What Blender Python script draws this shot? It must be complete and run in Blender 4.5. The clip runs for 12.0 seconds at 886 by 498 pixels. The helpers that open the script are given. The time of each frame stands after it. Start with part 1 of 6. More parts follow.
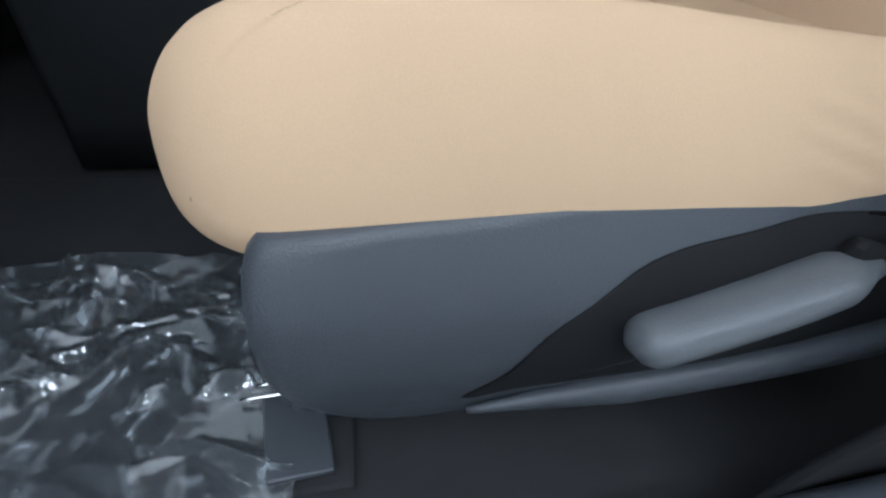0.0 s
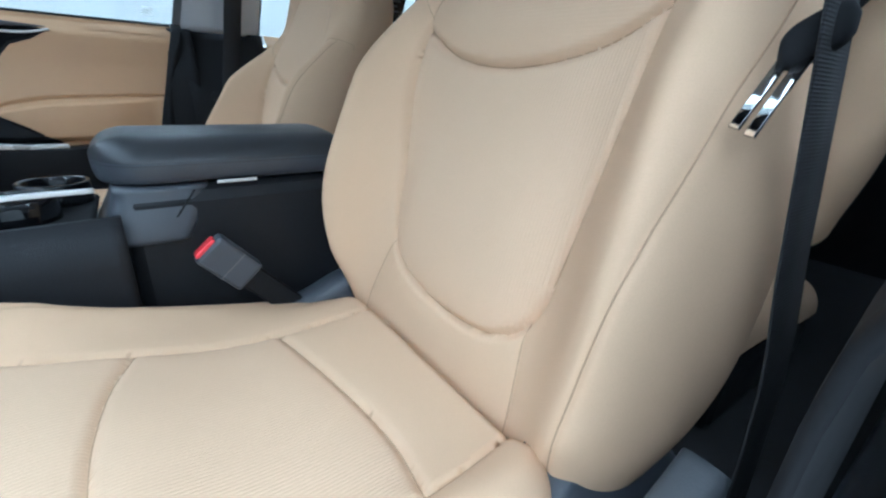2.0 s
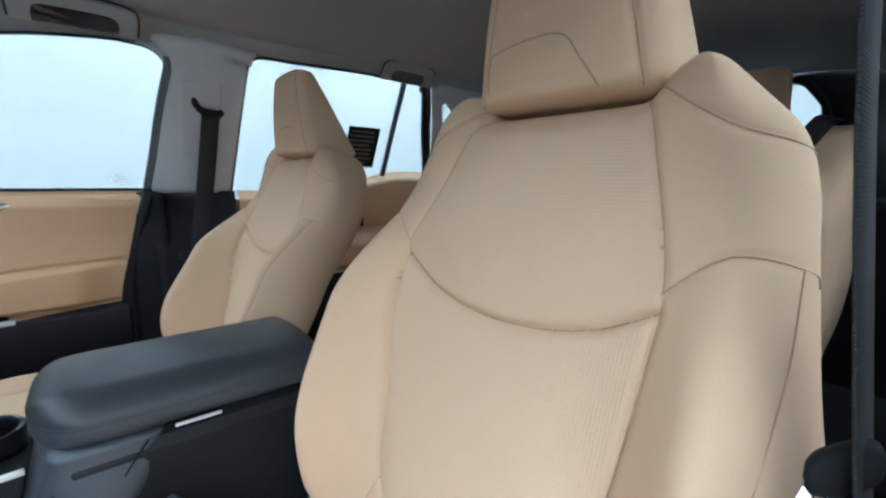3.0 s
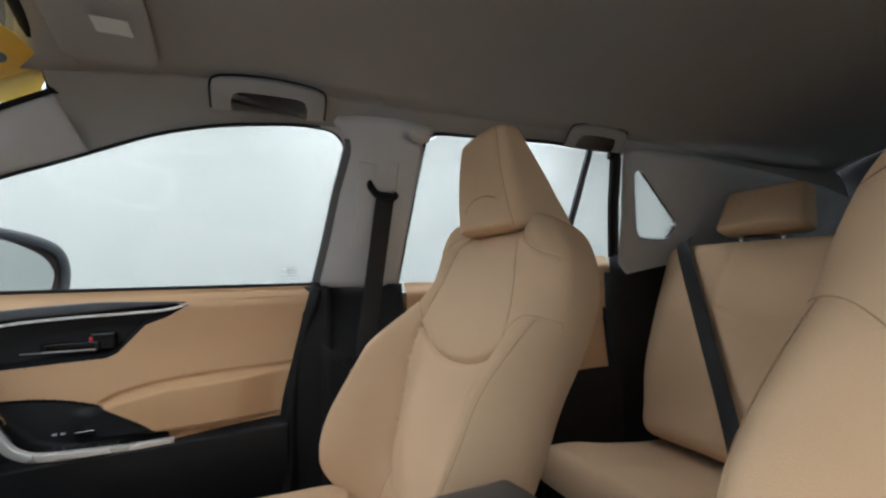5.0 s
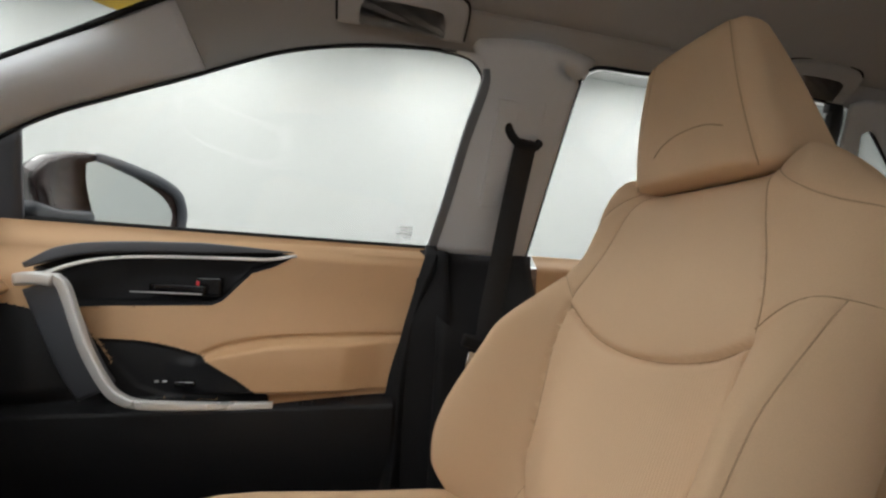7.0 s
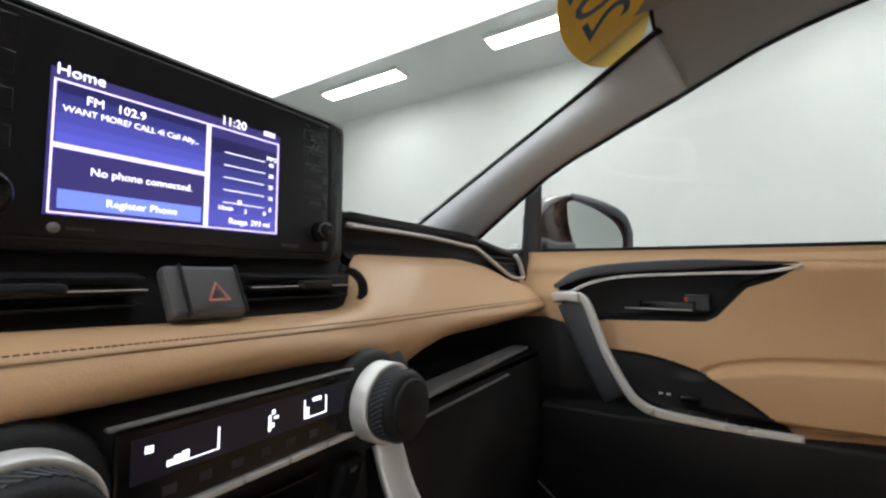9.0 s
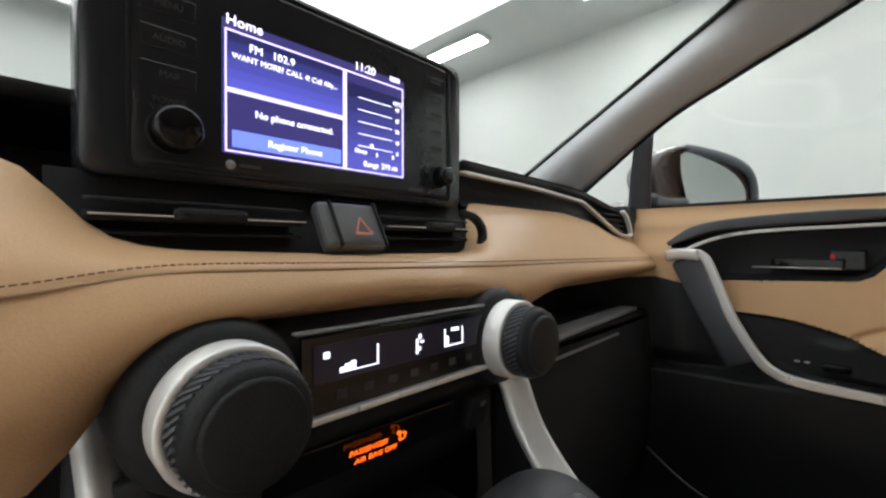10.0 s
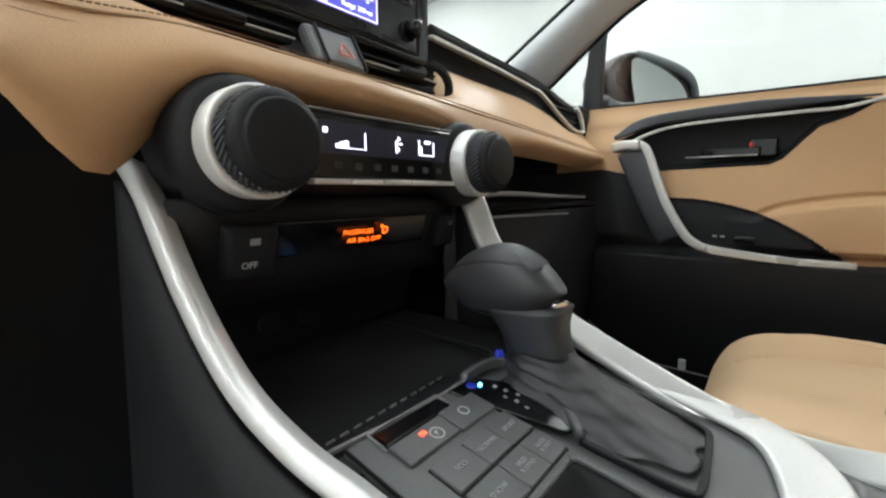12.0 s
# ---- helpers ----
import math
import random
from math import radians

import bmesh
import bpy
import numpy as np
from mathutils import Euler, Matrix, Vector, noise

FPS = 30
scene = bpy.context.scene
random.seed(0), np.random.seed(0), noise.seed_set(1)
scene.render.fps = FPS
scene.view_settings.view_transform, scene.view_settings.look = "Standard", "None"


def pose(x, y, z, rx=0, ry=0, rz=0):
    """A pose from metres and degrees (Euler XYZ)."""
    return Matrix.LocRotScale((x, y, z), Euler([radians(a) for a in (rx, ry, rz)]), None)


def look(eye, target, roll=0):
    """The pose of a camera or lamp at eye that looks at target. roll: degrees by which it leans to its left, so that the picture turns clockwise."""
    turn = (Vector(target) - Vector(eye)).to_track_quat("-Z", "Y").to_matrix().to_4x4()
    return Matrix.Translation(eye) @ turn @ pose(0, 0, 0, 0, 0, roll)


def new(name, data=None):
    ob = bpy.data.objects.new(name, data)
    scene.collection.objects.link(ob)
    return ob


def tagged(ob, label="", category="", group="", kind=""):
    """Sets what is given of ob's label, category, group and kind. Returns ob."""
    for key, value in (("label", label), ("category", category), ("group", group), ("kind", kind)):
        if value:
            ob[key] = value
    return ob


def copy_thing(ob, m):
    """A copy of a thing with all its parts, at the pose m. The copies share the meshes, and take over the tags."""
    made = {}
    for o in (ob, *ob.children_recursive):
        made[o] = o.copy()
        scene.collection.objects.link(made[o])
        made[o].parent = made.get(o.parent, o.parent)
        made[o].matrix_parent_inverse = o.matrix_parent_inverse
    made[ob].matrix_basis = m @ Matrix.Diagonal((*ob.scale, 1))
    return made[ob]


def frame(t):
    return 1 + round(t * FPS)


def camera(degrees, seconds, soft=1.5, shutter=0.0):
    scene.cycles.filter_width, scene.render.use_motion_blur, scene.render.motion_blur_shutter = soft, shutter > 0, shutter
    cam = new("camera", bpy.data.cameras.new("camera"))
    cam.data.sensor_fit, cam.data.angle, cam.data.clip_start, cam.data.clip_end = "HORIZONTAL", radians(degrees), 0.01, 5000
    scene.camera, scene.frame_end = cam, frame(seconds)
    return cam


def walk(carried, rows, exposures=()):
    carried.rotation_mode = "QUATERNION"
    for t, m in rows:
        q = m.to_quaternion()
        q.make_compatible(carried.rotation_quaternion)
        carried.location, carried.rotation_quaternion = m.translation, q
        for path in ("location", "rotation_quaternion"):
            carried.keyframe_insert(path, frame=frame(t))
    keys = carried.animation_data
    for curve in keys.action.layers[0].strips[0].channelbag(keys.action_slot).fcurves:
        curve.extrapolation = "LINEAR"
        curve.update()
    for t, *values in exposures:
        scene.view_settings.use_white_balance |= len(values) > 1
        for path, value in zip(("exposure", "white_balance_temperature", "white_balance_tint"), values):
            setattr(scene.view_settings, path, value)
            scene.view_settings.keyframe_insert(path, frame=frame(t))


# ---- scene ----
cam = camera(93.0, 12.0, soft=2.4)
PATH = [
    (0, (-0.803, 0.609, 0.752), (0.667, 0.168, -0.531), 8.6),
    (0.2, (-0.836, 0.572, 0.754), (0.746, 0.156, -0.397), 4.6),
    (0.5, (-0.837, 0.537, 0.766), (0.727, -0.035, -0.342), 5.3),
    (0.8, (-0.841, 0.489, 0.794), (0.743, -0.164, -0.238), 2.6),
    (1, (-0.819, 0.438, 0.833), (0.734, -0.169, -0.271), -2.2),
    (1.2, (-0.806, 0.426, 0.851), (0.759, -0.304, -0.159), -0.8),
    (1.5, (-0.778, 0.421, 0.915), (0.732, -0.472, -0.045), 1.0),
    (2, (-0.749, 0.421, 0.989), (0.748, -0.685, 0.257), 2.8),
    (2.5, (-0.717, 0.41, 1.073), (0.778, -0.814, 0.554), 2.4),
    (3, (-0.679, 0.392, 1.154), (0.832, -0.874, 0.822), 0.9),
    (3.5, (-0.655, 0.386, 1.22), (0.907, -0.85, 1.037), -0.9),
    (3.7, (-0.651, 0.378, 1.242), (0.95, -0.813, 1.107), -1.5),
    (5.3, (-0.266, 0.407, 1.109), (1.588, -0.333, 1.229), -0.2),
    (5.5, (-0.244, 0.413, 1.108), (1.625, -0.294, 1.204), 0.4),
    (6, (-0.172, 0.424, 1.104), (1.702, -0.262, 1.223), 2.1),
    (6.5, (-0.111, 0.429, 1.082), (1.789, -0.187, 1.179), 3.4),
    (8.3, (-0.096, 0.525, 1.064), (1.836, 1.031, 1.177), 0.8),
    (8.5, (-0.106, 0.555, 1.066), (1.779, 1.215, 1.181), 0.7),
    (9, (-0.156, 0.668, 1.052), (1.516, 1.758, 1.173), 0.3),
    (9.5, (-0.175, 0.695, 1.048), (1.324, 2.016, 1.126), -0.0),
    (10, (-0.178, 0.701, 1.023), (1.26, 2.091, 1.015), -0.1),
    (10.5, (-0.181, 0.706, 0.989), (1.249, 2.099, 0.865), -0.4),
    (11, (-0.188, 0.692, 0.953), (1.252, 2.061, 0.719), -0.6),
    (11.5, (-0.205, 0.687, 0.918), (1.273, 2.003, 0.629), -0.5),
    (12, (-0.235, 0.662, 0.919), (1.306, 1.907, 0.646), -0.2),
]
EXPOSURES = [(0.0, 1.25, 5300, 7), (0.3, 1.44, 5250, 7), (0.8, 1.78, 5100, 7), (1.5, 2.01, 4900, 3), (2.3, 2.13, 4650, 1), (3.0, 2.15, 4900, 2), (3.7, 2.18, 5150, 4), (5.3, 1.84, 6000, 10), (6.5, 1.88, 6350, 12), (8.3, 1.88, 6350, 11), (9.5, 1.67, 6200, 10), (10.3, 1.88, 6300, 9), (11.0, 2.08, 5750, 9), (11.5, 2.01, 5400, 6), (12.0, 2.21, 6150, 6)]
walk(cam, [(t, look(eye, target, roll)) for t, eye, target, roll in PATH], EXPOSURES)

# ---- world: a closed white photo booth lit by its own ceiling strips ----
world = bpy.data.worlds.new("world")
scene.world = world
world.use_nodes = True
world.node_tree.nodes["Background"].inputs[0].default_value = (0.5, 0.53, 0.56, 1)
world.node_tree.nodes["Background"].inputs[1].default_value = 0.05
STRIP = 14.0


# ---- materials ----
def material(name, base, rough=0.5, metal=0.0, vary=0.1, scale=8.0, fine=300.0, bump=0.0, grain="noise", rib=None, coat=0.0, spec=0.5):
    """A principled surface with blotches, fine variation, and a relief of noise, leather cells or ribs."""
    mat = bpy.data.materials.new(name)
    mat.use_nodes = True
    nt = mat.node_tree
    n, l = nt.nodes, nt.links
    p = n["Principled BSDF"]
    p.inputs["Roughness"].default_value = rough
    p.inputs["Metallic"].default_value = metal
    p.inputs["Coat Weight"].default_value = coat
    p.inputs["Coat Roughness"].default_value = 0.08
    p.inputs["Specular IOR Level"].default_value = spec
    co = n.new("ShaderNodeTexCoord")
    big, small = n.new("ShaderNodeTexNoise"), n.new("ShaderNodeTexNoise")
    big.inputs["Scale"].default_value, big.inputs["Detail"].default_value = scale, 4
    small.inputs["Scale"].default_value, small.inputs["Detail"].default_value = fine, 3
    mix = n.new("ShaderNodeMath")
    mix.operation = "ADD"
    for k in (big, small):
        l.new(co.outputs["Object"], k.inputs["Vector"])
    l.new(big.outputs["Fac"], mix.inputs[0])
    l.new(small.outputs["Fac"], mix.inputs[1])
    ramp = n.new("ShaderNodeMapRange")
    ramp.inputs["From Min"].default_value, ramp.inputs["From Max"].default_value = 0.6, 1.4
    ramp.inputs["To Min"].default_value, ramp.inputs["To Max"].default_value = 1 - vary, 1 + vary
    l.new(mix.outputs[0], ramp.inputs["Value"])
    tint = n.new("ShaderNodeVectorMath")
    tint.operation = "SCALE"
    tint.inputs[0].default_value = base
    l.new(ramp.outputs[0], tint.inputs["Scale"])
    l.new(tint.outputs[0], p.inputs["Base Color"])
    rr = n.new("ShaderNodeMapRange")
    rr.inputs["From Min"].default_value, rr.inputs["From Max"].default_value = 0.3, 0.7
    rr.inputs["To Min"].default_value, rr.inputs["To Max"].default_value = max(0.02, rough - 0.08), min(1, rough + 0.08)
    l.new(big.outputs["Fac"], rr.inputs["Value"])
    l.new(rr.outputs[0], p.inputs["Roughness"])
    height = None
    if bump:
        if grain == "cells":
            cell = n.new("ShaderNodeTexVoronoi")
            cell.inputs["Scale"].default_value = fine
            l.new(co.outputs["Object"], cell.inputs["Vector"])
            height = cell.outputs["Distance"]
        else:
            height = small.outputs["Fac"]
    if rib:
        axis, pitch, depth = rib
        wave = n.new("ShaderNodeTexWave")
        wave.bands_direction = axis
        wave.inputs["Scale"].default_value = 0.314 / pitch
        wave.inputs["Distortion"].default_value = 0.25
        wave.inputs["Detail Scale"].default_value = 30
        l.new(co.outputs["Object"], wave.inputs["Vector"])
        if height is None:
            height = wave.outputs["Fac"]
        else:
            both = n.new("ShaderNodeMath")
            both.operation = "MULTIPLY_ADD"
            both.inputs[1].default_value = depth
            l.new(wave.outputs["Fac"], both.inputs[0])
            l.new(height, both.inputs[2])
            height = both.outputs[0]
    if height is not None:
        b = n.new("ShaderNodeBump")
        b.inputs["Strength"].default_value = bump or 0.3
        b.inputs["Distance"].default_value = 0.0008
        l.new(height, b.inputs["Height"])
        l.new(b.outputs[0], p.inputs["Normal"])
    return mat


def glowing(name, colour, strength, base=(0.01, 0.01, 0.01)):
    mat = bpy.data.materials.new(name)
    mat.use_nodes = True
    p = mat.node_tree.nodes["Principled BSDF"]
    p.inputs["Base Color"].default_value = (*base, 1)
    p.inputs["Emission Color"].default_value = (*colour, 1)
    p.inputs["Emission Strength"].default_value = strength
    p.inputs["Roughness"].default_value = 0.3
    return mat


def pane_material(name, tint=(0.73, 0.745, 0.74), gloss=0.02):
    mat = bpy.data.materials.new(name)
    mat.use_nodes = True
    nt = mat.node_tree
    nt.nodes.remove(nt.nodes["Principled BSDF"])
    clear, shine, mix, face, power, fac = (nt.nodes.new("ShaderNode" + k) for k in ("BsdfTransparent", "BsdfGlossy", "MixShader", "LayerWeight", "Math", "Math"))
    clear.inputs[0].default_value = (*tint, 1)
    shine.inputs["Roughness"].default_value = gloss
    face.inputs["Blend"].default_value = 0.5
    power.operation, power.inputs[1].default_value = "POWER", 5.0
    fac.operation, fac.inputs[1].default_value, fac.inputs[2].default_value = "MULTIPLY_ADD", 0.5, 0.02
    nt.links.new(face.outputs["Facing"], power.inputs[0])
    nt.links.new(power.outputs[0], fac.inputs[0])
    nt.links.new(fac.outputs[0], mix.inputs[0])
    nt.links.new(clear.outputs[0], mix.inputs[1])
    nt.links.new(shine.outputs[0], mix.inputs[2])
    nt.links.new(mix.outputs[0], nt.nodes["Material Output"].inputs[0])
    return mat


TAN = (0.66, 0.460, 0.29)
fabric = material("tan_fabric", TAN, 0.85, vary=0.05, scale=5, fine=900, bump=0.25, spec=0.25)
ribbed = material("tan_ribbed_fabric", (0.68, 0.480, 0.31), 0.88, vary=0.05, scale=5, fine=900, bump=0.28, rib=("X", 0.0036, 1.4), spec=0.2)
ribbed_up = material("tan_cross_ribbed_fabric", (0.66, 0.465, 0.30), 0.88, vary=0.05, scale=5, fine=900, bump=0.09, rib=("Z", 0.0036, 1.2), spec=0.2)
vinyl = material("tan_vinyl", (0.56, 0.35, 0.185), 0.5, vary=0.06, scale=6, fine=760, bump=0.14, grain="cells")
stitch = material("brown_thread", (0.16, 0.075, 0.03), 0.8)
seam_dark = material("dark_seam", (0.46, 0.31, 0.19), 0.9)
levergrey = material("mid_grey_plastic", (0.105, 0.112, 0.122), 0.38, vary=0.05, scale=22, fine=700, bump=0.2, grain="cells")
plastic = material("charcoal_plastic", (0.062, 0.067, 0.078), 0.36, vary=0.06, scale=22, fine=700, bump=0.3, grain="cells")
deckgrey = material("satin_console_plastic", (0.095, 0.097, 0.10), 0.38, vary=0.1, scale=9, fine=700, bump=0.2, grain="cells")
leather = material("black_leather", (0.034, 0.035, 0.038), 0.42, vary=0.12, scale=12, fine=760, bump=0.16, grain="cells")
softblack = material("black_soft_trim", (0.013, 0.0135, 0.0155), 0.55, vary=0.15, scale=8, fine=600, bump=0.2, grain="cells", spec=0.26)
gloss = material("piano_black", (0.006, 0.006, 0.007), 0.14, vary=0.1, coat=0.15, spec=0.3)
bezel = material("smoked_screen_bezel", (0.016, 0.017, 0.020), 0.22, vary=0.1, coat=0.1, spec=0.45)
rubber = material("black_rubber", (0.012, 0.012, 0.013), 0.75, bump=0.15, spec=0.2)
carpet = material("black_carpet", (0.022, 0.022, 0.024), 0.95, vary=0.4, scale=30, fine=900, bump=1.0)
silver = material("satin_silver", (0.70, 0.70, 0.69), 0.34, metal=0.4, vary=0.04, fine=500)
chrome = material("bright_chrome", (0.8, 0.8, 0.8), 0.1, metal=1.0, vary=0.03)
greytrim = material("grey_pillar_trim", (0.54, 0.552, 0.57), 0.8, vary=0.05, scale=6, fine=800, bump=0.3)
handlegrey = material("grey_moulded_plastic", (0.33, 0.325, 0.315), 0.6, vary=0.04, scale=10, fine=700, bump=0.2)
felt = material("grey_headliner", (0.31, 0.302, 0.29), 0.95, vary=0.06, scale=5, fine=900, bump=0.5)
sealgrey = material("satin_grey_seal", (0.125, 0.135, 0.15), 0.4, vary=0.08, scale=10, fine=500)
dullgrey = material("pale_edge_plastic", (0.20, 0.20, 0.205), 0.4, vary=0.08, fine=500)
webbing = material("black_webbing", (0.014, 0.014, 0.016), 0.75, vary=0.15, fine=700, rib=("Z", 0.002, 1.0), bump=0.4)
paint = material("dark_maroon_paint", (0.048, 0.031, 0.029), 0.25, vary=0.08, coat=0.8)
white_wall = material("white_wall_paint", (0.60, 0.612, 0.60), 0.75, vary=0.02, scale=1.5, fine=60, bump=0.1)
concrete = material("grey_floor_paint", (0.25, 0.25, 0.245), 0.5, vary=0.12, scale=1.2, fine=50)
red_plastic = material("red_button_plastic", (0.75, 0.03, 0.04), 0.4, vary=0.05)
grey_mark = material("light_grey_print", (0.55, 0.55, 0.56), 0.6, vary=0.02)
mid_mark = material("mid_grey_print", (0.30, 0.30, 0.31), 0.6, vary=0.02)
dim_mark = material("dim_grey_print", (0.16, 0.16, 0.17), 0.6, vary=0.02)
faint_mark = material("faint_grey_print", (0.042, 0.042, 0.046), 0.6, vary=0.02)
red_mark = material("red_mark", (0.75, 0.30, 0.26), 0.5, vary=0.02)
yellow = material("yellow_vinyl_sticker", (0.80, 0.50, 0.03), 0.5, vary=0.03)
navy_print = material("grey_blue_print", (0.06, 0.10, 0.16), 0.5, vary=0.03)
glass = pane_material("window_glass")
mirror_glass = material("mirror_glass", (0.72, 0.75, 0.74), 0.03, metal=1.0, vary=0.01)
panel_glow = glowing("lit_ceiling_membrane", (1.0, 0.985, 0.955), 0.96, (0.7, 0.7, 0.7))
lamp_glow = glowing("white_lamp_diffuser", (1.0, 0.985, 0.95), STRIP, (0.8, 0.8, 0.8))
screen_dark = glowing("dark_navy_display", (0.016, 0.013, 0.06), 1.0)
screen_bar = glowing("bright_blue_bar", (0.08, 0.11, 0.40), 1.0)
screen_line = glowing("lilac_display_line", (0.42, 0.36, 0.68), 1.0)
screen_text = glowing("white_display_text", (0.62, 0.60, 0.76), 1.0)
clim_glow = glowing("white_climate_symbols", (0.62, 0.60, 0.75), 1.0)
clim_dark = glowing("climate_display_backing", (0.0008, 0.0008, 0.0022), 1.0, (0.004, 0.004, 0.006))
amber = glowing("amber_warning_text", (1.0, 0.13, 0.008), 0.65)
blue_led = glowing("blue_led", (0.05, 0.35, 1.0), 6.0)
blue_dim = glowing("dim_blue_led", (0.01, 0.02, 0.4), 0.14)
red_led = glowing("red_led", (1.0, 0.05, 0.02), 1.2)


# ---- builders ----
def thing(name, at, label, category, group="", kind=""):
    ob = new(name)
    ob.empty_display_size = 0.05
    ob.matrix_basis = Matrix.Translation(at)
    return tagged(ob, label, category, group, kind)


def mesh_of(verts, faces, smooth=True):
    me = bpy.data.meshes.new("mesh")
    me.from_pydata([tuple(map(float, v)) for v in verts], [], faces)
    me.validate()
    bm = bmesh.new()
    bm.from_mesh(me)
    bmesh.ops.remove_doubles(bm, verts=bm.verts, dist=1e-5)
    bmesh.ops.recalc_face_normals(bm, faces=bm.faces)
    bm.to_mesh(me)
    bm.free()
    me.polygons.foreach_set("use_smooth", [smooth] * len(me.polygons))
    return me


def part(name, geo, mat, parent=None, label="", smooth=None):
    """Links a mesh, or a bmesh, in world coordinates, as one object under its thing or part."""
    if isinstance(geo, bmesh.types.BMesh):
        me = bpy.data.meshes.new(name)
        bmesh.ops.recalc_face_normals(geo, faces=geo.faces)
        geo.to_mesh(me)
        geo.free()
        if smooth:
            me.polygons.foreach_set("use_smooth", [True] * len(me.polygons))
    else:
        me = geo
        if smooth is False:
            me.polygons.foreach_set("use_smooth", [False] * len(me.polygons))
    me.name = name
    me.materials.append(mat)
    ob = new(name, me)
    if parent is not None:
        ob.parent = parent
        m, q = parent.matrix_basis.copy(), parent.parent
        inv = m.inverted() if q is None else Matrix.Identity(4)
        ob.matrix_parent_inverse = inv
    if label:
        ob["label"] = label
    return ob


def thick(ob, metres, offset=-1.0):
    mod = ob.modifiers.new("thickness", "SOLIDIFY")
    mod.thickness, mod.offset = metres, offset
    return ob


def grid(P, wrap=False):
    """A mesh from an array of points (rows, columns, 3); wrap joins the last column to the first."""
    r, c = P.shape[:2]
    faces = []
    for i in range(r - 1):
        for j in range(c if wrap else c - 1):
            k = (j + 1) % c
            faces.append((i * c + j, i * c + k, (i + 1) * c + k, (i + 1) * c + j))
    return P.reshape(-1, 3), faces


def curve(points, n=40):
    """A smooth line through points, resampled to n even steps."""
    p = np.array(points, float)
    q = np.vstack([2 * p[0] - p[1], p, 2 * p[-1] - p[-2]])
    out = []
    for i in range(1, len(q) - 2):
        for t in np.linspace(0, 1, 16, endpoint=False):
            a, b, c, d = q[i - 1], q[i], q[i + 1], q[i + 2]
            out.append(0.5 * (2 * b + (c - a) * t + (2 * a - 5 * b + 4 * c - d) * t**2 + (3 * b - a - 3 * c + d) * t**3))
    out.append(q[-2])
    return even(np.array(out), n)


def even(p, n):
    p = np.array(p, float)
    s = np.r_[0, np.cumsum(np.linalg.norm(np.diff(p, axis=0), axis=1))]
    w = np.linspace(0, s[-1], n)
    return np.stack([np.interp(w, s, p[:, k]) for k in range(p.shape[1])], 1)


def loft(loops, caps=True, wrap=True):
    """A skin over loops of equal length, with closed ends."""
    P = np.array(loops, float)
    v, f = grid(P, wrap)
    if caps and wrap:
        c = P.shape[1]
        f += [tuple(range(c))[::-1], tuple(range((len(P) - 1) * c, len(P) * c))]
    return mesh_of(v, f)


def ellipse(a, b, p=2.0, n=32):
    """A superellipse loop in two coordinates."""
    t = np.linspace(0, 2 * np.pi, n, endpoint=False)
    return np.stack([a * np.sign(np.cos(t)) * abs(np.cos(t)) ** (2 / p), b * np.sign(np.sin(t)) * abs(np.sin(t)) ** (2 / p)], 1)


def sweep(path, loop, up=(0, 0, 1), taper=None):
    """A loop of (side, up) offsets carried along a line."""
    p = np.array(path, float)
    loops = []
    for i in range(len(p)):
        t = p[min(i + 1, len(p) - 1)] - p[max(i - 1, 0)]
        t /= np.linalg.norm(t)
        side = np.cross(t, up)
        side /= np.linalg.norm(side)
        top = np.cross(side, t)
        k = 1.0 if taper is None else taper[i]
        loops.append(p[i] + k * (loop[:, :1] * side + loop[:, 1:] * top))
    return loft(loops)


def rounded(a, b, r, n=5):
    """A rounded rectangle loop, half sizes a and b."""
    out = []
    for cx, cy, s in ((a - r, b - r, 0), (-a + r, b - r, 1), (-a + r, -b + r, 2), (a - r, -b + r, 3)):
        for t in np.linspace(0, np.pi / 2, n):
            out.append((cx + r * np.cos(t + s * np.pi / 2), cy + r * np.sin(t + s * np.pi / 2)))
    return np.array(out)


def box(size, m, bevel=0.003, segments=2):
    """A bevelled block as a bmesh, placed by the pose m."""
    bm = bmesh.new()
    bmesh.ops.create_cube(bm, size=1.0)
    bmesh.ops.scale(bm, vec=size, verts=bm.verts)
    if bevel:
        bmesh.ops.bevel(bm, geom=bm.edges[:] + bm.verts[:], offset=min(bevel, min(size) * 0.45), segments=segments, profile=0.5, affect="EDGES")
    bmesh.ops.transform(bm, matrix=m, verts=bm.verts)
    return bm


def plate(outline, depth, m, bevel=0.002):
    """A flat shape, its outline in x and y, thickened downwards from z = 0 and placed by the pose m."""
    bm = bmesh.new()
    f = bm.faces.new([bm.verts.new((x, y, 0)) for x, y in outline])
    if f.calc_area() and f.normal.z < 0:
        f.normal_flip()
    bm.normal_update()
    if f.normal.z < 0:
        f.normal_flip()
    got = bmesh.ops.extrude_face_region(bm, geom=[f])
    bmesh.ops.translate(bm, vec=(0, 0, -depth), verts=[v for v in got["geom"] if isinstance(v, bmesh.types.BMVert)])
    if bevel:
        top = [e for e in bm.edges if all(abs(v.co.z) < 1e-7 for v in e.verts)]
        bmesh.ops.bevel(bm, geom=top, offset=bevel, segments=2, profile=0.5, affect="EDGES")
    bmesh.ops.transform(bm, matrix=m, verts=bm.verts)
    return bm


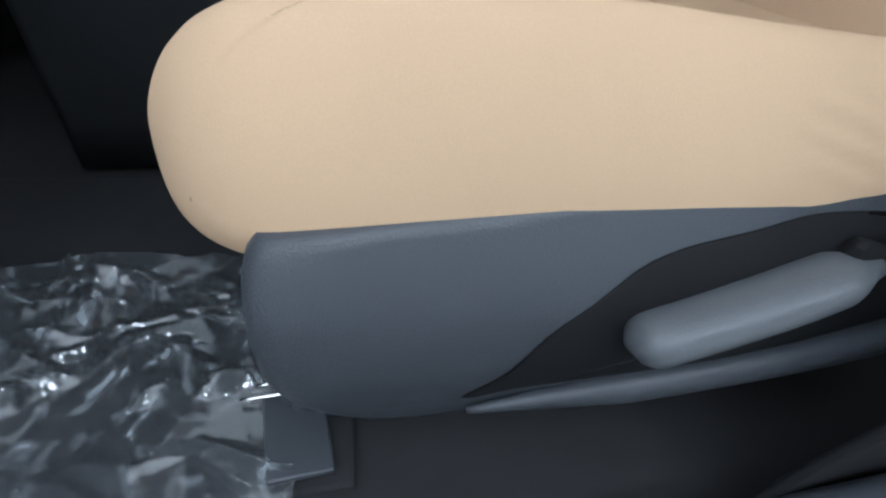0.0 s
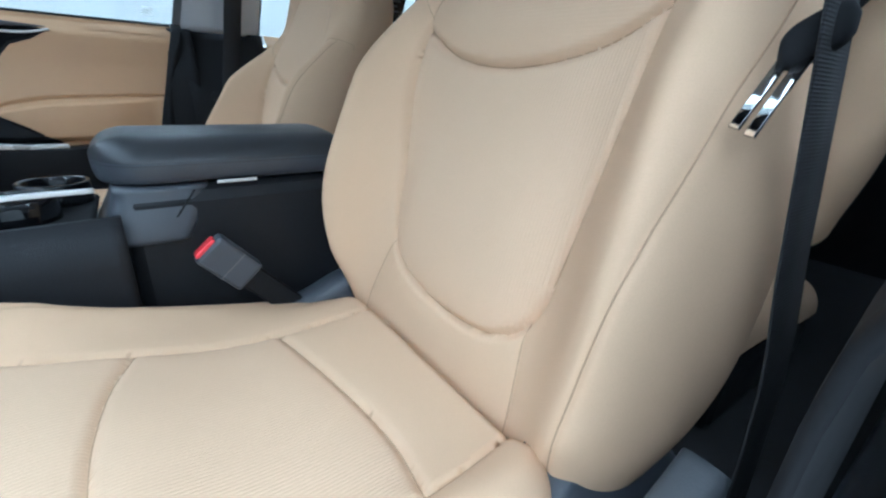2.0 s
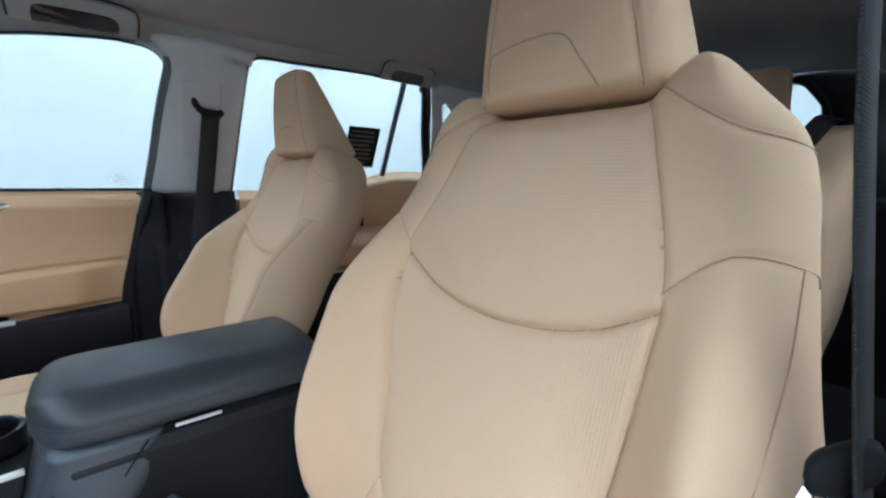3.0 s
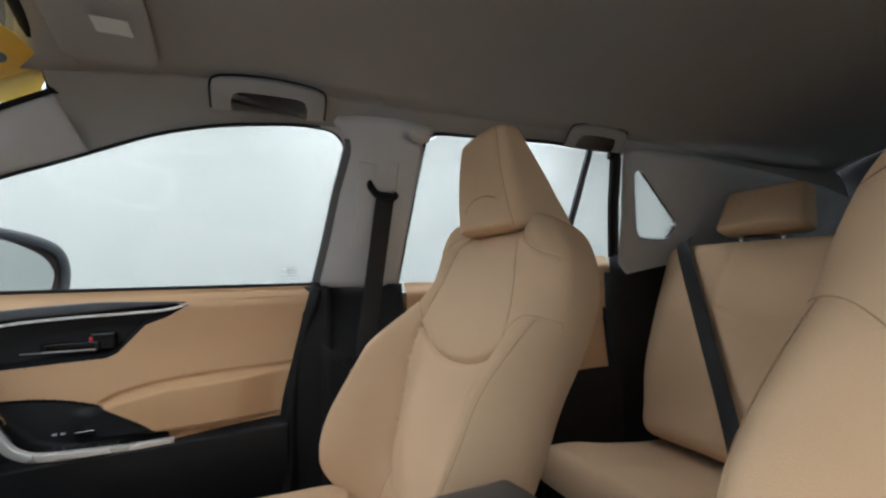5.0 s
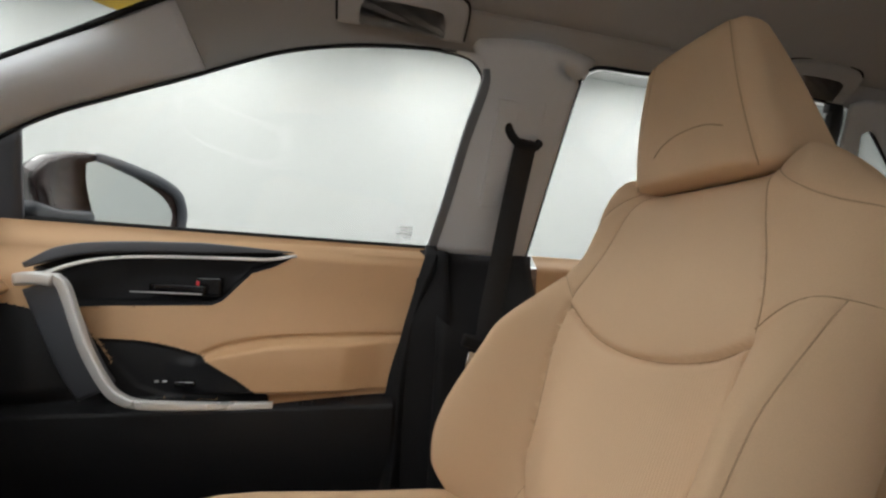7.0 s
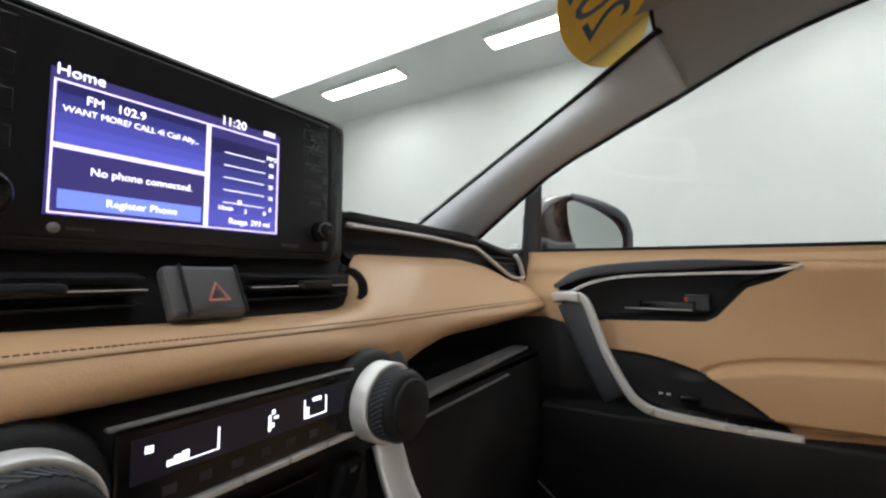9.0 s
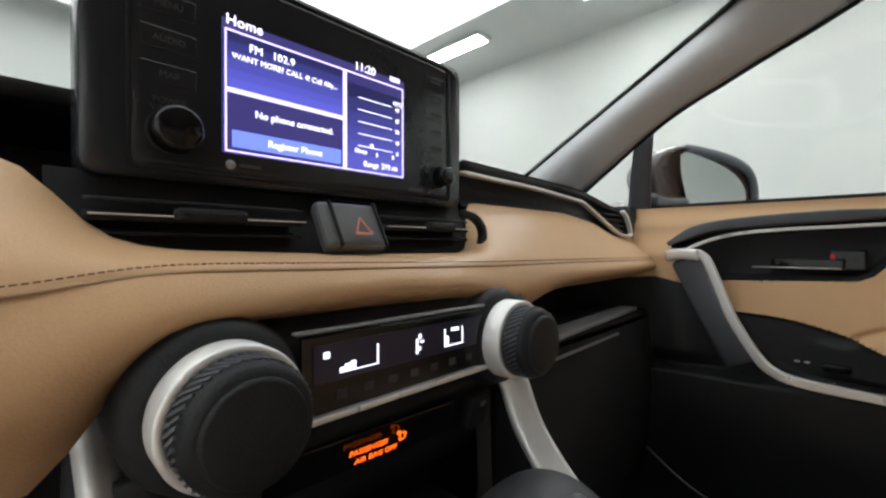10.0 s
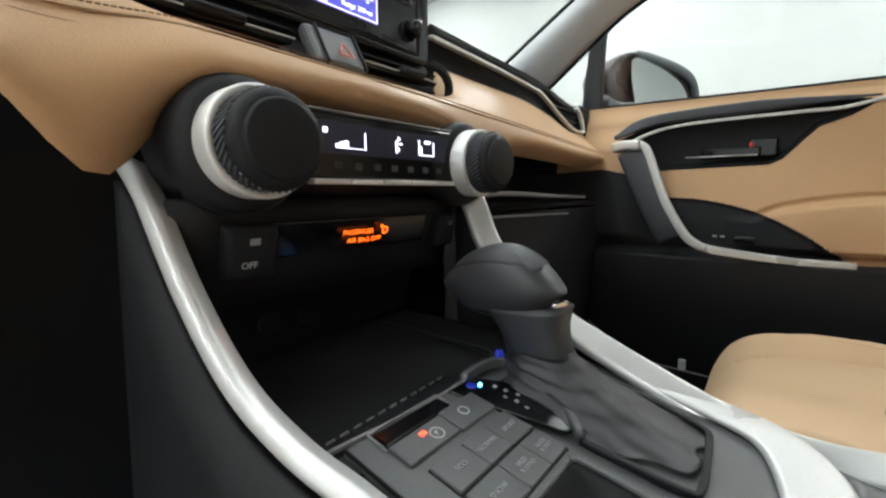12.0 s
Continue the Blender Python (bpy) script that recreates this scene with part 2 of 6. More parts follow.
def disc(radius, depth, m, rim=0.003, n=48, stretch=1.0):
    """A turned cap with a rounded rim; its axis is the pose's z, its face at z = 0."""
    prof = [(radius, -depth), (radius, -rim), (radius - 0.3 * rim, -0.3 * rim), (radius - rim, 0), (0.02 * radius, 0)]
    loops = [[(r * np.cos(t), stretch * r * np.sin(t), z) for t in np.linspace(0, 2 * np.pi, n, endpoint=False)] for r, z in prof]
    me = loft(loops)
    me.transform(m)
    return me


def ring(r0, r1, depth, m, n=64):
    """A turned ring between two radii."""
    e = 0.25 * (r1 - r0)
    prof = [(r1, -depth), (r1, -e), (r1 - e, 0), (r0 + e, 0), (r0, -e), (r0, -depth)]
    loops = [[(r * np.cos(t), r * np.sin(t), z) for t in np.linspace(0, 2 * np.pi, n, endpoint=False)] for r, z in prof]
    me = loft(loops, caps=False)
    me.transform(m)
    return me


def words(name, body, size, m, mat, parent, align="LEFT", depth=0.0002):
    """Lettering in the built-in font, turned into a mesh."""
    data = bpy.data.curves.new(name, "FONT")
    data.body, data.size, data.align_x, data.extrude = body, size, align, depth
    data.resolution_u = 3
    tmp = bpy.data.objects.new(name, data)
    scene.collection.objects.link(tmp)
    me = bpy.data.meshes.new_from_object(tmp.evaluated_get(bpy.context.evaluated_depsgraph_get()))
    bpy.data.objects.remove(tmp)
    me.transform(m)
    me.materials.clear()
    return part(name, me, mat, parent)


def near(P, line):
    """The distance of points (n, 2) from a line of points."""
    best = np.full(len(P), 9.0)
    a = np.array(line, float)
    for p, q in zip(a[:-1], a[1:]):
        d = q - p
        t = np.clip(((P - p) @ d) / max(d @ d, 1e-12), 0, 1)
        best = np.minimum(best, np.linalg.norm(P - p - t[:, None] * d, axis=1))
    return best


def inside(P, poly):
    """Which points (n, 2) lie within a polygon."""
    a = np.array(poly, float)
    x, y = P[:, 0], P[:, 1]
    got = np.zeros(len(P), bool)
    for (x0, y0), (x1, y1) in zip(a, np.roll(a, -1, 0)):
        hit = (y0 > y) != (y1 > y)
        got ^= hit & (x < (x1 - x0) * (y - y0) / (y1 - y0 + 1e-12) + x0)
    return got


def snapped(P, lines, reach):
    """Draws the points (n, 2) that lie within reach of a line onto it."""
    out, best = P.copy(), np.full(len(P), reach)
    for ln in lines:
        a = np.array(ln, float)
        for p, q in zip(a[:-1], a[1:]):
            d = q - p
            t = np.clip(((P - p) @ d) / max(d @ d, 1e-12), 0, 1)
            foot = p + t[:, None] * d
            far = np.linalg.norm(P - foot, axis=1)
            hit = far < best
            out[hit], best[hit] = foot[hit], far[hit]
    return out


def split(P, regions):
    """Divides the faces of a grid of points by a region number for each face; gives a mesh for each."""
    r, c = P.shape[:2]
    flat = P.reshape(-1, 3)
    out = {}
    idx = np.arange(r * c).reshape(r, c)
    quads = np.stack([idx[:-1, :-1], idx[:-1, 1:], idx[1:, 1:], idx[1:, :-1]], -1).reshape(-1, 4)
    for k in np.unique(regions):
        q = quads[regions.ravel() == k]
        used, back = np.unique(q, return_inverse=True)
        me = bpy.data.meshes.new("panel")
        me.from_pydata(flat[used].tolist(), [], back.reshape(-1, 4).tolist())
        me.polygons.foreach_set("use_smooth", [True] * len(me.polygons))
        out[int(k)] = me
    return out


def smooth(a, b, x):
    t = np.clip((x - a) / (b - a), 0, 1)
    return t * t * (3 - 2 * t)

# ---- the photo booth round the car ----
def slab(name, lo, hi, mat, label, category):
    size = [b - a for a, b in zip(lo, hi)]
    mid = [(a + b) / 2 for a, b in zip(lo, hi)]
    ob = part(name, box(size, Matrix.Translation(mid), 0), mat)
    return tagged(ob, label, category, kind="structure")


slab("floor", (-3.8, -5.2, -0.2), (3.8, 5.6, 0.0), concrete, "grey painted floor of the photo booth", "floor")
slab("ceiling", (-3.8, -5.2, 3.0), (3.8, 5.6, 3.2), white_wall, "white painted booth ceiling with lamp strips", "ceiling")
slab("wall_east", (3.6, -5.2, 0.0), (3.8, 5.6, 3.0), white_wall, "plain white booth wall beside the car", "wall")
slab("wall_west", (-3.8, -5.2, 0.0), (-3.6, 5.6, 3.0), white_wall, "plain white booth wall beside the car", "wall")
slab("wall_north", (-3.6, 5.4, 0.0), (3.6, 5.6, 3.0), white_wall, "plain white booth wall ahead of the car", "wall")
slab("wall_south", (-3.6, -5.2, 0.0), (3.6, -5.0, 3.0), white_wall, "plain white booth wall behind the car", "wall")


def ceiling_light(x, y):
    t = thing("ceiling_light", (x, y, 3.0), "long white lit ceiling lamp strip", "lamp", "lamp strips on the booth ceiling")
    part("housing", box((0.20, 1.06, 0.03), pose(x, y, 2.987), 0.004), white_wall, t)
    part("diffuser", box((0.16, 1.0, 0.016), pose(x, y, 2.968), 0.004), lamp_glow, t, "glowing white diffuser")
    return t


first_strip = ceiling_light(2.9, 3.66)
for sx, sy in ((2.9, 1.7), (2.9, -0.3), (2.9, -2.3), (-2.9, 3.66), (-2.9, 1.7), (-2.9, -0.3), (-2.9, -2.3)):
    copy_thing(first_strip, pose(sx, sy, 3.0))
# the lit membrane that hangs over the car, in three lengths
sky = thing("light_panel", (0, 0.3, 3.0), "wide softly lit white membrane hanging below the booth ceiling", "lamp")
for k in range(3):
    part("membrane", box((5.06, 3.19, 0.02), pose(0, -2.90 + 3.20 * k, 2.945), 0.004), panel_glow, sky, "evenly lit white membrane")
for sx in (-1, 1):
    part("panel_frame", box((0.03, 9.62, 0.05), pose(sx * 2.545, 0.30, 2.955), 0.006), white_wall, sky, "white frame edge")
for sy in (-4.52, 5.12):
    part("panel_frame", box((5.06, 0.03, 0.05), pose(0, sy, 2.955), 0.006), white_wall, sky, "white frame edge")


# ---- the car's shell: sides, pillars, roof, floor ----
def side_x(y, z):
    """The inner face of the car's side above the belt line, right hand."""
    return 0.835 - 0.05 * ((y - 0.1) / 0.94) ** 2 - 0.46 * (z - 1.10)


def on_side(points, s, inward=0.0):
    return np.array([(s * (side_x(y, z) - inward), y, z) for y, z in points])


WIN_TOP = [(1.156, 1.139), (0.967, 1.262), (0.844, 1.318), (0.735, 1.362), (0.594, 1.420), (0.48, 1.450), (0.36, 1.467), (0.27, 1.473), (0.225, 1.473)]
WIN_BACK = [(0.225, 1.472), (0.207, 1.455), (0.207, 1.43), (0.228, 1.33), (0.247, 1.21), (0.268, 1.10)]
SCREEN_EDGE = [(1.40, 1.13), (1.309, 1.180), (0.932, 1.377), (0.803, 1.445), (0.745, 1.474)]
REAR_FRONT = [(0.036, 1.10), (0.010, 1.45), (-0.003, 1.478), (-0.03, 1.488)]
REAR_TOP = [(-0.03, 1.488), (-0.13, 1.490), (-0.35, 1.496), (-0.51, 1.490), (-0.585, 1.487)]
REAR_BACK = [(-0.585, 1.487), (-0.615, 1.47), (-0.66, 1.33), (-0.717, 1.178)]
QUARTER = [(-0.686, 1.430), (-0.70, 1.443), (-0.72, 1.436), (-0.918, 1.292), (-0.926, 1.275), (-0.91, 1.235), (-0.89, 1.228), (-0.82, 1.231), (-0.785, 1.240), (-0.765, 1.262)]


def strip_between(a, b, n=30, rows=8, bulge=0.0, s=1):
    """A skin between two lines, bowed inwards by bulge at its middle."""
    p, q = even(a, n), even(b, n)
    t = np.linspace(0, 1, rows)[:, None, None]
    P = p * (1 - t) + q * t
    P[..., 0] -= s * bulge * np.sin(np.pi * t[..., 0])
    return P


def skin(P):
    v, f = grid(P)
    return mesh_of(v, f)


def seal(path, parent, name="rubber_seal", radius=0.007, mat=None):
    return part(name, sweep(path, ellipse(radius, radius, 2, 10)), mat or rubber, parent, "black rubber seal")


shell = thing("car_body", (0, 0, 0.3), "car cabin shell with grey pillars and dark felt roof lining", "car body", kind="structure")
for s in (1, -1):
    # windscreen pillar
    a = on_side(SCREEN_EDGE, s, 0.0)
    b = on_side(WIN_TOP[:-1], s, 0.0)
    a, b = curve(a, 40), curve(b, 40)
    P = strip_between(a, b[: 1 + int(np.argmin(abs(b[:, 1] - 0.700)))], 40, 12)
    P[..., 0] -= s * (0.035 * smooth(1.0, 0.70, np.linspace(0, 1, 40)) + 0.006)[None] * np.sin(np.pi * np.linspace(0, 1, 12))[:, None]
    thick(part("windscreen_pillar", skin(P), greytrim, shell, "smooth grey windscreen pillar trim"), 0.006)
    # centre pillar, grey above the belt, black below
    f = curve(on_side([(0.25, 1.50), (0.228, 1.475)] + [(y + 0.003, z) for y, z in WIN_BACK[2:]], s, -0.003), 24)
    r = curve(on_side([(-0.012, 1.50), (0.004, 1.462)] + REAR_FRONT[1::-1], s), 24)
    thick(part("centre_pillar_trim", skin(strip_between(f, r, 24, 12, 0.03, s)), greytrim, shell, "grey upper centre pillar trim"), 0.006)
    low = np.array([[(s * (0.738 + 0.085 * smooth(0.90, 1.10, z) - 0.006 * np.sin(np.pi * u)), 0.258 - 0.23 * u + 0.05 * (1 - u) * smooth(0.62, 0.42, z), z) for u in np.linspace(0, 1, 12)] for z in np.linspace(1.102, 0.40, 24)])
    thick(part("lower_pillar_trim", skin(low), rubber, shell, "black lower centre pillar trim"), 0.006)
    # rounded upper rear corner of the front window
    arc = curve(on_side([(0.300, 1.4715), (0.262, 1.4705), (0.236, 1.464), (0.217, 1.449), (0.210, 1.425), (0.213, 1.395)], s, 0.002), 24)
    tip = curve(on_side([(0.300, 1.4745), (0.230, 1.4765), (0.205, 1.474), (0.2025, 1.455), (0.2035, 1.425), (0.209, 1.395)], s, 0.002), 24)
    thick(part("window_corner_trim", skin(strip_between(arc, tip, 24, 4)), greytrim, shell, "grey rounded window corner"), 0.004)
    # rail over the windows
    top = [(0.745, 1.474), (0.702, 1.376)] + WIN_TOP[4:] + [(0.1, 1.482)] + REAR_TOP + [(-0.7, 1.478), (-1.2, 1.44), (-1.7, 1.38)]
    a = np.vstack([curve(on_side(top[:2], s), 12)[:-1], curve(on_side(top[1:], s), 79)])
    b = np.stack([s * np.full(90, 0.60), a[:, 1], 1.612 - 0.13 * (0.60 / 0.66) ** 4 - 0.035 * smooth(-0.7, -1.7, a[:, 1]) - 0.03 * smooth(0.55, 0.78, a[:, 1])], 1)
    mid = b.copy()
    fall = 0.9 * (abs(a[:, 0]) - 0.60)
    mid[:, 0] += s * fall
    mid[:, 2] -= 4 * 0.13 / 0.66 * (0.60 / 0.66) ** 3 * fall
    u = np.linspace(0, 1, 14)[:, None, None]
    thick(part("roof_rail", skin((1 - u) ** 2 * a + 2 * u * (1 - u) * mid + u * u * b), felt, shell, "grey felt roof rail lining"), 0.006)
    # rear quarter: skin round the small window
    ang = np.linspace(0, 2 * np.pi, 91)
    out = [(-0.625, 1.485), (-0.66, 1.50), (-0.90, 1.495), (-1.25, 1.46), (-1.68, 1.40), (-1.72, 1.10), (-1.3, 1.00), (-0.86, 1.05), (-0.735, 1.15), (-0.69, 1.30)]
    hub = np.array([-0.80, 1.32])

    def reach_of(poly):
        """How far a closed outline lies from the hub along each direction."""
        p = even(np.array(poly + poly[:1]), 400) - hub
        th, rr = np.arctan2(p[:, 1], p[:, 0]), np.hypot(p[:, 0], p[:, 1])
        k = np.argsort(th)
        return np.interp(ang, th[k], rr[k], period=2 * np.pi)

    ri, ro = reach_of(QUARTER), reach_of(out)
    P = np.array([on_side([hub + r * np.array([math.cos(a), math.sin(a)]) for a, r in zip(ang, ri * (1 - t) + ro * t)], s, 0.012) for t in np.linspace(0, 1, 8)])
    thick(part("rear_quarter_trim", skin(P), greytrim, shell, "grey rear quarter trim round the small window"), 0.006)
    seal(curve(on_side(QUARTER + QUARTER[:1], s, 0.012), 60), shell, radius=0.0045)
    seal(curve(on_side(REAR_FRONT + REAR_TOP[1:] + REAR_BACK[1:], s, 0.004), 80), shell, radius=0.004)

jamb = np.array([[(0.775 + 0.05 * smooth(0.95, 1.10, z) - 0.028 * u, 0.35 - 0.12 * u - 0.06 * smooth(0.78, 1.08, z) * (1 - u), z) for u in np.linspace(0, 1, 6)] for z in np.linspace(1.10, 0.40, 20)])
thick(part("door_jamb", skin(jamb), rubber, shell, "black rubber lined door jamb"), 0.006)

# roof lining
xs, ys = np.linspace(-0.60, 0.60, 41), np.linspace(0.78, -1.75, 70)
P = np.array([[(x, y - 0.05 * (1 - (x / 0.6) ** 2) * smooth(0.6, 0.78, y), 1.612 - 0.13 * (abs(x) / 0.66) ** 4 - 0.035 * smooth(-0.7, -1.7, y) - 0.03 * smooth(0.55, 0.78, y)) for x in xs] for y in ys])
v, f = grid(P)
lining = tagged(thick(part("roof_lining", mesh_of(v, f), felt), 0.012, 1.0), "dark grey felt roof lining of the car", "roof lining", kind="structure")

# floor pan, firewall, sills, tail
tagged(part("car_floor", box((1.60, 3.2, 0.05), pose(0, -0.25, 0.355), 0.01), carpet), "black carpeted car floor", "car floor", kind="structure")
fire = np.array([[(x, 1.36 + 0.10 * u - 0.06 * np.sin(3 * u), 0.38 + 0.80 * u) for x in np.linspace(-0.78, 0.78, 12)] for u in np.linspace(-0.2, 1, 12)])
fire[:, :, 1] = np.minimum(fire[:, :, 1], 1.46)
part("toe_board", skin(fire), carpet, shell, "black carpeted toe board")
for s in (1, -1):
    sill = [(s * 0.79, 1.40, 0.415), (s * 0.79, 0.6, 0.40), (s * 0.79, -0.7, 0.40)]
    part("door_sill", sweep(curve(sill, 30), rounded(0.055, 0.035, 0.02)), plastic, shell, "charcoal plastic sill plate")
    kick = np.array([[(s * (0.755 - 0.04 * u), y, 0.40 + 0.45 * u) for y in np.linspace(1.42, 1.08, 8)] for u in np.linspace(0, 1, 8)])
    thick(part("kick_panel", skin(kick), softblack, shell), 0.006)
    lower = np.array([[(s * 0.80, y, z) for y in np.linspace(-0.70, -1.76, 6)] for z in (0.36, 1.12)])
    thick(part("rear_side_panel", skin(lower), softblack, shell), 0.02)

for s in (1, -1):
    part("cowl_side_panel", box((0.012, 0.50, 0.68), pose(s * 0.792, 1.335, 0.735), 0.002), softblack, shell, "black side panel ahead of the door")

# tail with its window
tail_in = even(np.array([(x, -1.76 + 0.10 * (z - 1.3), z) for x, z in [(-0.36, 1.20), (0.36, 1.20), (0.366, 1.30), (0.335, 1.45), (0.27, 1.535), (0.2, 1.55), (-0.2, 1.55), (-0.27, 1.535), (-0.335, 1.45), (-0.366, 1.30), (-0.36, 1.20)]]), 80)
tail_out = even(np.array([(x, -1.78, z) for x, z in [(-0.80, 0.36), (0.80, 0.36), (0.82, 1.0), (0.62, 1.54), (0.55, 1.60), (-0.55, 1.60), (-0.62, 1.54), (-0.82, 1.0), (-0.80, 0.36)]]), 80)
part("tailgate_trim", skin(strip_between(tail_in, tail_out, 80, 4)), softblack, shell, "black tailgate trim")
seal(tail_in + np.array([0, 0.012, 0]), shell, radius=0.014)


def glazed(name, outline, label, n=50):
    """A curved pane between two edge lines."""
    ob = part(name, skin(outline), glass)
    ob.visible_shadow = False
    thick(ob, 0.004)
    return tagged(ob, label, "window", kind="structure")


# windscreen
low = curve([(-0.71, 1.33, 1.17), (-0.4, 1.52, 1.16), (0, 1.58, 1.155), (0.4, 1.52, 1.16), (0.71, 1.33, 1.17)], 40)
high = curve([(-0.64, 0.745, 1.474), (-0.60, 0.75, 1.52), (-0.35, 0.73, 1.57), (0, 0.72, 1.585), (0.35, 0.73, 1.57), (0.60, 0.75, 1.52), (0.64, 0.745, 1.474)], 40)
glazed("windscreen", strip_between(low, high, 40, 16), "clear windscreen with a yellow oval sticker")
seal(high + np.array([0, -0.004, -0.004]), shell, radius=0.008)
for s in (1, -1):
    seal(curve(on_side(SCREEN_EDGE, s, 0.003), 40), shell, radius=0.005)
win_n = 1
for s in (1, -1):
    if s == 1:
        pane = strip_between(curve(on_side([(y, z + 0.022) for y, z in WIN_TOP] + [(0.180, 1.495)], s, -0.012), 50), on_side([(1.156 - 0.94 * t, 1.075) for t in np.linspace(0, 1, 50)], s, -0.012), 50, 8)
        win_n += 1
        glazed("window_%d" % win_n, pane, "clear closed front side window with a small printed mark")
    pane = strip_between(curve(on_side([REAR_FRONT[1]] + REAR_TOP + [(-0.70, 1.48)], s, -0.012), 40), on_side([(0.036 - 0.84 * t, 1.08) for t in np.linspace(0, 1, 40)], s, -0.012), 40, 8)
    win_n += 1
    glazed("window_%d" % win_n, pane, "clear closed rear side window")
    q = on_side(QUARTER, s, 0.009)
    mid = q.mean(0)
    win_n += 1
    glazed("window_%d" % win_n, np.array([[mid * (1 - t) + p * t for p in np.vstack([q, q[:1]])] for t in (0, 0.5, 1)]), "small fixed rear quarter window")
win_n += 1
glazed("window_%d" % win_n, np.array([[np.array((0, -1.765, 1.33)) * (1 - t) + p * t for p in tail_in] for t in (0.01, 0.5, 1)]), "clear tailgate window")

# ---- front passenger door: one moulded inner face cut into its panels ----
def door_face(s, y0, y1, front=True):
    ny, nz = int((y1 - y0) / 0.0029), 240
    ys, zs = np.linspace(y0, y1, ny), np.linspace(0.42, 1.104, nz)
    Y, Z = np.meshgrid(ys, zs)
    return Y, Z


SW = curve([(0.862, 0.905), (0.78, 0.898), (0.70, 0.876), (0.64, 0.846), (0.585, 0.806)], 30).tolist() + [(0.570, 0.7912), (0.75, 0.800), (0.795, 0.818), (0.835, 0.862)]
RECESS = [(0.955, 1.025), (0.90, 1.055), (0.80, 1.072), (0.60, 1.076), (0.545, 1.070), (0.585, 1.045), (0.625, 1.030), (0.672, 0.975), (0.69, 0.966), (0.93, 0.958)]
LOWER = [(0.20, 0.80), (0.32, 0.800), (0.575, 0.791), (0.75, 0.800), (0.795, 0.818), (0.835, 0.862), (0.895, 0.945), (0.98, 0.965), (1.2, 0.95), (1.2, 0.3), (0.20, 0.3)]


def passenger_door():
    door = thing("car_door", (0.76, 0.66, 0.42), "closed front passenger door trimmed in tan vinyl and black plastic", "car door")
    Y, Z = door_face(1, 0.272, 1.08)
    lean = 0.065 * smooth(1.10, 0.78, Z)
    Y = 1.08 - (1.08 - Y) * (1.08 - 0.272 - lean) / (1.08 - 0.272)
    flat = snapped(np.stack([Y.ravel(), Z.ravel()], 1), [RECESS + RECESS[:1], SW + SW[:1], LOWER], 0.0021)
    Y, Z = flat[:, 0].reshape(Y.shape), flat[:, 1].reshape(Y.shape)
    base = 0.800 - 0.055 * ((Y - 0.27) / 0.8) ** 1.5 + 0.018 * smooth(1.06, 1.10, Z) - 0.018 * smooth(1.0, 0.85, Z)
    base += 0.02 * smooth(0.75, 0.5, Z)
    # armrest: a shelf that swells inwards between two heights and runs out ahead
    fold = np.interp(Y, [0.27, 0.45, 0.58, 0.66, 0.705], [0.918, 0.912, 0.905, 0.890, 0.870])
    arm = smooth(0.800, 0.815, Z) * (1 - smooth(-0.014, 0.004, Z - fold)) * smooth(0.76, 0.64, Y) * (0.25 + 0.75 * smooth(0.30, 0.40, Y - 0.06 * smooth(1.10, 0.78, Z)))
    base -= 0.034 * arm
    base -= 0.045 * smooth(0.80, 0.785, Z) * smooth(0.45, 0.78, Z)
    base -= 0.035 * smooth(0.84, 0.95, Y) * smooth(0.78, 0.83, Z) * smooth(1.06, 1.0, Z)
    base = base.ravel()
    rec, sw, low = inside(flat, RECESS), inside(flat, SW), inside(flat, LOWER)
    drec = near(flat, RECESS + RECESS[:1])
    dsw = near(flat, SW + SW[:1])
    base += np.where(rec, 0.030 * smooth(0.0, 0.012, drec), 0)
    base += np.where(sw, 0.006 * smooth(0.0, 0.006, dsw), 0)
    groove = near(flat, curve([(0.27, 0.918), (0.45, 0.912), (0.58, 0.905), (0.66, 0.890), (0.705, 0.870)], 30))
    base += np.where(~rec & ~sw & ~low, 0.009 * np.exp(-((groove / 0.004) ** 2)), 0)
    P = np.stack([base, flat[:, 0], flat[:, 1]], 1).reshape(*Y.shape, 3)
    mid = (flat.reshape(*Y.shape, 2)[:-1, :-1] + flat.reshape(*Y.shape, 2)[1:, 1:]) / 2
    m2 = mid.reshape(-1, 2)
    code = np.zeros(len(m2), int)
    code[inside(m2, LOWER)] = 3
    code[inside(m2, SW)] = 2
    code[inside(m2, RECESS)] = 1
    made = split(P, code.reshape(mid.shape[:2]))
    upper = part("upper_trim", made[0], vinyl, door, "tan vinyl door trim with a padded armrest")
    part("handle_recess", made[1], softblack, door, "black recess behind the door handle")
    part("switch_panel", made[2], softblack, door, "black window switch panel")
    part("lower_panel", made[3], softblack, door, "black lower door panel")
    back = np.array([[(0.87, y, z) for y in (0.272, 1.08)] for z in (0.40, 1.075)])
    part("outer_skin", skin(back), paint, door, "dark maroon outer skin")
    ledge = np.array([[(0.834 - 0.05 * ((y - 0.1) / 0.94) ** 2 + 0.012 * (1 - u), y, 1.104 - 0.012 * u * u) for y in np.linspace(0.272, 1.10, 40)] for u in np.linspace(0, 1, 6)])
    part("window_ledge", skin(ledge), vinyl, upper)
    rim = np.array([[(0.834 - 0.05 * ((y - 0.1) / 0.94) ** 2 - 0.026 * u, y, 1.102 - 0.024 * u * u) for y in np.linspace(0.272, 1.10, 40)] for u in np.linspace(0, 1, 8)])
    rim[..., 2] += 0.002
    part("padded_rim", skin(rim), vinyl, upper)

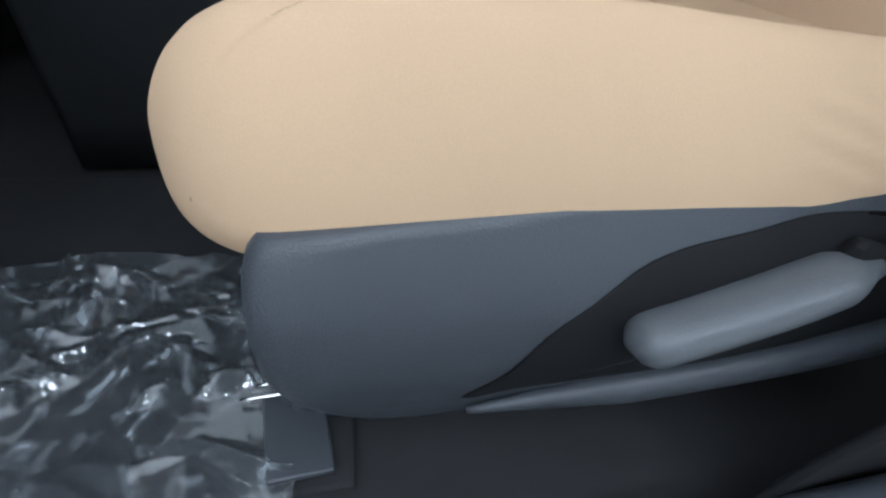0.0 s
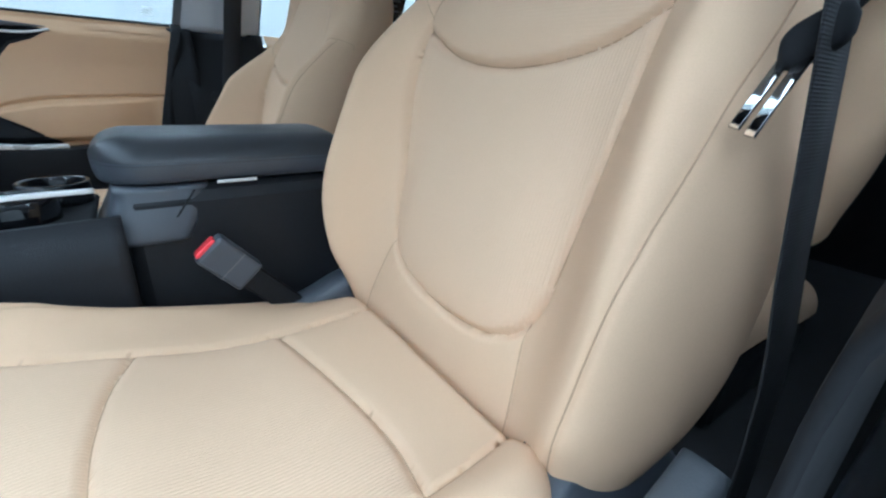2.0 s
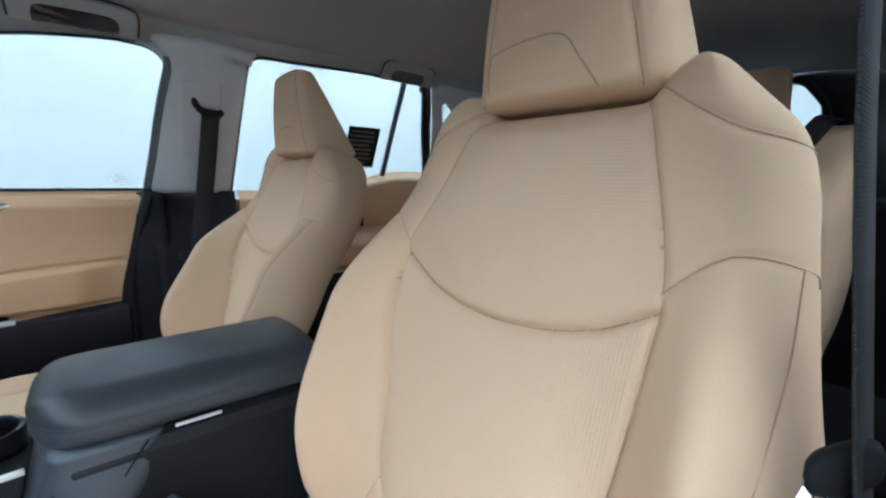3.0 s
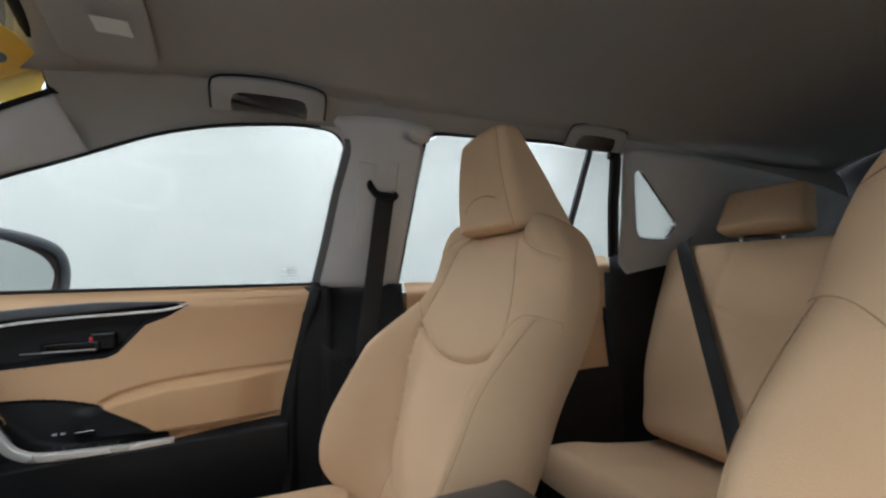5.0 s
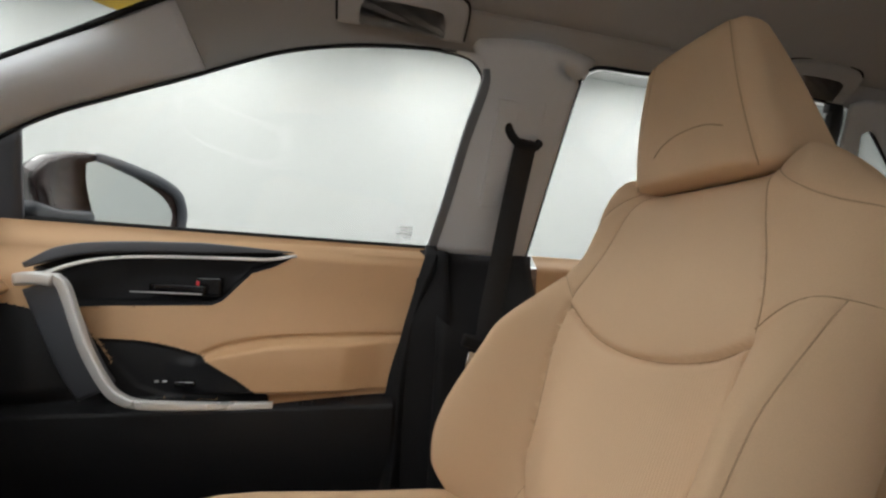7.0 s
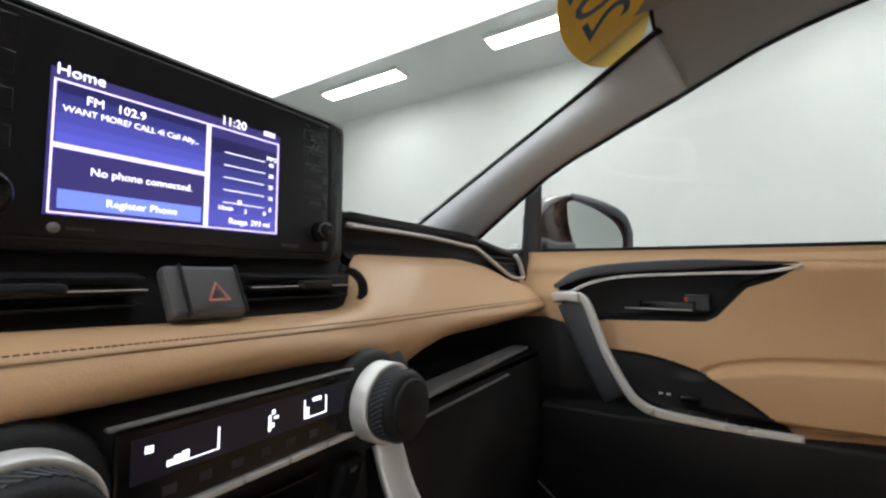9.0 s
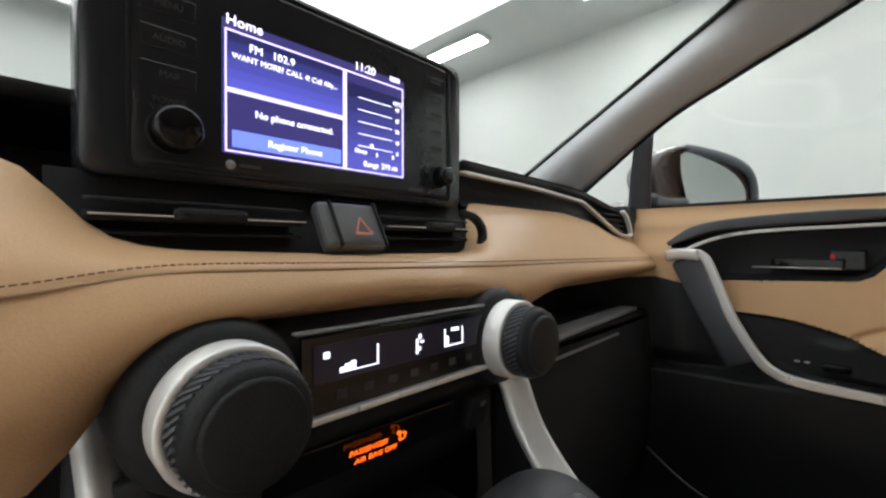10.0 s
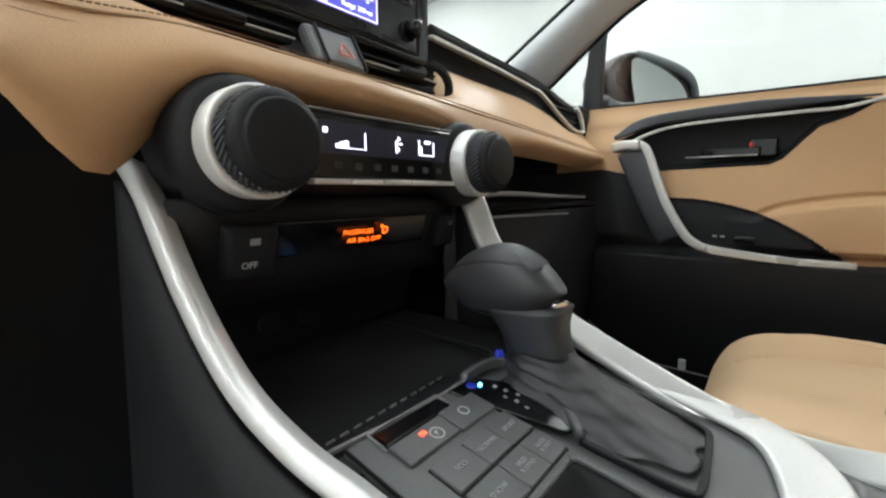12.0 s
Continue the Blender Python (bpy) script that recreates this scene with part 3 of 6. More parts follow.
    def at(y, z, off=0.0):
        i = np.argmin((flat[:, 0] - y) ** 2 + (flat[:, 1] - z) ** 2)
        return (base[i] - off, y, z)

    # satin frame: grip and the line along the switch panel
    grip = [(0.690, 0.900, 1.012), (0.690, 0.884, 0.998), (0.690, 0.862, 0.940), (0.690, 0.844, 0.895), (0.690, 0.812, 0.840), (0.692, 0.790, 0.818), (0.698, 0.755, 0.806), (0.724, 0.65, 0.794), (0.734, 0.56, 0.792)]
    part("silver_frame", sweep(curve(grip, 70), rounded(0.0075, 0.008, 0.003), up=(1, 0, 0), taper=np.r_[np.ones(34), np.linspace(1, 0.75, 36)]), silver, door, "satin silver trim line")
    cap = [(0.697, 0.946, 1.006), (0.690, 0.925, 1.010), (0.690, 0.896, 1.008)]
    part("grip_cap", sweep(curve(cap, 10), rounded(0.014, 0.010, 0.005)), silver, door, "satin silver cap of the grip")
    g2 = [(0.702, 0.918, 1.000), (0.700, 0.894, 0.950), (0.700, 0.868, 0.895), (0.703, 0.846, 0.850), (0.710, 0.834, 0.826)]
    part("pull_grip", sweep(curve(g2, 30), rounded(0.026, 0.014, 0.006), up=(1, 0, 0)), plastic, door, "black pull grip")
    top = [(0.706, 0.930, 1.012), (0.722, 0.895, 1.032), (0.740, 0.85, 1.046), (0.755, 0.78, 1.053), (0.776, 0.65, 1.058), (0.784, 0.595, 1.060), (0.790, 0.545, 1.070)]
    part("silver_line", sweep(curve(top, 50), rounded(0.003, 0.0045, 0.0015), up=(1, 0, 0)), silver, door, "thin satin silver line")
    top2 = [(0.712, 0.955, 1.028), (0.728, 0.90, 1.056), (0.748, 0.82, 1.068), (0.772, 0.68, 1.075), (0.788, 0.55, 1.076)]
    part("black_brow", sweep(curve(top2, 50), rounded(0.010, 0.010, 0.004), up=(1, 0, 0), taper=np.r_[np.linspace(0.4, 1, 6), np.ones(24), np.linspace(1, 0.12, 20)]), plastic, door, "charcoal brow over the handle")
    h = part("door_handle", sweep(curve([at(0.80, 0.990, 0.0), (0.788, 0.795, 0.992), (0.786, 0.74, 0.992), (0.786, 0.705, 0.992)], 20), rounded(0.004, 0.010, 0.003)), gloss, door, "glossy black door handle")
    part("handle_line", sweep(np.array([(0.780, 0.83, 0.986), (0.781, 0.71, 0.986)]), rounded(0.0012, 0.0012, 0.0005)), silver, h, "thin bright line on the handle")
    part("handle_pivot", box((0.02, 0.045, 0.036), pose(0.801, 0.702, 1.000), 0.004), gloss, h)
    part("lock_mark", box((0.006, 0.006, 0.015), pose(0.790, 0.721, 1.003), 0.002), red_plastic, h, "red lock mark")
    for yy in (0.765, 0.752):
        part("switch_mark", box((0.002, 0.007, 0.003), pose(at(yy, 0.828, 0.004)[0], yy, 0.828), 0), grey_mark, door)
    part("window_switch", box((0.012, 0.035, 0.012), pose(at(0.715, 0.826, 0.004)[0], 0.715, 0.826), 0.003), gloss, door, "black window switch")
    # window frame: rear seal post, front divider
    post = curve(on_side(WIN_BACK[1:], 1, 0.004), 30)
    part("rear_window_seal", sweep(post - np.array([0, 0.004, 0]), rounded(0.011, 0.006, 0.004), up=(1, 0, 0)), sealgrey, door, "satin dark grey window seal")
    inner = curve(on_side([(0.300, 1.4700), (0.262, 1.4690), (0.237, 1.463), (0.218, 1.448), (0.211, 1.425)] + [(y + 0.002, z) for y, z in WIN_BACK[3:]], 1, 0.003), 60)
    part("glass_run", sweep(inner, ellipse(0.0032, 0.0032, 2, 8), up=(1, 0, 0)), rubber, door, "thin black glass run")
    part("door_edge", sweep(curve([(0.832, 0.264, 1.10), (0.80, 0.270, 1.05), (0.775, 0.315, 0.85), (0.765, 0.327, 0.6), (0.77, 0.327, 0.42)], 24), rounded(0.014, 0.018, 0.005)), rubber, door, "black door edge seal")
    part("top_window_seal", sweep(curve(on_side(WIN_TOP[:-1] + [(0.300, 1.4715)], 1, 0.003), 60), ellipse(0.0035, 0.0035, 2, 10)), rubber, door, "black rubber window seal")
    post = strip_between(on_side([(1.060, 1.090), (1.042, 1.160), (1.024, 1.228)], 1, -0.004), on_side([(1.012, 1.090), (1.000, 1.170), (0.984, 1.252)], 1, -0.004), 12, 4)
    thick(part("window_divider", skin(post), plastic, door, "black window divider post"), 0.008)
    part("belt_seal", sweep(curve(on_side([(1.12, 1.106), (0.7, 1.106), (0.27, 1.106)], 1, -0.006), 30), rounded(0.004, 0.006, 0.002)), rubber, door, "black seal along the glass")
    # printed marks on the glass
    for k, w in ((0, 0.030), (1, 0.022), (2, 0.034), (3, 0.018)):
        y, z = 0.325, 1.148 - 0.007 * k
        part("glass_print", box((0.0006, w, 0.0022), pose(side_x(y, z) + 0.006, y + 0.5 * (w - 0.03), z, 0, -24.7, 0), 0), grey_mark, door)
    for k in range(2):
        part("glass_print", box((0.0006, 0.02, 0.0022), pose(side_x(1.075, 1.12) + 0.006, 1.075, 1.124 - 0.007 * k, 0, -24.7, 0), 0), grey_mark, door)
    return door


passenger_door()


def rear_door(s):
    door = thing("rear_car_door", (s * 0.78, -0.33, 0.42), "closed rear door trimmed in tan vinyl over black plastic", "car door", "rear doors")
    ys = np.linspace(0.022, -0.735, 80)
    Y, U = np.meshgrid(ys, np.linspace(0, 1, 90))
    top = 1.104 + 0.075 * smooth(-0.25, -0.62, Y)
    Z = 0.42 + (top - 0.42) * U
    X = 0.80 + 0.03 * smooth(0.95, 1.0, U) - 0.045 * smooth(0.80, 0.83, Z) * smooth(0.95, 0.89, Z) * smooth(-0.55, -0.4, Y) - 0.02 * smooth(1.0, 0.7, Z) - 0.04 * ((Y + 0.35) / 0.4) ** 2 * 0.3
    X += 0.006 * np.exp(-(((Z - 0.96) / 0.005) ** 2))
    P = np.stack([s * X, Y, Z], -1)
    mid = (Z[:-1, :-1] + Z[1:, 1:]) / 2
    made = split(P, ((mid < 0.80) | ((mid < 1.0) & (Y[:-1, :-1] < -0.685))).astype(int))
    part("upper_trim", made[0], vinyl, door, "tan vinyl rear door trim")
    part("lower_panel", made[1], softblack, door, "black lower panel")
    part("outer_skin", skin(np.array([[(s * 0.87, y, z) for y in (0.03, -0.735)] for z in (0.40, 1.075)])), paint, door)
    bar = curve(on_side([(-0.515, 1.495), (-0.512, 1.16)], s, -0.002), 12)
    part("window_divider", sweep(bar, rounded(0.010, 0.006, 0.003), up=(1, 0, 0)), plastic, door, "black window divider bar")
    post = curve(on_side(REAR_BACK, s, 0.0), 20)
    part("rear_window_post", sweep(post, rounded(0.020, 0.008, 0.004), up=(1, 0, 0)), rubber, door, "black window post")
    part("handle_bezel", sweep(curve([(s * 0.788, -0.30, 0.985), (s * 0.788, -0.42, 0.985)], 8), rounded(0.01, 0.02, 0.006)), softblack, door)
    part("silver_line", sweep(curve([(s * 0.752, 0.0, 0.805), (s * 0.755, -0.3, 0.803), (s * 0.765, -0.5, 0.80)], 12), rounded(0.003, 0.004, 0.001)), silver, door)
    return door


for s in (1, -1):
    rear_door(s)

# ---- front seats ----
def pillow(half, s0, s1, rows, cols, end_round=0.05):
    """A grid over a soft slab: offsets q across, s along, and how far each point lies from the rim."""
    a = np.linspace(-1, 1, cols)
    u = np.sign(a) * (1 - (1 - abs(a)) ** 1.5)
    b = np.linspace(-1, 1, rows)
    v = 0.5 + 0.5 * np.sign(b) * (1 - (1 - abs(b)) ** 1.5)
    s = s0 + (s1 - s0) * v
    w = np.array([half(t) for t in s])
    # round the ends
    e = np.minimum(s - s0, s1 - s)
    w = w - end_round * (1 - np.sqrt(np.clip(1 - (1 - np.clip(e / end_round, 0, 1)) ** 2, 0, 1)))
    Q = w[:, None] * u[None, :]
    S = np.repeat(s[:, None], cols, 1)
    d = np.minimum(w[:, None] * (1 - abs(u))[None, :], np.minimum(S - s0, s1 - S))
    return Q, S, np.maximum(d, 0)


def roll(d, r):
    """The rise of a rounded edge of radius r at a distance d from the rim."""
    t = 1 - np.clip(d / r, 0, 1)
    return np.sqrt(np.clip(1 - t * t, 0, 1))


def keyed(keys):
    k = np.array(keys, float)
    line = curve(k, 120)
    order = np.argsort(line[:, 0])
    return lambda t: float(np.interp(t, line[order, 0], line[order, 1]))


def grooves(Q, S, lines, depth, width):
    flat = np.stack([Q.ravel(), S.ravel()], 1)
    d = np.full(len(flat), 9.0)
    for ln in lines:
        d = np.minimum(d, near(flat, ln))
    d = d.reshape(Q.shape)
    return -depth * np.exp(-((d / width) ** 2)) - 0.35 * depth * np.exp(-((d / (5 * width)) ** 2))


def seam_on(P, Q, S, lines, parent, lift=0.0008):
    """Fine dark seam lines laid along a soft surface."""
    out = np.cross(np.gradient(P, axis=0), np.gradient(P, axis=1))
    out /= np.linalg.norm(out, axis=-1, keepdims=True) + 1e-12
    out *= 1.0 if out[..., 1:].sum() > 0 else -1.0
    flat, pos = np.stack([Q.ravel(), S.ravel()], 1), (P + lift * out).reshape(-1, 3)
    for ln in lines:
        pts = []
        for a in even(ln, 50):
            d2 = ((flat - a) ** 2).sum(1)
            k = np.argpartition(d2, 5)[:5]
            w = 1 / (d2[k] + 1e-7)
            pts.append((pos[k] * w[:, None]).sum(0) / w.sum())
        pts = np.array(pts)
        for _ in range(4):
            pts[1:-1] = 0.25 * pts[:-2] + 0.5 * pts[1:-1] + 0.25 * pts[2:]
        part("seam", sweep(curve(pts, 60), ellipse(0.0006, 0.0006, 2, 6), up=(0.3, 0.5, 0.8)), seam_dark, parent)


def classed(Q, S, polys):
    mq, ms = (Q[:-1, :-1] + Q[1:, 1:]) / 2, (S[:-1, :-1] + S[1:, 1:]) / 2
    flat = np.stack([mq.ravel(), ms.ravel()], 1)
    code = np.zeros(len(flat), int)
    for k, poly in polys:
        code[inside(flat, poly)] = k
    return code.reshape(mq.shape)


def car_seat(cx, o, dz, label, driver):
    """A front seat: cx its middle, o the outboard direction, dz its height against the driver's."""
    seat = thing("car_seat", (cx, 0.38, 0.40), label, "car seat", "front seats")

    def outboard(Q, S, d, half, half_out):
        """Gives the outboard side its own width."""
        k = np.array([half_out(t) / half(t) for t in S[:, 0]])[:, None]
        return np.where(Q > 0, Q * k, Q), np.where(Q > 0, d * np.minimum(k, 1.15), d)

    # cushion: q outboard, s = y
    cy = 0.0 if driver else 0.03
    half = keyed([(0.10, 0.186), (0.14, 0.218), (0.18, 0.239), (0.24, 0.253), (0.31, 0.259), (0.40, 0.263), (0.50, 0.265), (0.60, 0.262), (0.66, 0.258), (0.735, 0.244)])
    Q, S, d = pillow(half, 0.10, 0.707, 200, 170, 0.07)
    Q, d = outboard(Q, S, d, half, keyed([(0.10, 0.120), (0.14, 0.150), (0.160, 0.178), (0.176, 0.206), (0.192, 0.232), (0.208, 0.248), (0.235, 0.256), (0.31, 0.258), (0.40, 0.258), (0.50, 0.258), (0.64, 0.256), (0.735, 0.242)]))
    ins = curve([(-0.095, 0.13), (-0.098, 0.22), (-0.106, 0.33), (-0.127, 0.465), (-0.150, 0.58), (-0.165, 0.67)], 40)
    out = curve([(0.165, 0.15), (0.180, 0.24), (0.184, 0.30), (0.182, 0.40), (0.178, 0.50), (0.170, 0.67)], 40)
    front = curve([(-0.126, 0.462), (-0.07, 0.482), (0.02, 0.494), (0.10, 0.487), (0.180, 0.456)], 30)
    rear = curve([(-0.104, 0.318), (-0.05, 0.306), (0.05, 0.288), (0.13, 0.282), (0.184, 0.292)], 30)
    crest = curve([(0.200, 0.30), (0.205, 0.42), (0.210, 0.55), (0.219, 0.610), (0.226, 0.638), (0.233, 0.664), (0.238, 0.684), (0.240, 0.700)], 60)
    creast = curve([(-0.205, 0.12), (-0.215, 0.3), (-0.215, 0.5), (-0.195, 0.64)], 40)
    lip = curve([(-0.22, 0.632), (-0.10, 0.648), (0.0, 0.652), (0.10, 0.648), (0.20, 0.628)], 30)
    seams = [ins, out, front, rear]
    flat = snapped(np.stack([Q.ravel(), S.ravel()], 1), [front, rear, ins, out], 0.0024)
    Q, S = flat[:, 0].reshape(Q.shape), flat[:, 1].reshape(Q.shape)
    swell = np.where(Q > 0, 0.050 * np.interp(S, [0.10, 0.20, 0.25, 0.32, 0.43, 0.52, 0.58, 0.625, 0.655, 0.69, 0.722], [0.2, 0.52, 0.60, 0.68, 0.88, 1.0, 0.96, 0.80, 0.62, 0.36, 0.12]), np.interp(S, [0.20, 0.25, 0.30, 0.35, 0.40, 0.45, 0.50, 0.55, 0.60, 0.65, 0.69, 0.72], [-0.034, -0.026, -0.014, 0.0, 0.014, 0.028, 0.040, 0.050, 0.051, 0.046, 0.038, 0.028]))
    body = 0.066 + swell * np.exp(-(((abs(Q) - np.where(Q > 0, 0.236, 0.215)) / 0.054) ** 2)) + 0.018 * np.exp(-(((S - 0.50) / 0.09) ** 2)) * smooth(0.20, 0.12, abs(Q)) + 0.024 * np.exp(-(((S - 0.63) / 0.09) ** 2)) * smooth(0.06, -0.06, Q)
    body += 0.004 * smooth(0.30, 0.12, S) * smooth(0.2, 0.1, abs(Q))
    n = body * roll(d, 0.062) * (1 - 0.75 * (1 - roll(0.707 - S, 0.15)) * smooth(0.225, 0.14, abs(Q)) * smooth(-0.02, 0.10, Q)) - 0.035 * smooth(0.205, 0.175, S) * smooth(0, 0.03, d) * smooth(0.205, 0.165, abs(Q)) + grooves(Q, S, seams, 0.006, 0.0035) * smooth(0.0, 0.03, d) + grooves(Q, S, [crest, creast], 0.0032, 0.0028) * smooth(0.0, 0.01, d)
    zc = 0.624 + dz + (0.0 if driver else 0.015) + 0.012 * smooth(0.5, 0.1, S)
    skew = cy - 0.030 * smooth(-0.10, -0.23, Q) * smooth(0.45, 0.69, S)
    top = np.stack([cx + o * Q, S + skew, zc + n], -1)
    # slack folds in the side cloth near its rear end
    fold = np.exp(-(((S - 0.33) / 0.04) ** 2)) * smooth(0.235, 0.25, Q) * smooth(0.630, 0.66, top[..., 2] - dz)
    top[..., 0] += o * 0.0012 * fold * np.sin((top[..., 2] - 0.25 * S) * 420)
    code = classed(Q, S, [(1, np.vstack([front, out[25:], lip[::-1][6:22], ins[::-1][:12]])), (2, np.vstack([front, rear[::-1]])), (3, np.vstack([rear, [(0.15, 0.11), (-0.11, 0.11)]]))])
    made = split(top, code)
    cushion = part("cushion", made[0], fabric, seat, "tan fabric seat cushion with raised bolsters")
    for k, nm, mt in ((1, "cushion_front_insert", ribbed if driver else fabric), (2, "cushion_centre_insert", ribbed if driver else fabric), (3, "cushion_rear_insert", fabric)):
        if k in made:
            part(nm, made[k], mt, cushion)
    seam_on(top, Q, S, [ins[3:36], out[3:36], front, rear, crest[2:57], creast[4:30]], cushion, 0.0)
    nb = -0.040 * roll(d, 0.04) + 0.0 * d
    under = np.stack([cx + o * Q, S + skew - 0.05 * smooth(0.45, 0.69, S) * smooth(0.0, 0.04, d) * smooth(0.22, 0.12, Q), zc + nb], -1)
    part("cushion_base", split(under, np.zeros((Q.shape[0] - 1, Q.shape[1] - 1), int))[0], fabric, cushion)

    # backrest: q outboard, s up the back
    rec = radians(17.0)
    ax, an = np.array([0, -math.sin(rec), math.cos(rec)]), np.array([0, math.cos(rec), math.sin(rec)])
    base = np.array([cx, 0.121, 0.625 + dz])
    half = keyed([(-0.05, 0.170), (0.06, 0.215), (0.18, 0.246), (0.30, 0.257), (0.40, 0.252), (0.50, 0.239), (0.545, 0.231), (0.59, 0.213), (0.622, 0.175), (0.645, 0.135)])
    Q, S, d = pillow(half, -0.05, 0.645, 210, 180, 0.035)
    Q, d = outboard(Q, S, d, half, keyed([(-0.05, 0.196), (0.0, 0.232), (0.055, 0.256), (0.12, 0.276), (0.18, 0.284), (0.26, 0.282), (0.33, 0.272), (0.40, 0.257), (0.50, 0.240), (0.545, 0.233), (0.59, 0.217), (0.622, 0.180), (0.645, 0.135)]))
    lo_in = curve([(-0.165, 0.427), (-0.160, 0.336), (-0.140, 0.240), (-0.124, 0.172), (-0.103, 0.137), (-0.06, 0.113), (0.0, 0.102), (0.075, 0.104), (0.122, 0.124), (0.146, 0.164), (0.153, 0.235), (0.163, 0.336), (0.165, 0.427)], 80)
    smile = curve([(-0.165, 0.427), (-0.11, 0.398), (-0.04, 0.382), (0.04, 0.382), (0.11, 0.398), (0.165, 0.427)], 40)
    up_in = curve([(-0.165, 0.427), (-0.162, 0.458), (-0.14, 0.525), (-0.10, 0.637), (-0.095, 0.659)], 24)
    up_out = curve([(0.165, 0.427), (0.162, 0.458), (0.14, 0.525), (0.10, 0.637), (0.095, 0.659)], 24)
    wing_in = curve([(-0.163, 0.441), (-0.20, 0.475), (-0.235, 0.480), (-0.28, 0.475)], 20)
    wing_out = curve([(0.163, 0.441), (0.20, 0.475), (0.235, 0.480), (0.28, 0.475)], 20)
    foot_in = curve([(-0.114, 0.150), (-0.135, 0.079), (-0.145, 0.024), (-0.147, -0.054)], 20)
    foot_out = curve([(0.134, 0.140), (0.145, 0.079), (0.150, 0.024), (0.150, -0.054)], 20)
    edge_out = curve([(0.215, 0.040), (0.226, 0.110), (0.236, 0.200), (0.247, 0.300), (0.246, 0.400), (0.238, 0.478)], 40)
    edge_in = np.array([-0.94, 1]) * edge_out
    yoke_in = curve([(-0.236, 0.571), (-0.216, 0.573), (-0.176, 0.578), (-0.145, 0.590), (-0.122, 0.612), (-0.112, 0.632)], 20)
    yoke_out = np.array([-1, 1]) * yoke_in
    flat = snapped(np.stack([Q.ravel(), S.ravel()], 1), [lo_in, smile, up_in, up_out], 0.0022)
    Q, S = flat[:, 0].reshape(Q.shape), flat[:, 1].reshape(Q.shape)
    bol = (0.086 + 0.030 * np.exp(-(((S - 0.15) / 0.13) ** 2))) * np.exp(-(((abs(Q) - 0.236) / 0.058) ** 2)) * np.where((Q > 0) & driver, 0.50 + 0.35 * smooth(0.1, 0.35, S), np.where(Q > 0, 1.25, 1.0)) * smooth(-0.04, 0.10, S) * smooth(0.54, 0.34, S)
    lum = 0.014 * np.exp(-(((S - 0.20) / 0.14) ** 2)) * smooth(0.16, 0.08, abs(Q)) + 0.010 * np.exp(-(((S - 0.46) / 0.09) ** 2)) * smooth(0.20, 0.05, abs(Q))
    ears = 0.016 * np.exp(-(((abs(Q) - 0.165) / 0.04) ** 2)) * smooth(0.52, 0.61, S)
    rim = 0.022 + 0.050 * smooth(0.54, 0.33, S) * (Q < 0) * (not driver)
    nf = rim + (0.070 - rim - 0.016 * smooth(0.42, 0.64, S) + bol + lum + ears) * roll(d, 0.060)
    nf += (grooves(Q, S, [lo_in, smile], 0.0085, 0.0036) + grooves(Q, S, [up_in, up_out, wing_in, wing_out, foot_in, foot_out], 0.0028, 0.0028) + grooves(Q, S, [edge_out, edge_in, yoke_in, yoke_out], 0.0022, 0.0026)) * smooth(0.0, 0.012, d)
    nbk = rim - (0.050 + 0.045 * smooth(0.05, 0.45, S)) * roll(d, 0.07)

    def place(Q, S, N):
        rise = np.where((Q > 0) & (not driver), 0.034, 0.022) * np.exp(-(((abs(Q) - 0.150) / 0.035) ** 2)) * smooth(0.54, 0.63, S) - (0.022 if driver else 0.010) * smooth(0.125, 0.095, abs(Q)) * smooth(0.57, 0.635, S)
        return base + np.stack([o * Q, 0 * Q, 0 * Q], -1) + (S + rise)[..., None] * ax + N[..., None] * an

    upper = np.vstack([smile, up_out[1:], up_in[::-1]])
    code = classed(Q, S, [(1, np.vstack([lo_in, smile[::-1]])), (2, upper)])
    face_p = place(Q, S, nf)
    made = split(face_p, code)
    back = part("backrest", made[0], fabric, seat, "tan fabric backrest with side bolsters")
    seam_on(face_p, Q, S, [lo_in, smile, up_in, up_out, wing_in, wing_out, foot_in, foot_out, edge_out, edge_in, yoke_in, yoke_out], back)
    part("backrest_insert", made[1], ribbed, back)
    part("backrest_upper_insert", made[2], ribbed_up, back)
    part("backrest_shell", split(place(Q, S, nbk), np.zeros((Q.shape[0] - 1, Q.shape[1] - 1), int))[0], fabric, back)

    # headrest on two posts
    hb = base + (0.634 if driver else 0.640) * ax + (0.0 if driver else 0.004) * an
    tip, tall = radians(14.0 if driver else 16.0), 0.203 if driver else 0.196
    up, fw = ax * math.cos(tip) + an * math.sin(tip), an * math.cos(tip) - ax * math.sin(tip)

    def head_at(t):
        """Half width, and how far the front and the rear reach, at a share of the height."""
        wq = 0.121 - 0.026 * t - 0.014 * t**3
        return wq, 0.066 + 0.005 * math.sin(math.pi * t), -0.078 + 0.112 * t

    loops = []
    for t in np.linspace(0, 1, 30):
        cap = math.sqrt(max(0.0, 1 - max(0.0, (t - 0.92) / 0.08) ** 2)) * math.sqrt(max(0.0, 1 - max(0.0, (0.07 - t) / 0.07) ** 2))
        wq, fr, re = head_at(t)
        lp = ellipse(wq * (0.8 + 0.2 * cap), (fr - re) / 2 * (0.5 + 0.5 * cap), 5.0, 96)
        for e in (-1, 1):
            lp[:, 1] -= 0.0035 * np.exp(-(((lp[:, 0] - e * (0.103 - 0.040 * t)) / 0.0035) ** 2)) * (lp[:, 1] > 0)
        lp[:, 1] += (fr + re) / 2 + 0.010 * (1 - (lp[:, 0] / 0.125) ** 2) * (lp[:, 1] > 0)
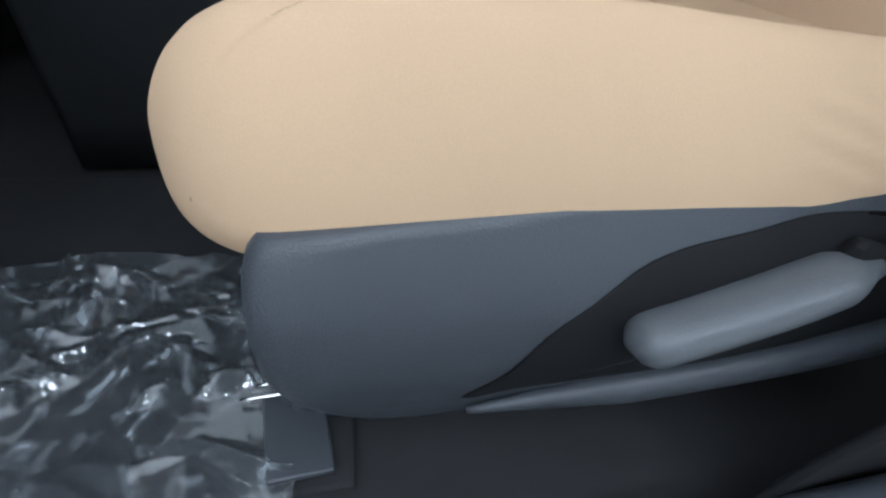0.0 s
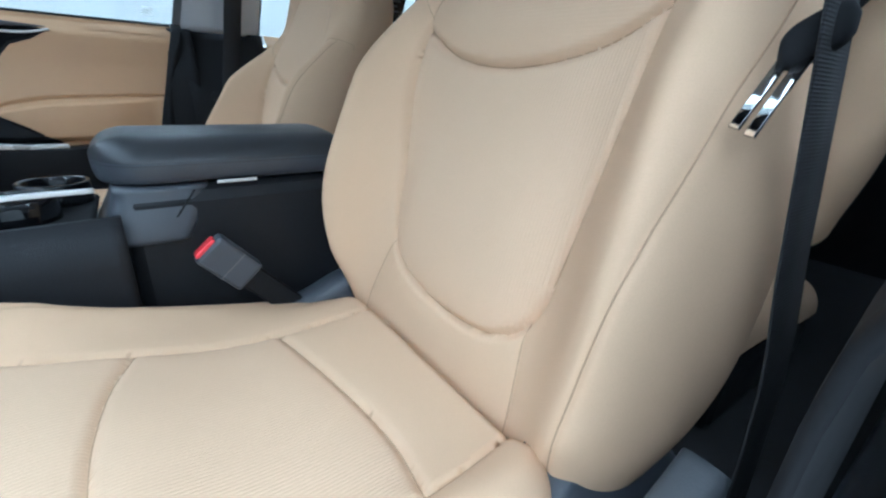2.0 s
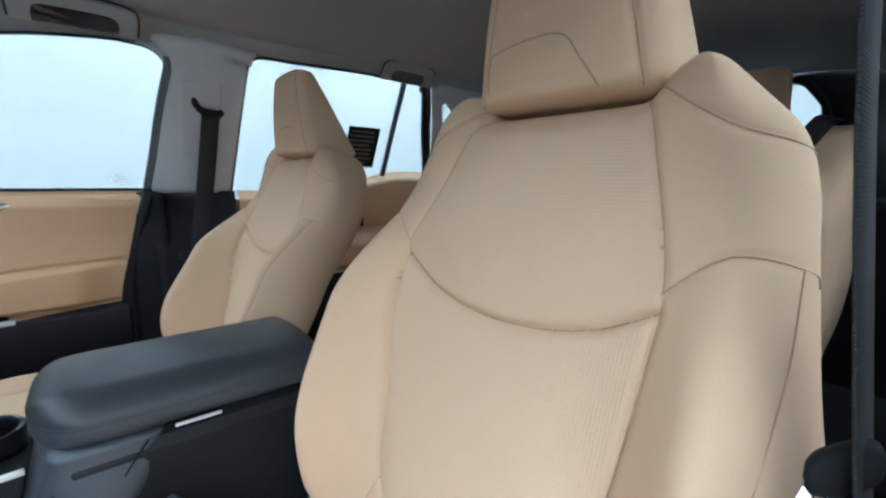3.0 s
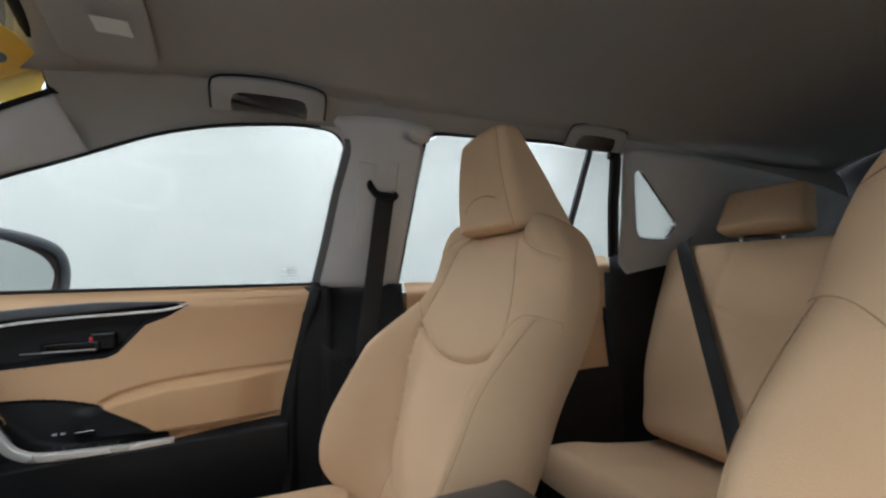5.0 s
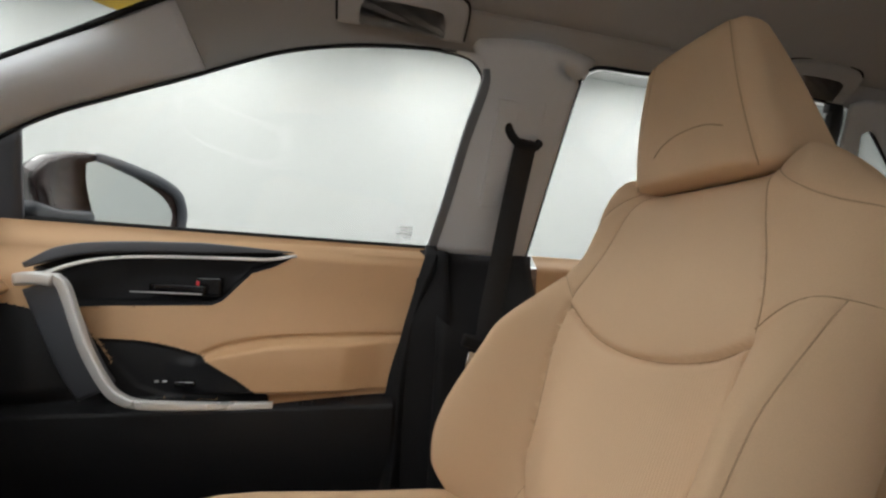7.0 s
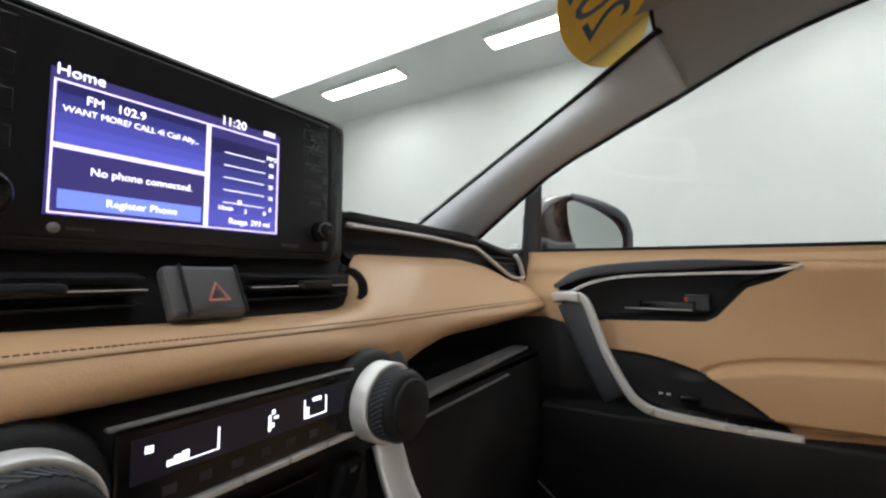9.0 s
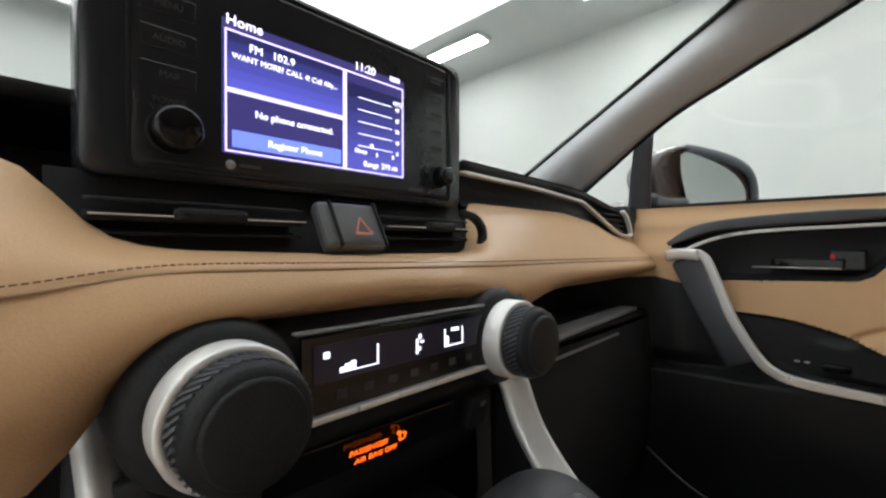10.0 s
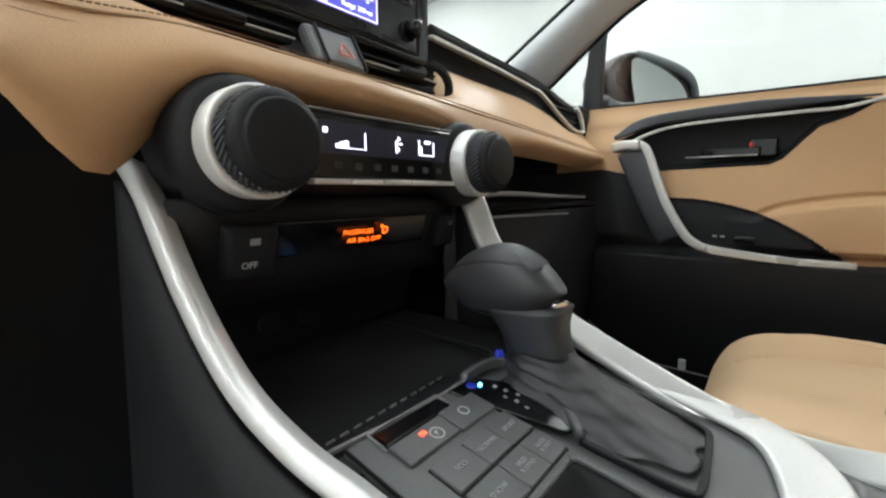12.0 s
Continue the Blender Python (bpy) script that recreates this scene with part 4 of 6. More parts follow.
        loops.append(hb + (tall * t + 0.002) * up + lp[:, :1] * np.array([o, 0, 0]) + lp[:, 1:] * fw)
    head = part("headrest", loft(loops), fabric, seat, "tan fabric headrest")
    lab = [(-0.085, 0.020), (-0.083, 0.056), (-0.068, 0.064), (0.015, 0.066), (0.045, 0.036), (0.065, 0.008)] if driver else [(-0.068, 0.060), (-0.040, 0.068), (0.0, 0.067), (0.030, 0.058), (0.045, 0.046)]
    pts = []
    for q, h in curve(lab, 30):
        t = (h + 0.008) / tall
        wq, fr, re = head_at(t)
        dn = (fr + re) / 2 + (fr - re) / 2 * (1 - abs(q / wq) ** 5.0) ** (1 / 5.0) + 0.010 * (1 - (q / 0.125) ** 2)
        pts.append(hb + h * up + q * np.array([o, 0, 0]) + dn * fw)
    part("headrest_seam", sweep(np.array(pts), ellipse(0.0009, 0.0006, 2, 6), up=tuple(fw)), seam_dark, head)
    for e in (-1, 1):
        pts = []
        for t in np.linspace(0.02, 0.97, 30):
            wq, fr, re = head_at(t)
            q = e * (0.103 - 0.040 * t)
            dn = (fr + re) / 2 + (fr - re) / 2 * (1 - abs(q / wq) ** 5.0) ** (1 / 5.0) + 0.010 * (1 - (q / 0.125) ** 2) - 0.0030
            pts.append(hb + (tall * t + 0.002) * up + q * np.array([o, 0, 0]) + dn * fw)
        part("headrest_seam", sweep(np.array(pts), ellipse(0.0008, 0.0008, 2, 6), up=tuple(fw)), seam_dark, head)
    for q in (-0.075, 0.075):
        p0, p1 = hb + q * np.array([1, 0, 0]) - 0.06 * ax, hb + q * np.array([1, 0, 0]) + 0.05 * ax
        part("headrest_post", sweep(np.array([p0, (p0 + p1) / 2, p1]), ellipse(0.006, 0.006, 2, 14), up=(1, 0, 0)), chrome, seat, "chrome headrest post")
        part("post_guide", sweep(np.array([hb + q * np.array([1, 0, 0]) - 0.030 * ax, hb + q * np.array([1, 0, 0]) - 0.012 * ax]), rounded(0.013, 0.011, 0.004), up=(1, 0, 0)), rubber, seat, "black post guide")

    # side shields and running gear
    def tuck(z, y=0.5):
        """How far the shield's face leans in towards its upper and lower edges."""
        z = z - np.interp(y, [0.04, 0.12, 0.20, 0.27, 0.338], [0.030, 0.036, 0.028, 0.008, 0.0])
        return -0.052 * smooth(0.570, 0.705, z) ** 1.1 - 0.020 * smooth(0.54, 0.43, z)

    for side in (1, -1):
        outer = side * 0.276
        prof = [(0.651, 0.623), (0.660, 0.600), (0.660, 0.530), (0.642, 0.475), (0.605, 0.442), (0.540, 0.436), (0.420, 0.455), (0.270, 0.490), (0.140, 0.530), (0.060, 0.575), (0.035, 0.635), (0.060, 0.690), (0.115, 0.714), (0.180, 0.706), (0.240, 0.680), (0.338, 0.657), (0.475, 0.641), (0.620, 0.627)]
        loop = even(curve(prof + prof[:1], 160), 120)[:-1]
        mid = np.array([0.37, 0.576])
        rings = []
        for k, (shrink, off) in enumerate(((0.02, 0.0), (0.2, 0.0), (0.4, 0.0), (0.55, 0.0), (0.7, 0.0), (0.8, 0.0), (0.88, 0.0), (0.94, 0.0), (0.975, -0.003), (0.995, -0.008), (1.0, -0.014), (1.0, -0.05))):
            lp = mid + (loop - mid) * shrink
            rings.append(np.stack([cx + o * (outer + side * (off + 0.004 + tuck(lp[:, 1], lp[:, 0]))), lp[:, 0], lp[:, 1] + dz], 1))
        nm = "side_shield"
        sh = part(nm, loft(rings), plastic, seat, "charcoal plastic side shield")
        if side == 1:
            # black sheet for the shade in the lever's recess, framed by a lower lip
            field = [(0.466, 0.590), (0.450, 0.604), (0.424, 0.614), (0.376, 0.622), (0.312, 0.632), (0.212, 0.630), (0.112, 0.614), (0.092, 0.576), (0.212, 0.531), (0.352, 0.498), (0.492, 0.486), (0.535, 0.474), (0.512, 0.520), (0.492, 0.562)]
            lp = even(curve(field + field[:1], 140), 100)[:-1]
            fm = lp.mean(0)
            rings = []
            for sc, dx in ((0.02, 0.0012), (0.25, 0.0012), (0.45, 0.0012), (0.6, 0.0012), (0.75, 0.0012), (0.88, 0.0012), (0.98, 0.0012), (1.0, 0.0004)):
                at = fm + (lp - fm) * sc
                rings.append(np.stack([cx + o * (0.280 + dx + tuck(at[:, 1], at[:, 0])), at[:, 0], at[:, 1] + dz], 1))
            part("lever_recess_shade", loft(rings), rubber, sh, "dark sheet standing in for the shaded recess behind the lever")
            lipline = curve([(0.527, 0.473), (0.432, 0.485), (0.352, 0.495), (0.262, 0.513), (0.162, 0.543), (0.102, 0.576)], 40)
            pts = np.stack([cx + o * (0.283 + tuck(lipline[:, 1])), lipline[:, 0], lipline[:, 1] - 0.012 + dz], 1)
            part("shield_lip", sweep(pts, ellipse(0.015, 0.012, 2.4, 14), up=(1, 0, 0), taper=np.r_[np.linspace(0.2, 1, 12), np.ones(28)]), plastic, sh, "raised lower lip of the shield")
            lever = curve([(0.448, 0.562), (0.425, 0.569), (0.372, 0.586), (0.322, 0.601), (0.290, 0.609)], 30)
            pts = np.stack([cx + o * (0.292 - 0.010 * np.linspace(0, 1, 30) ** 3), lever[:, 0], lever[:, 1] - 0.003 + dz], 1)
            lv = part("height_lever", sweep(pts, ellipse(0.015, 0.0185, 2.4, 28), up=(1, 0, 0), taper=np.sqrt(np.clip(1 - (1 - np.clip(np.linspace(0, 1, 30) / 0.10, 0.02, 1)) ** 2, 0, 1)) * (1 - 0.45 * smooth(0.80, 1.0, np.linspace(0, 1, 30)))), levergrey, seat, "grey plastic seat height lever")
            part("pivot_block", box((0.014, 0.05, 0.024), pose(cx + o * 0.279, 0.288, 0.607 + dz, 15, 0, 0), 0.006), rubber, lv)
            rec_l = curve([(0.284, 0.636), (0.232, 0.662), (0.172, 0.694), (0.112, 0.728)], 24)
            pts = np.stack([cx + o * (0.292 + 0.004 * np.linspace(0, 1, 24)), rec_l[:, 0], rec_l[:, 1] + dz], 1)
            part("recline_lever", sweep(pts, ellipse(0.011, 0.019, 3.0, 18), up=(1, 0, 0), taper=np.r_[np.linspace(0.45, 1, 5), np.ones(19)]), levergrey, seat, "grey plastic recliner lever")
            part("screw_cap", disc(0.004, 0.002, pose(cx + o * 0.2775, 0.390, 0.583 + dz, 0, o * 90, 0)), grey_mark, sh)
    for q in (-0.20, 0.20):
        part("seat_rail", box((0.05, 0.60, 0.035), pose(cx + q, 0.36, 0.40), 0.006), plastic, seat, "black steel seat rail")
        part("rail_foot", box((0.035, 0.10, 0.14), pose(cx + q, 0.52, 0.46), 0.006), softblack, seat)
        part("rail_foot", box((0.035, 0.10, 0.16), pose(cx + q, 0.20, 0.47), 0.006), softblack, seat)
    part("seat_pan", box((0.42, 0.46, 0.06), pose(cx, 0.38, 0.56 + dz), 0.02), softblack, seat)
    return seat


car_seat(-0.384, -1, 0.0, "tan fabric driver's seat with charcoal plastic side shield and levers", True)
car_seat(0.385, 1, -0.040, "tan fabric front passenger seat with a tall headrest", False)

# ---- dashboard ----
dash = thing("dashboard", (0, 1.05, 0.55), "car dashboard with tan padded face, black top and silver trims", "dashboard")
# padded tan face: lines along the car's width
XS = np.r_[np.linspace(-0.30, 0.725, 90)]


def dash_line(keys, xs=XS):
    k = np.array(keys, float)
    return np.stack([xs, np.interp(xs, k[:, 0], k[:, 1]), np.interp(xs, k[:, 0], k[:, 2])], 1)


brow = dash_line([(-0.30, 1.02, 1.075), (-0.17, 1.00, 1.07), (-0.15, 0.99, 1.030), (-0.12, 0.975, 1.022), (0.0, 0.975, 1.018), (0.15, 0.985, 1.017), (0.168, 0.995, 1.030), (0.18, 1.02, 1.075), (0.45, 1.035, 1.078), (0.56, 1.035, 1.066), (0.66, 1.035, 1.043), (0.725, 1.03, 1.045)])
crown = dash_line([(-0.30, 0.955, 1.040), (-0.2, 0.945, 1.030), (-0.13, 0.945, 1.017), (0.0, 0.948, 1.015), (0.13, 0.95, 1.016), (0.25, 0.985, 1.045), (0.5, 1.005, 1.040), (0.725, 1.015, 1.025)])
seamline = dash_line([(-0.30, 0.915, 1.030), (-0.24, 0.920, 1.006), (-0.184, 0.928, 1.002), (-0.14, 0.930, 1.012), (0.0, 0.930, 1.009), (0.13, 0.936, 1.006), (0.4, 0.958, 1.003), (0.725, 0.985, 0.998)])
belly = dash_line([(-0.30, 0.900, 1.022), (-0.25, 0.900, 0.998), (-0.209, 0.906, 0.975), (-0.186, 0.910, 0.958), (-0.13, 0.918, 0.990), (0.0, 0.922, 0.993), (0.09, 0.924, 0.990), (0.14, 0.928, 0.978), (0.2, 0.935, 0.975), (0.3, 0.945, 0.984), (0.4, 0.950, 0.985), (0.725, 0.980, 0.982)])
under = dash_line([(-0.30, 0.905, 1.016), (-0.25, 0.905, 0.994), (-0.209, 0.912, 0.964), (-0.187, 0.920, 0.921), (-0.172, 0.928, 0.922), (-0.150, 0.945, 0.95), (-0.12, 0.950, 0.980), (0.09, 0.953, 0.972), (0.13, 0.955, 0.945), (0.19, 0.960, 0.942), (0.25, 0.968, 0.962), (0.32, 0.975, 0.970), (0.5, 0.99, 0.968), (0.725, 1.02, 0.964)])
rows = np.stack([brow, crown, seamline, belly, under], 0)
P = np.stack([curve(rows[:, i], 34) for i in range(rows.shape[1])], 1)
for _ in range(2):
    P[:, 1:-1] = 0.25 * P[:, :-2] + 0.5 * P[:, 1:-1] + 0.25 * P[:, 2:]
pad = part("padded_face", skin(P), vinyl, dash, "tan stitched vinyl dashboard pad")
crossing = []
for i in range(P.shape[1]):
    col, want = P[8:30, i], seamline[i, 2]
    crossing.append([np.interp(-want, -col[:, 2], col[:, k]) for k in range(3)])
crossing = np.array(crossing)
for _ in range(6):
    crossing[1:-1] = 0.25 * crossing[:-2] + 0.5 * crossing[1:-1] + 0.25 * crossing[2:]
line = even(crossing, 620)
nrm = np.array([0, -0.9, 0.44])
part("seam_groove", sweep(line + 0.0003 * nrm, ellipse(0.0010, 0.0010, 2, 6)), seam_dark, pad)
low_fold = line - np.array([0, 0.002, 0.0075]) * (1 - smooth(-0.10, 0.62, line[:, :1]) * 0.85) + 0.0002 * nrm
part("lower_fold", sweep(low_fold[::4], ellipse(0.0011, 0.0009, 2, 6)), seam_dark, pad, "second fold below the stitched seam")
for row_off in (0.0038,):
    bm = bmesh.new()
    for i in range(0, 618, 2):
        a, b = line[i], line[i + 1] + 0.4 * (line[i + 2] - line[i + 1])
        c = (a + b) / 2 + 0.0008 * nrm + row_off * np.array([0, 0.44, 0.9])
        d = b - a
        got = bmesh.ops.create_cube(bm, size=1.0)["verts"]
        bmesh.ops.scale(bm, vec=(np.linalg.norm(d), 0.0007, 0.0007), verts=got)
        rot = Vector(d).to_track_quat("X", "Z").to_matrix().to_4x4()
        bmesh.ops.transform(bm, matrix=Matrix.Translation(c) @ rot, verts=got)
    st = part("stitching", bm, stitch, pad, "brown thread stitching")
    st["kind"] = "stuff"

# black top, from the pad to the windscreen
tops = []
for x in np.linspace(-0.74, 0.74, 60):
    fwd = 1.58 - 0.25 * (x / 0.71) ** 2
    yb, zb = (np.interp(x, brow[:, 0], brow[:, 1]), 1.118) if x > 0.17 else (1.05, 1.118)
    zb = 1.122 - 0.030 * smooth(0.45, 0.74, abs(x))
    tops.append([(x, yb + (fwd - yb) * t, zb + 0.022 * math.sin(math.pi * min(1, t * 1.4)) * (1 - smooth(0.3, 0.75, abs(x)) * 0.5) + 0.045 * t * smooth(0.3, 0.72, abs(x)) + 0.025 * t) for t in np.linspace(0, 1, 14)])
thick(part("dash_top", skin(np.array(tops)), softblack, dash, "black grained dashboard top"), 0.01)
# dark recess under the top edge with a satin line and the side vent
xs = np.linspace(0.185, 0.715, 60)
hi, lo = 1.124 - 0.030 * smooth(0.45, 0.74, xs), np.interp(xs, [0.18, 0.45, 0.56, 0.66, 0.72], [1.074, 1.078, 1.066, 1.044, 1.044])
yy = np.interp(xs, brow[:, 0], brow[:, 1])
band = np.stack([np.stack([xs, yy + 0.0 + 0.018 * math.sin(math.pi * t), hi * (1 - t) + (lo - 0.004) * t], 1) for t in np.linspace(0, 1, 8)])
part("vent_band", skin(band), softblack, dash, "black band below the dashboard top")
ln = curve([(0.185, 1.020, 1.108), (0.35, 1.030, 1.108), (0.48, 1.032, 1.102), (0.515, 1.032, 1.098), (0.60, 1.030, 1.068), (0.655, 1.026, 1.048), (0.700, 1.022, 1.046), (0.705, 1.022, 1.053), (0.690, 1.024, 1.080), (0.672, 1.026, 1.094)], 90)
part("silver_line", sweep(ln, rounded(0.0025, 0.0045, 0.0015), up=(0, -1, 0)), silver, dash, "satin silver line round the side vent")
for k in range(4):
    x0, x1, z = 0.560 + 0.028 * k, 0.690 - 0.003 * k, 1.086 - 0.010 * k
    part("vent_slat", box((x1 - x0, 0.018, 0.003), pose((x0 + x1) / 2, 1.036, z, 12, 0, 0), 0.001), softblack, dash)
part("end_cap", box((0.05, 0.30, 0.14), pose(0.745, 1.18, 1.04), 0.01), softblack, dash)

# centre vents under the screen
P = np.array([[(x, 1.015 - 0.02 * t, 1.068 - 0.052 * t) for x in np.linspace(-0.165, 0.17, 24)] for t in np.linspace(0, 1, 5)])
part("centre_vent_cavity", skin(P), softblack, dash, "dark opening of the centre vents")
for x0, x1 in ((-0.150, -0.030), (0.044, 0.152)):
    for z in (1.050, 1.041, 1.032):
        part("vent_slat", box((x1 - x0, 0.02, 0.002 if z != 1.041 else 0.004), pose((x0 + x1) / 2, 0.994, z, 8, 0, 0), 0.0008), softblack, dash)
    part("vent_line", box((x1 - x0, 0.002, 0.0010), pose((x0 + x1) / 2, 0.980, 1.041), 0.0006), silver, dash, "thin satin vent line")
part("vent_trim", sweep(curve([(0.136, 0.978, 1.0570), (0.152, 0.976, 1.0530), (0.1625, 0.975, 1.0430), (0.1640, 0.975, 1.0320), (0.158, 0.974, 1.0215)], 24), rounded(0.0035, 0.0045, 0.0018), up=(0, -1, 0)), softblack, dash, "charcoal trim at the vent end")
part("vent_tab", box((0.040, 0.012, 0.008), pose(-0.092, 0.978, 1.042), 0.003), softblack, dash, "charcoal vent adjuster tab")
part("vent_tab", box((0.034, 0.012, 0.008), pose(0.105, 0.978, 1.042), 0.003), softblack, dash, "charcoal vent adjuster tab")
hz = part("hazard_button", box((0.054, 0.012, 0.040), pose(0.004, 0.976, 1.038, -30, 0, 0), 0.004), deckgrey, dash, "charcoal hazard light button")
part("button_rib", box((0.0016, 0.0125, 0.0395), pose(-0.012, 0.9739, 1.039, -30, 0, 0), 0.0004), softblack, hz)
part("button_rib", box((0.0016, 0.0125, 0.0395), pose(0.028, 0.9739, 1.039, -30, 0, 0), 0.0004), softblack, hz)
tri = sweep(np.array([(0.001, 0.9625, 1.0335), (0.008, 0.9690, 1.0450), (0.015, 0.9625, 1.0335), (0.001, 0.9625, 1.0335)]), rounded(0.0009, 0.0009, 0.0004), up=(0, -1, 0.3))
part("hazard_mark", tri, red_mark, hz, "red hazard triangle")

# ---- screen unit standing on the dashboard ----
unit = thing("infotainment_screen", (0, 1.02, 1.06), "black dashboard touchscreen showing a blue home page, with knobs and keys", "touchscreen")


def on_screen(x, z, out=0.0):
    return pose(x, 1.000 - out - 0.07 * (z - 1.13) * 0, z, 90, 0, 0)


lp = rounded(0.156, 0.074, 0.010)
loops = []
for dy, sc in ((0.0, 0.93), (0.0, 0.985), (0.003, 1.0), (0.03, 1.0), (0.05, 0.9), (0.06, 0.6)):
    loops.append(np.stack([0.004 + lp[:, 0] * sc, np.full(len(lp), 1.001 + dy), 1.138 + lp[:, 1] * sc], 1))
body = part("screen_body", loft(loops), bezel, unit, "glossy black screen housing")
panel_loop = rounded(0.1345, 0.0675, 0.005)
loops = [np.stack([0.0055 + panel_loop[:, 0] * sc, np.full(len(panel_loop), 1.001 + dy), 1.1395 + panel_loop[:, 1] * sc], 1) for dy, sc in ((-0.0004, 0.93), (-0.0004, 0.988), (0.0008, 1.0), (0.006, 1.0))]
front_panel = part("front_panel", loft(loops), bezel, unit, "smoked black front panel with keys")
edge = np.array([(0.0055 + a * 1.004, 1.0006, 1.1395 + b * 1.008) for a, b in np.vstack([panel_loop, panel_loop[:1]])])
part("panel_gap", sweep(edge, rounded(0.0010, 0.0008, 0.0003), up=(0, -1, 0)), rubber, body)
part("screen_stand", box((0.26, 0.05, 0.04), pose(0.004, 1.045, 1.07), 0.01), softblack, unit)


def on_glass(name, x0, x1, z0, z1, mat, out=0.0012, parent=None):
    return part(name, box((x1 - x0, 0.0006, z1 - z0), pose((x0 + x1) / 2, 1.001 - out, (z0 + z1) / 2), 0), mat, parent or display)


display = part("display", box((0.158, 0.0006, 0.090), pose(0, 1.0001, 1.1315), 0), screen_dark, unit, "lit display with a dark blue page")
for k in range(6):
    on_glass("tile_band", -0.0755, 0.013, 1.131 + 0.0062 * k, 1.1372 + 0.0062 * k, glowing("page_blue", tuple(c * (1.15 - 0.19 * k) for c in (0.035, 0.036, 0.19)), 1.0))
on_glass("tile", -0.0755, 0.013, 1.0895, 1.127, screen_dark)
for k in range(6):
    on_glass("tile_band", 0.017, 0.0765, 1.0895 + 0.0118 * k, 1.1013 + 0.0118 * k, glowing("page_blue", tuple(c * (1.15 - 0.19 * k) for c in (0.030, 0.030, 0.155)), 1.0))
on_glass("register_bar", -0.073, 0.011, 1.091, 1.1025, screen_bar, 0.0018)
on_glass("divider", -0.0775, 0.0145, 1.1275, 1.1305, screen_line, 0.0018)
on_glass("divider", 0.0132, 0.0165, 1.0885, 1.1695, screen_line, 0.0018)
on_glass("divider", -0.0775, 0.0775, 1.1685, 1.1695, screen_line, 0.0018)
on_glass("divider", -0.0775, 0.0775, 1.0875, 1.0885, screen_line, 0.0018)
on_glass("divider", -0.0775, -0.0765, 1.088, 1.169, screen_line, 0.0018)
on_glass("divider", 0.0765, 0.0775, 1.088, 1.169, screen_line, 0.0018)
for k in range(5):
    on_glass("chart_line", 0.028, 0.064, 1.1090 + 0.0102 * k, 1.1095 + 0.0102 * k, screen_text, 0.0018)
on_glass("chart_bar", 0.040, 0.0435, 1.1095, 1.1125, screen_line, 0.0022)
for body_text, x, z, size in (("Home", -0.077, 1.1725, 0.0098), ("FM   102.9", -0.062, 1.158, 0.0078), ("WANT MORE? CALL 4! Call Ally...", -0.073, 1.1505, 0.0056), ("No phone connected.", -0.058, 1.1135, 0.0070), ("Register Phone", -0.049, 1.0945, 0.0070), ("11:20", 0.024, 1.1725, 0.0098), ("MPG", 0.0655, 1.152, 0.0050), ("40", 0.0675, 1.1465, 0.0050), ("30", 0.0675, 1.1365, 0.0050), ("20", 0.0675, 1.1265, 0.0050), ("10", 0.0675, 1.1165, 0.0050), ("0", 0.0690, 1.1065, 0.0050), ("10min", 0.0235, 1.1030, 0.0052), ("5", 0.0460, 1.1020, 0.0052), ("0", 0.0635, 1.1025, 0.0052), ("Range", 0.0330, 1.0925, 0.0066), ("293 mi", 0.0520, 1.0925, 0.0066)):
    words("screen_text", body_text, size, pose(x, 0.9988, z, 90, 0, 0), screen_text, display)
on_glass("signal_mark", 0.062, 0.073, 1.1735, 1.1775, screen_line, 0.002)
for sx, names in ((-1, ("HOME", "MENU", "AUDIO", "MAP")), (1, ("", "", "", "", ""))):
    for k, nm in enumerate(names):
        x = 0.004 + sx * 0.109 - (0.004 if sx < 0 else -0.008)
        z = 1.193 - 0.0215 * k if sx < 0 else 1.188 - 0.0165 * k
        kk = part("key", box((0.030, 0.003, 0.013 if sx < 0 else 0.010), pose(x, 1.0017, z), 0.0006), bezel, unit, "black key")
        if nm:
            words("key_text", nm, 0.0056, pose(x, 0.9998, z - 0.002, 90, 0, 0), faint_mark, kk, "CENTER")
        else:
            part("key_mark", box((0.014, 0.0006, 0.003), pose(x, 0.9998, z), 0), faint_mark, kk)
words("key_text", "POWER\nVOLUME", 0.0052, pose(-0.109, 0.9988, 1.1105, 90, 0, 0), faint_mark, unit, "CENTER")
for x, z, r in ((-0.107, 1.094, 0.0135), (0.123, 1.093, 0.0095)):
    kn = part("knob", disc(r, 0.016, pose(x, 0.983, z, 90, 0, 0), 0.003), gloss, unit, "round black knob")
    part("knob_ring", ring(r, r + 0.0012, 0.004, pose(x, 0.9965, z, 90, 0, 0)), softblack, kn)
part("emblem", disc(0.0032, 0.001, pose(-0.0735, 0.9995, 1.079, 90, 0, 0)), mid_mark, unit)
part("emblem_bar", box((0.014, 0.0006, 0.0018), pose(-0.061, 0.9995, 1.079), 0), faint_mark, unit)
part("emblem_bar", box((0.018, 0.0006, 0.003), pose(0.093, 0.9995, 1.078), 0), faint_mark, unit)

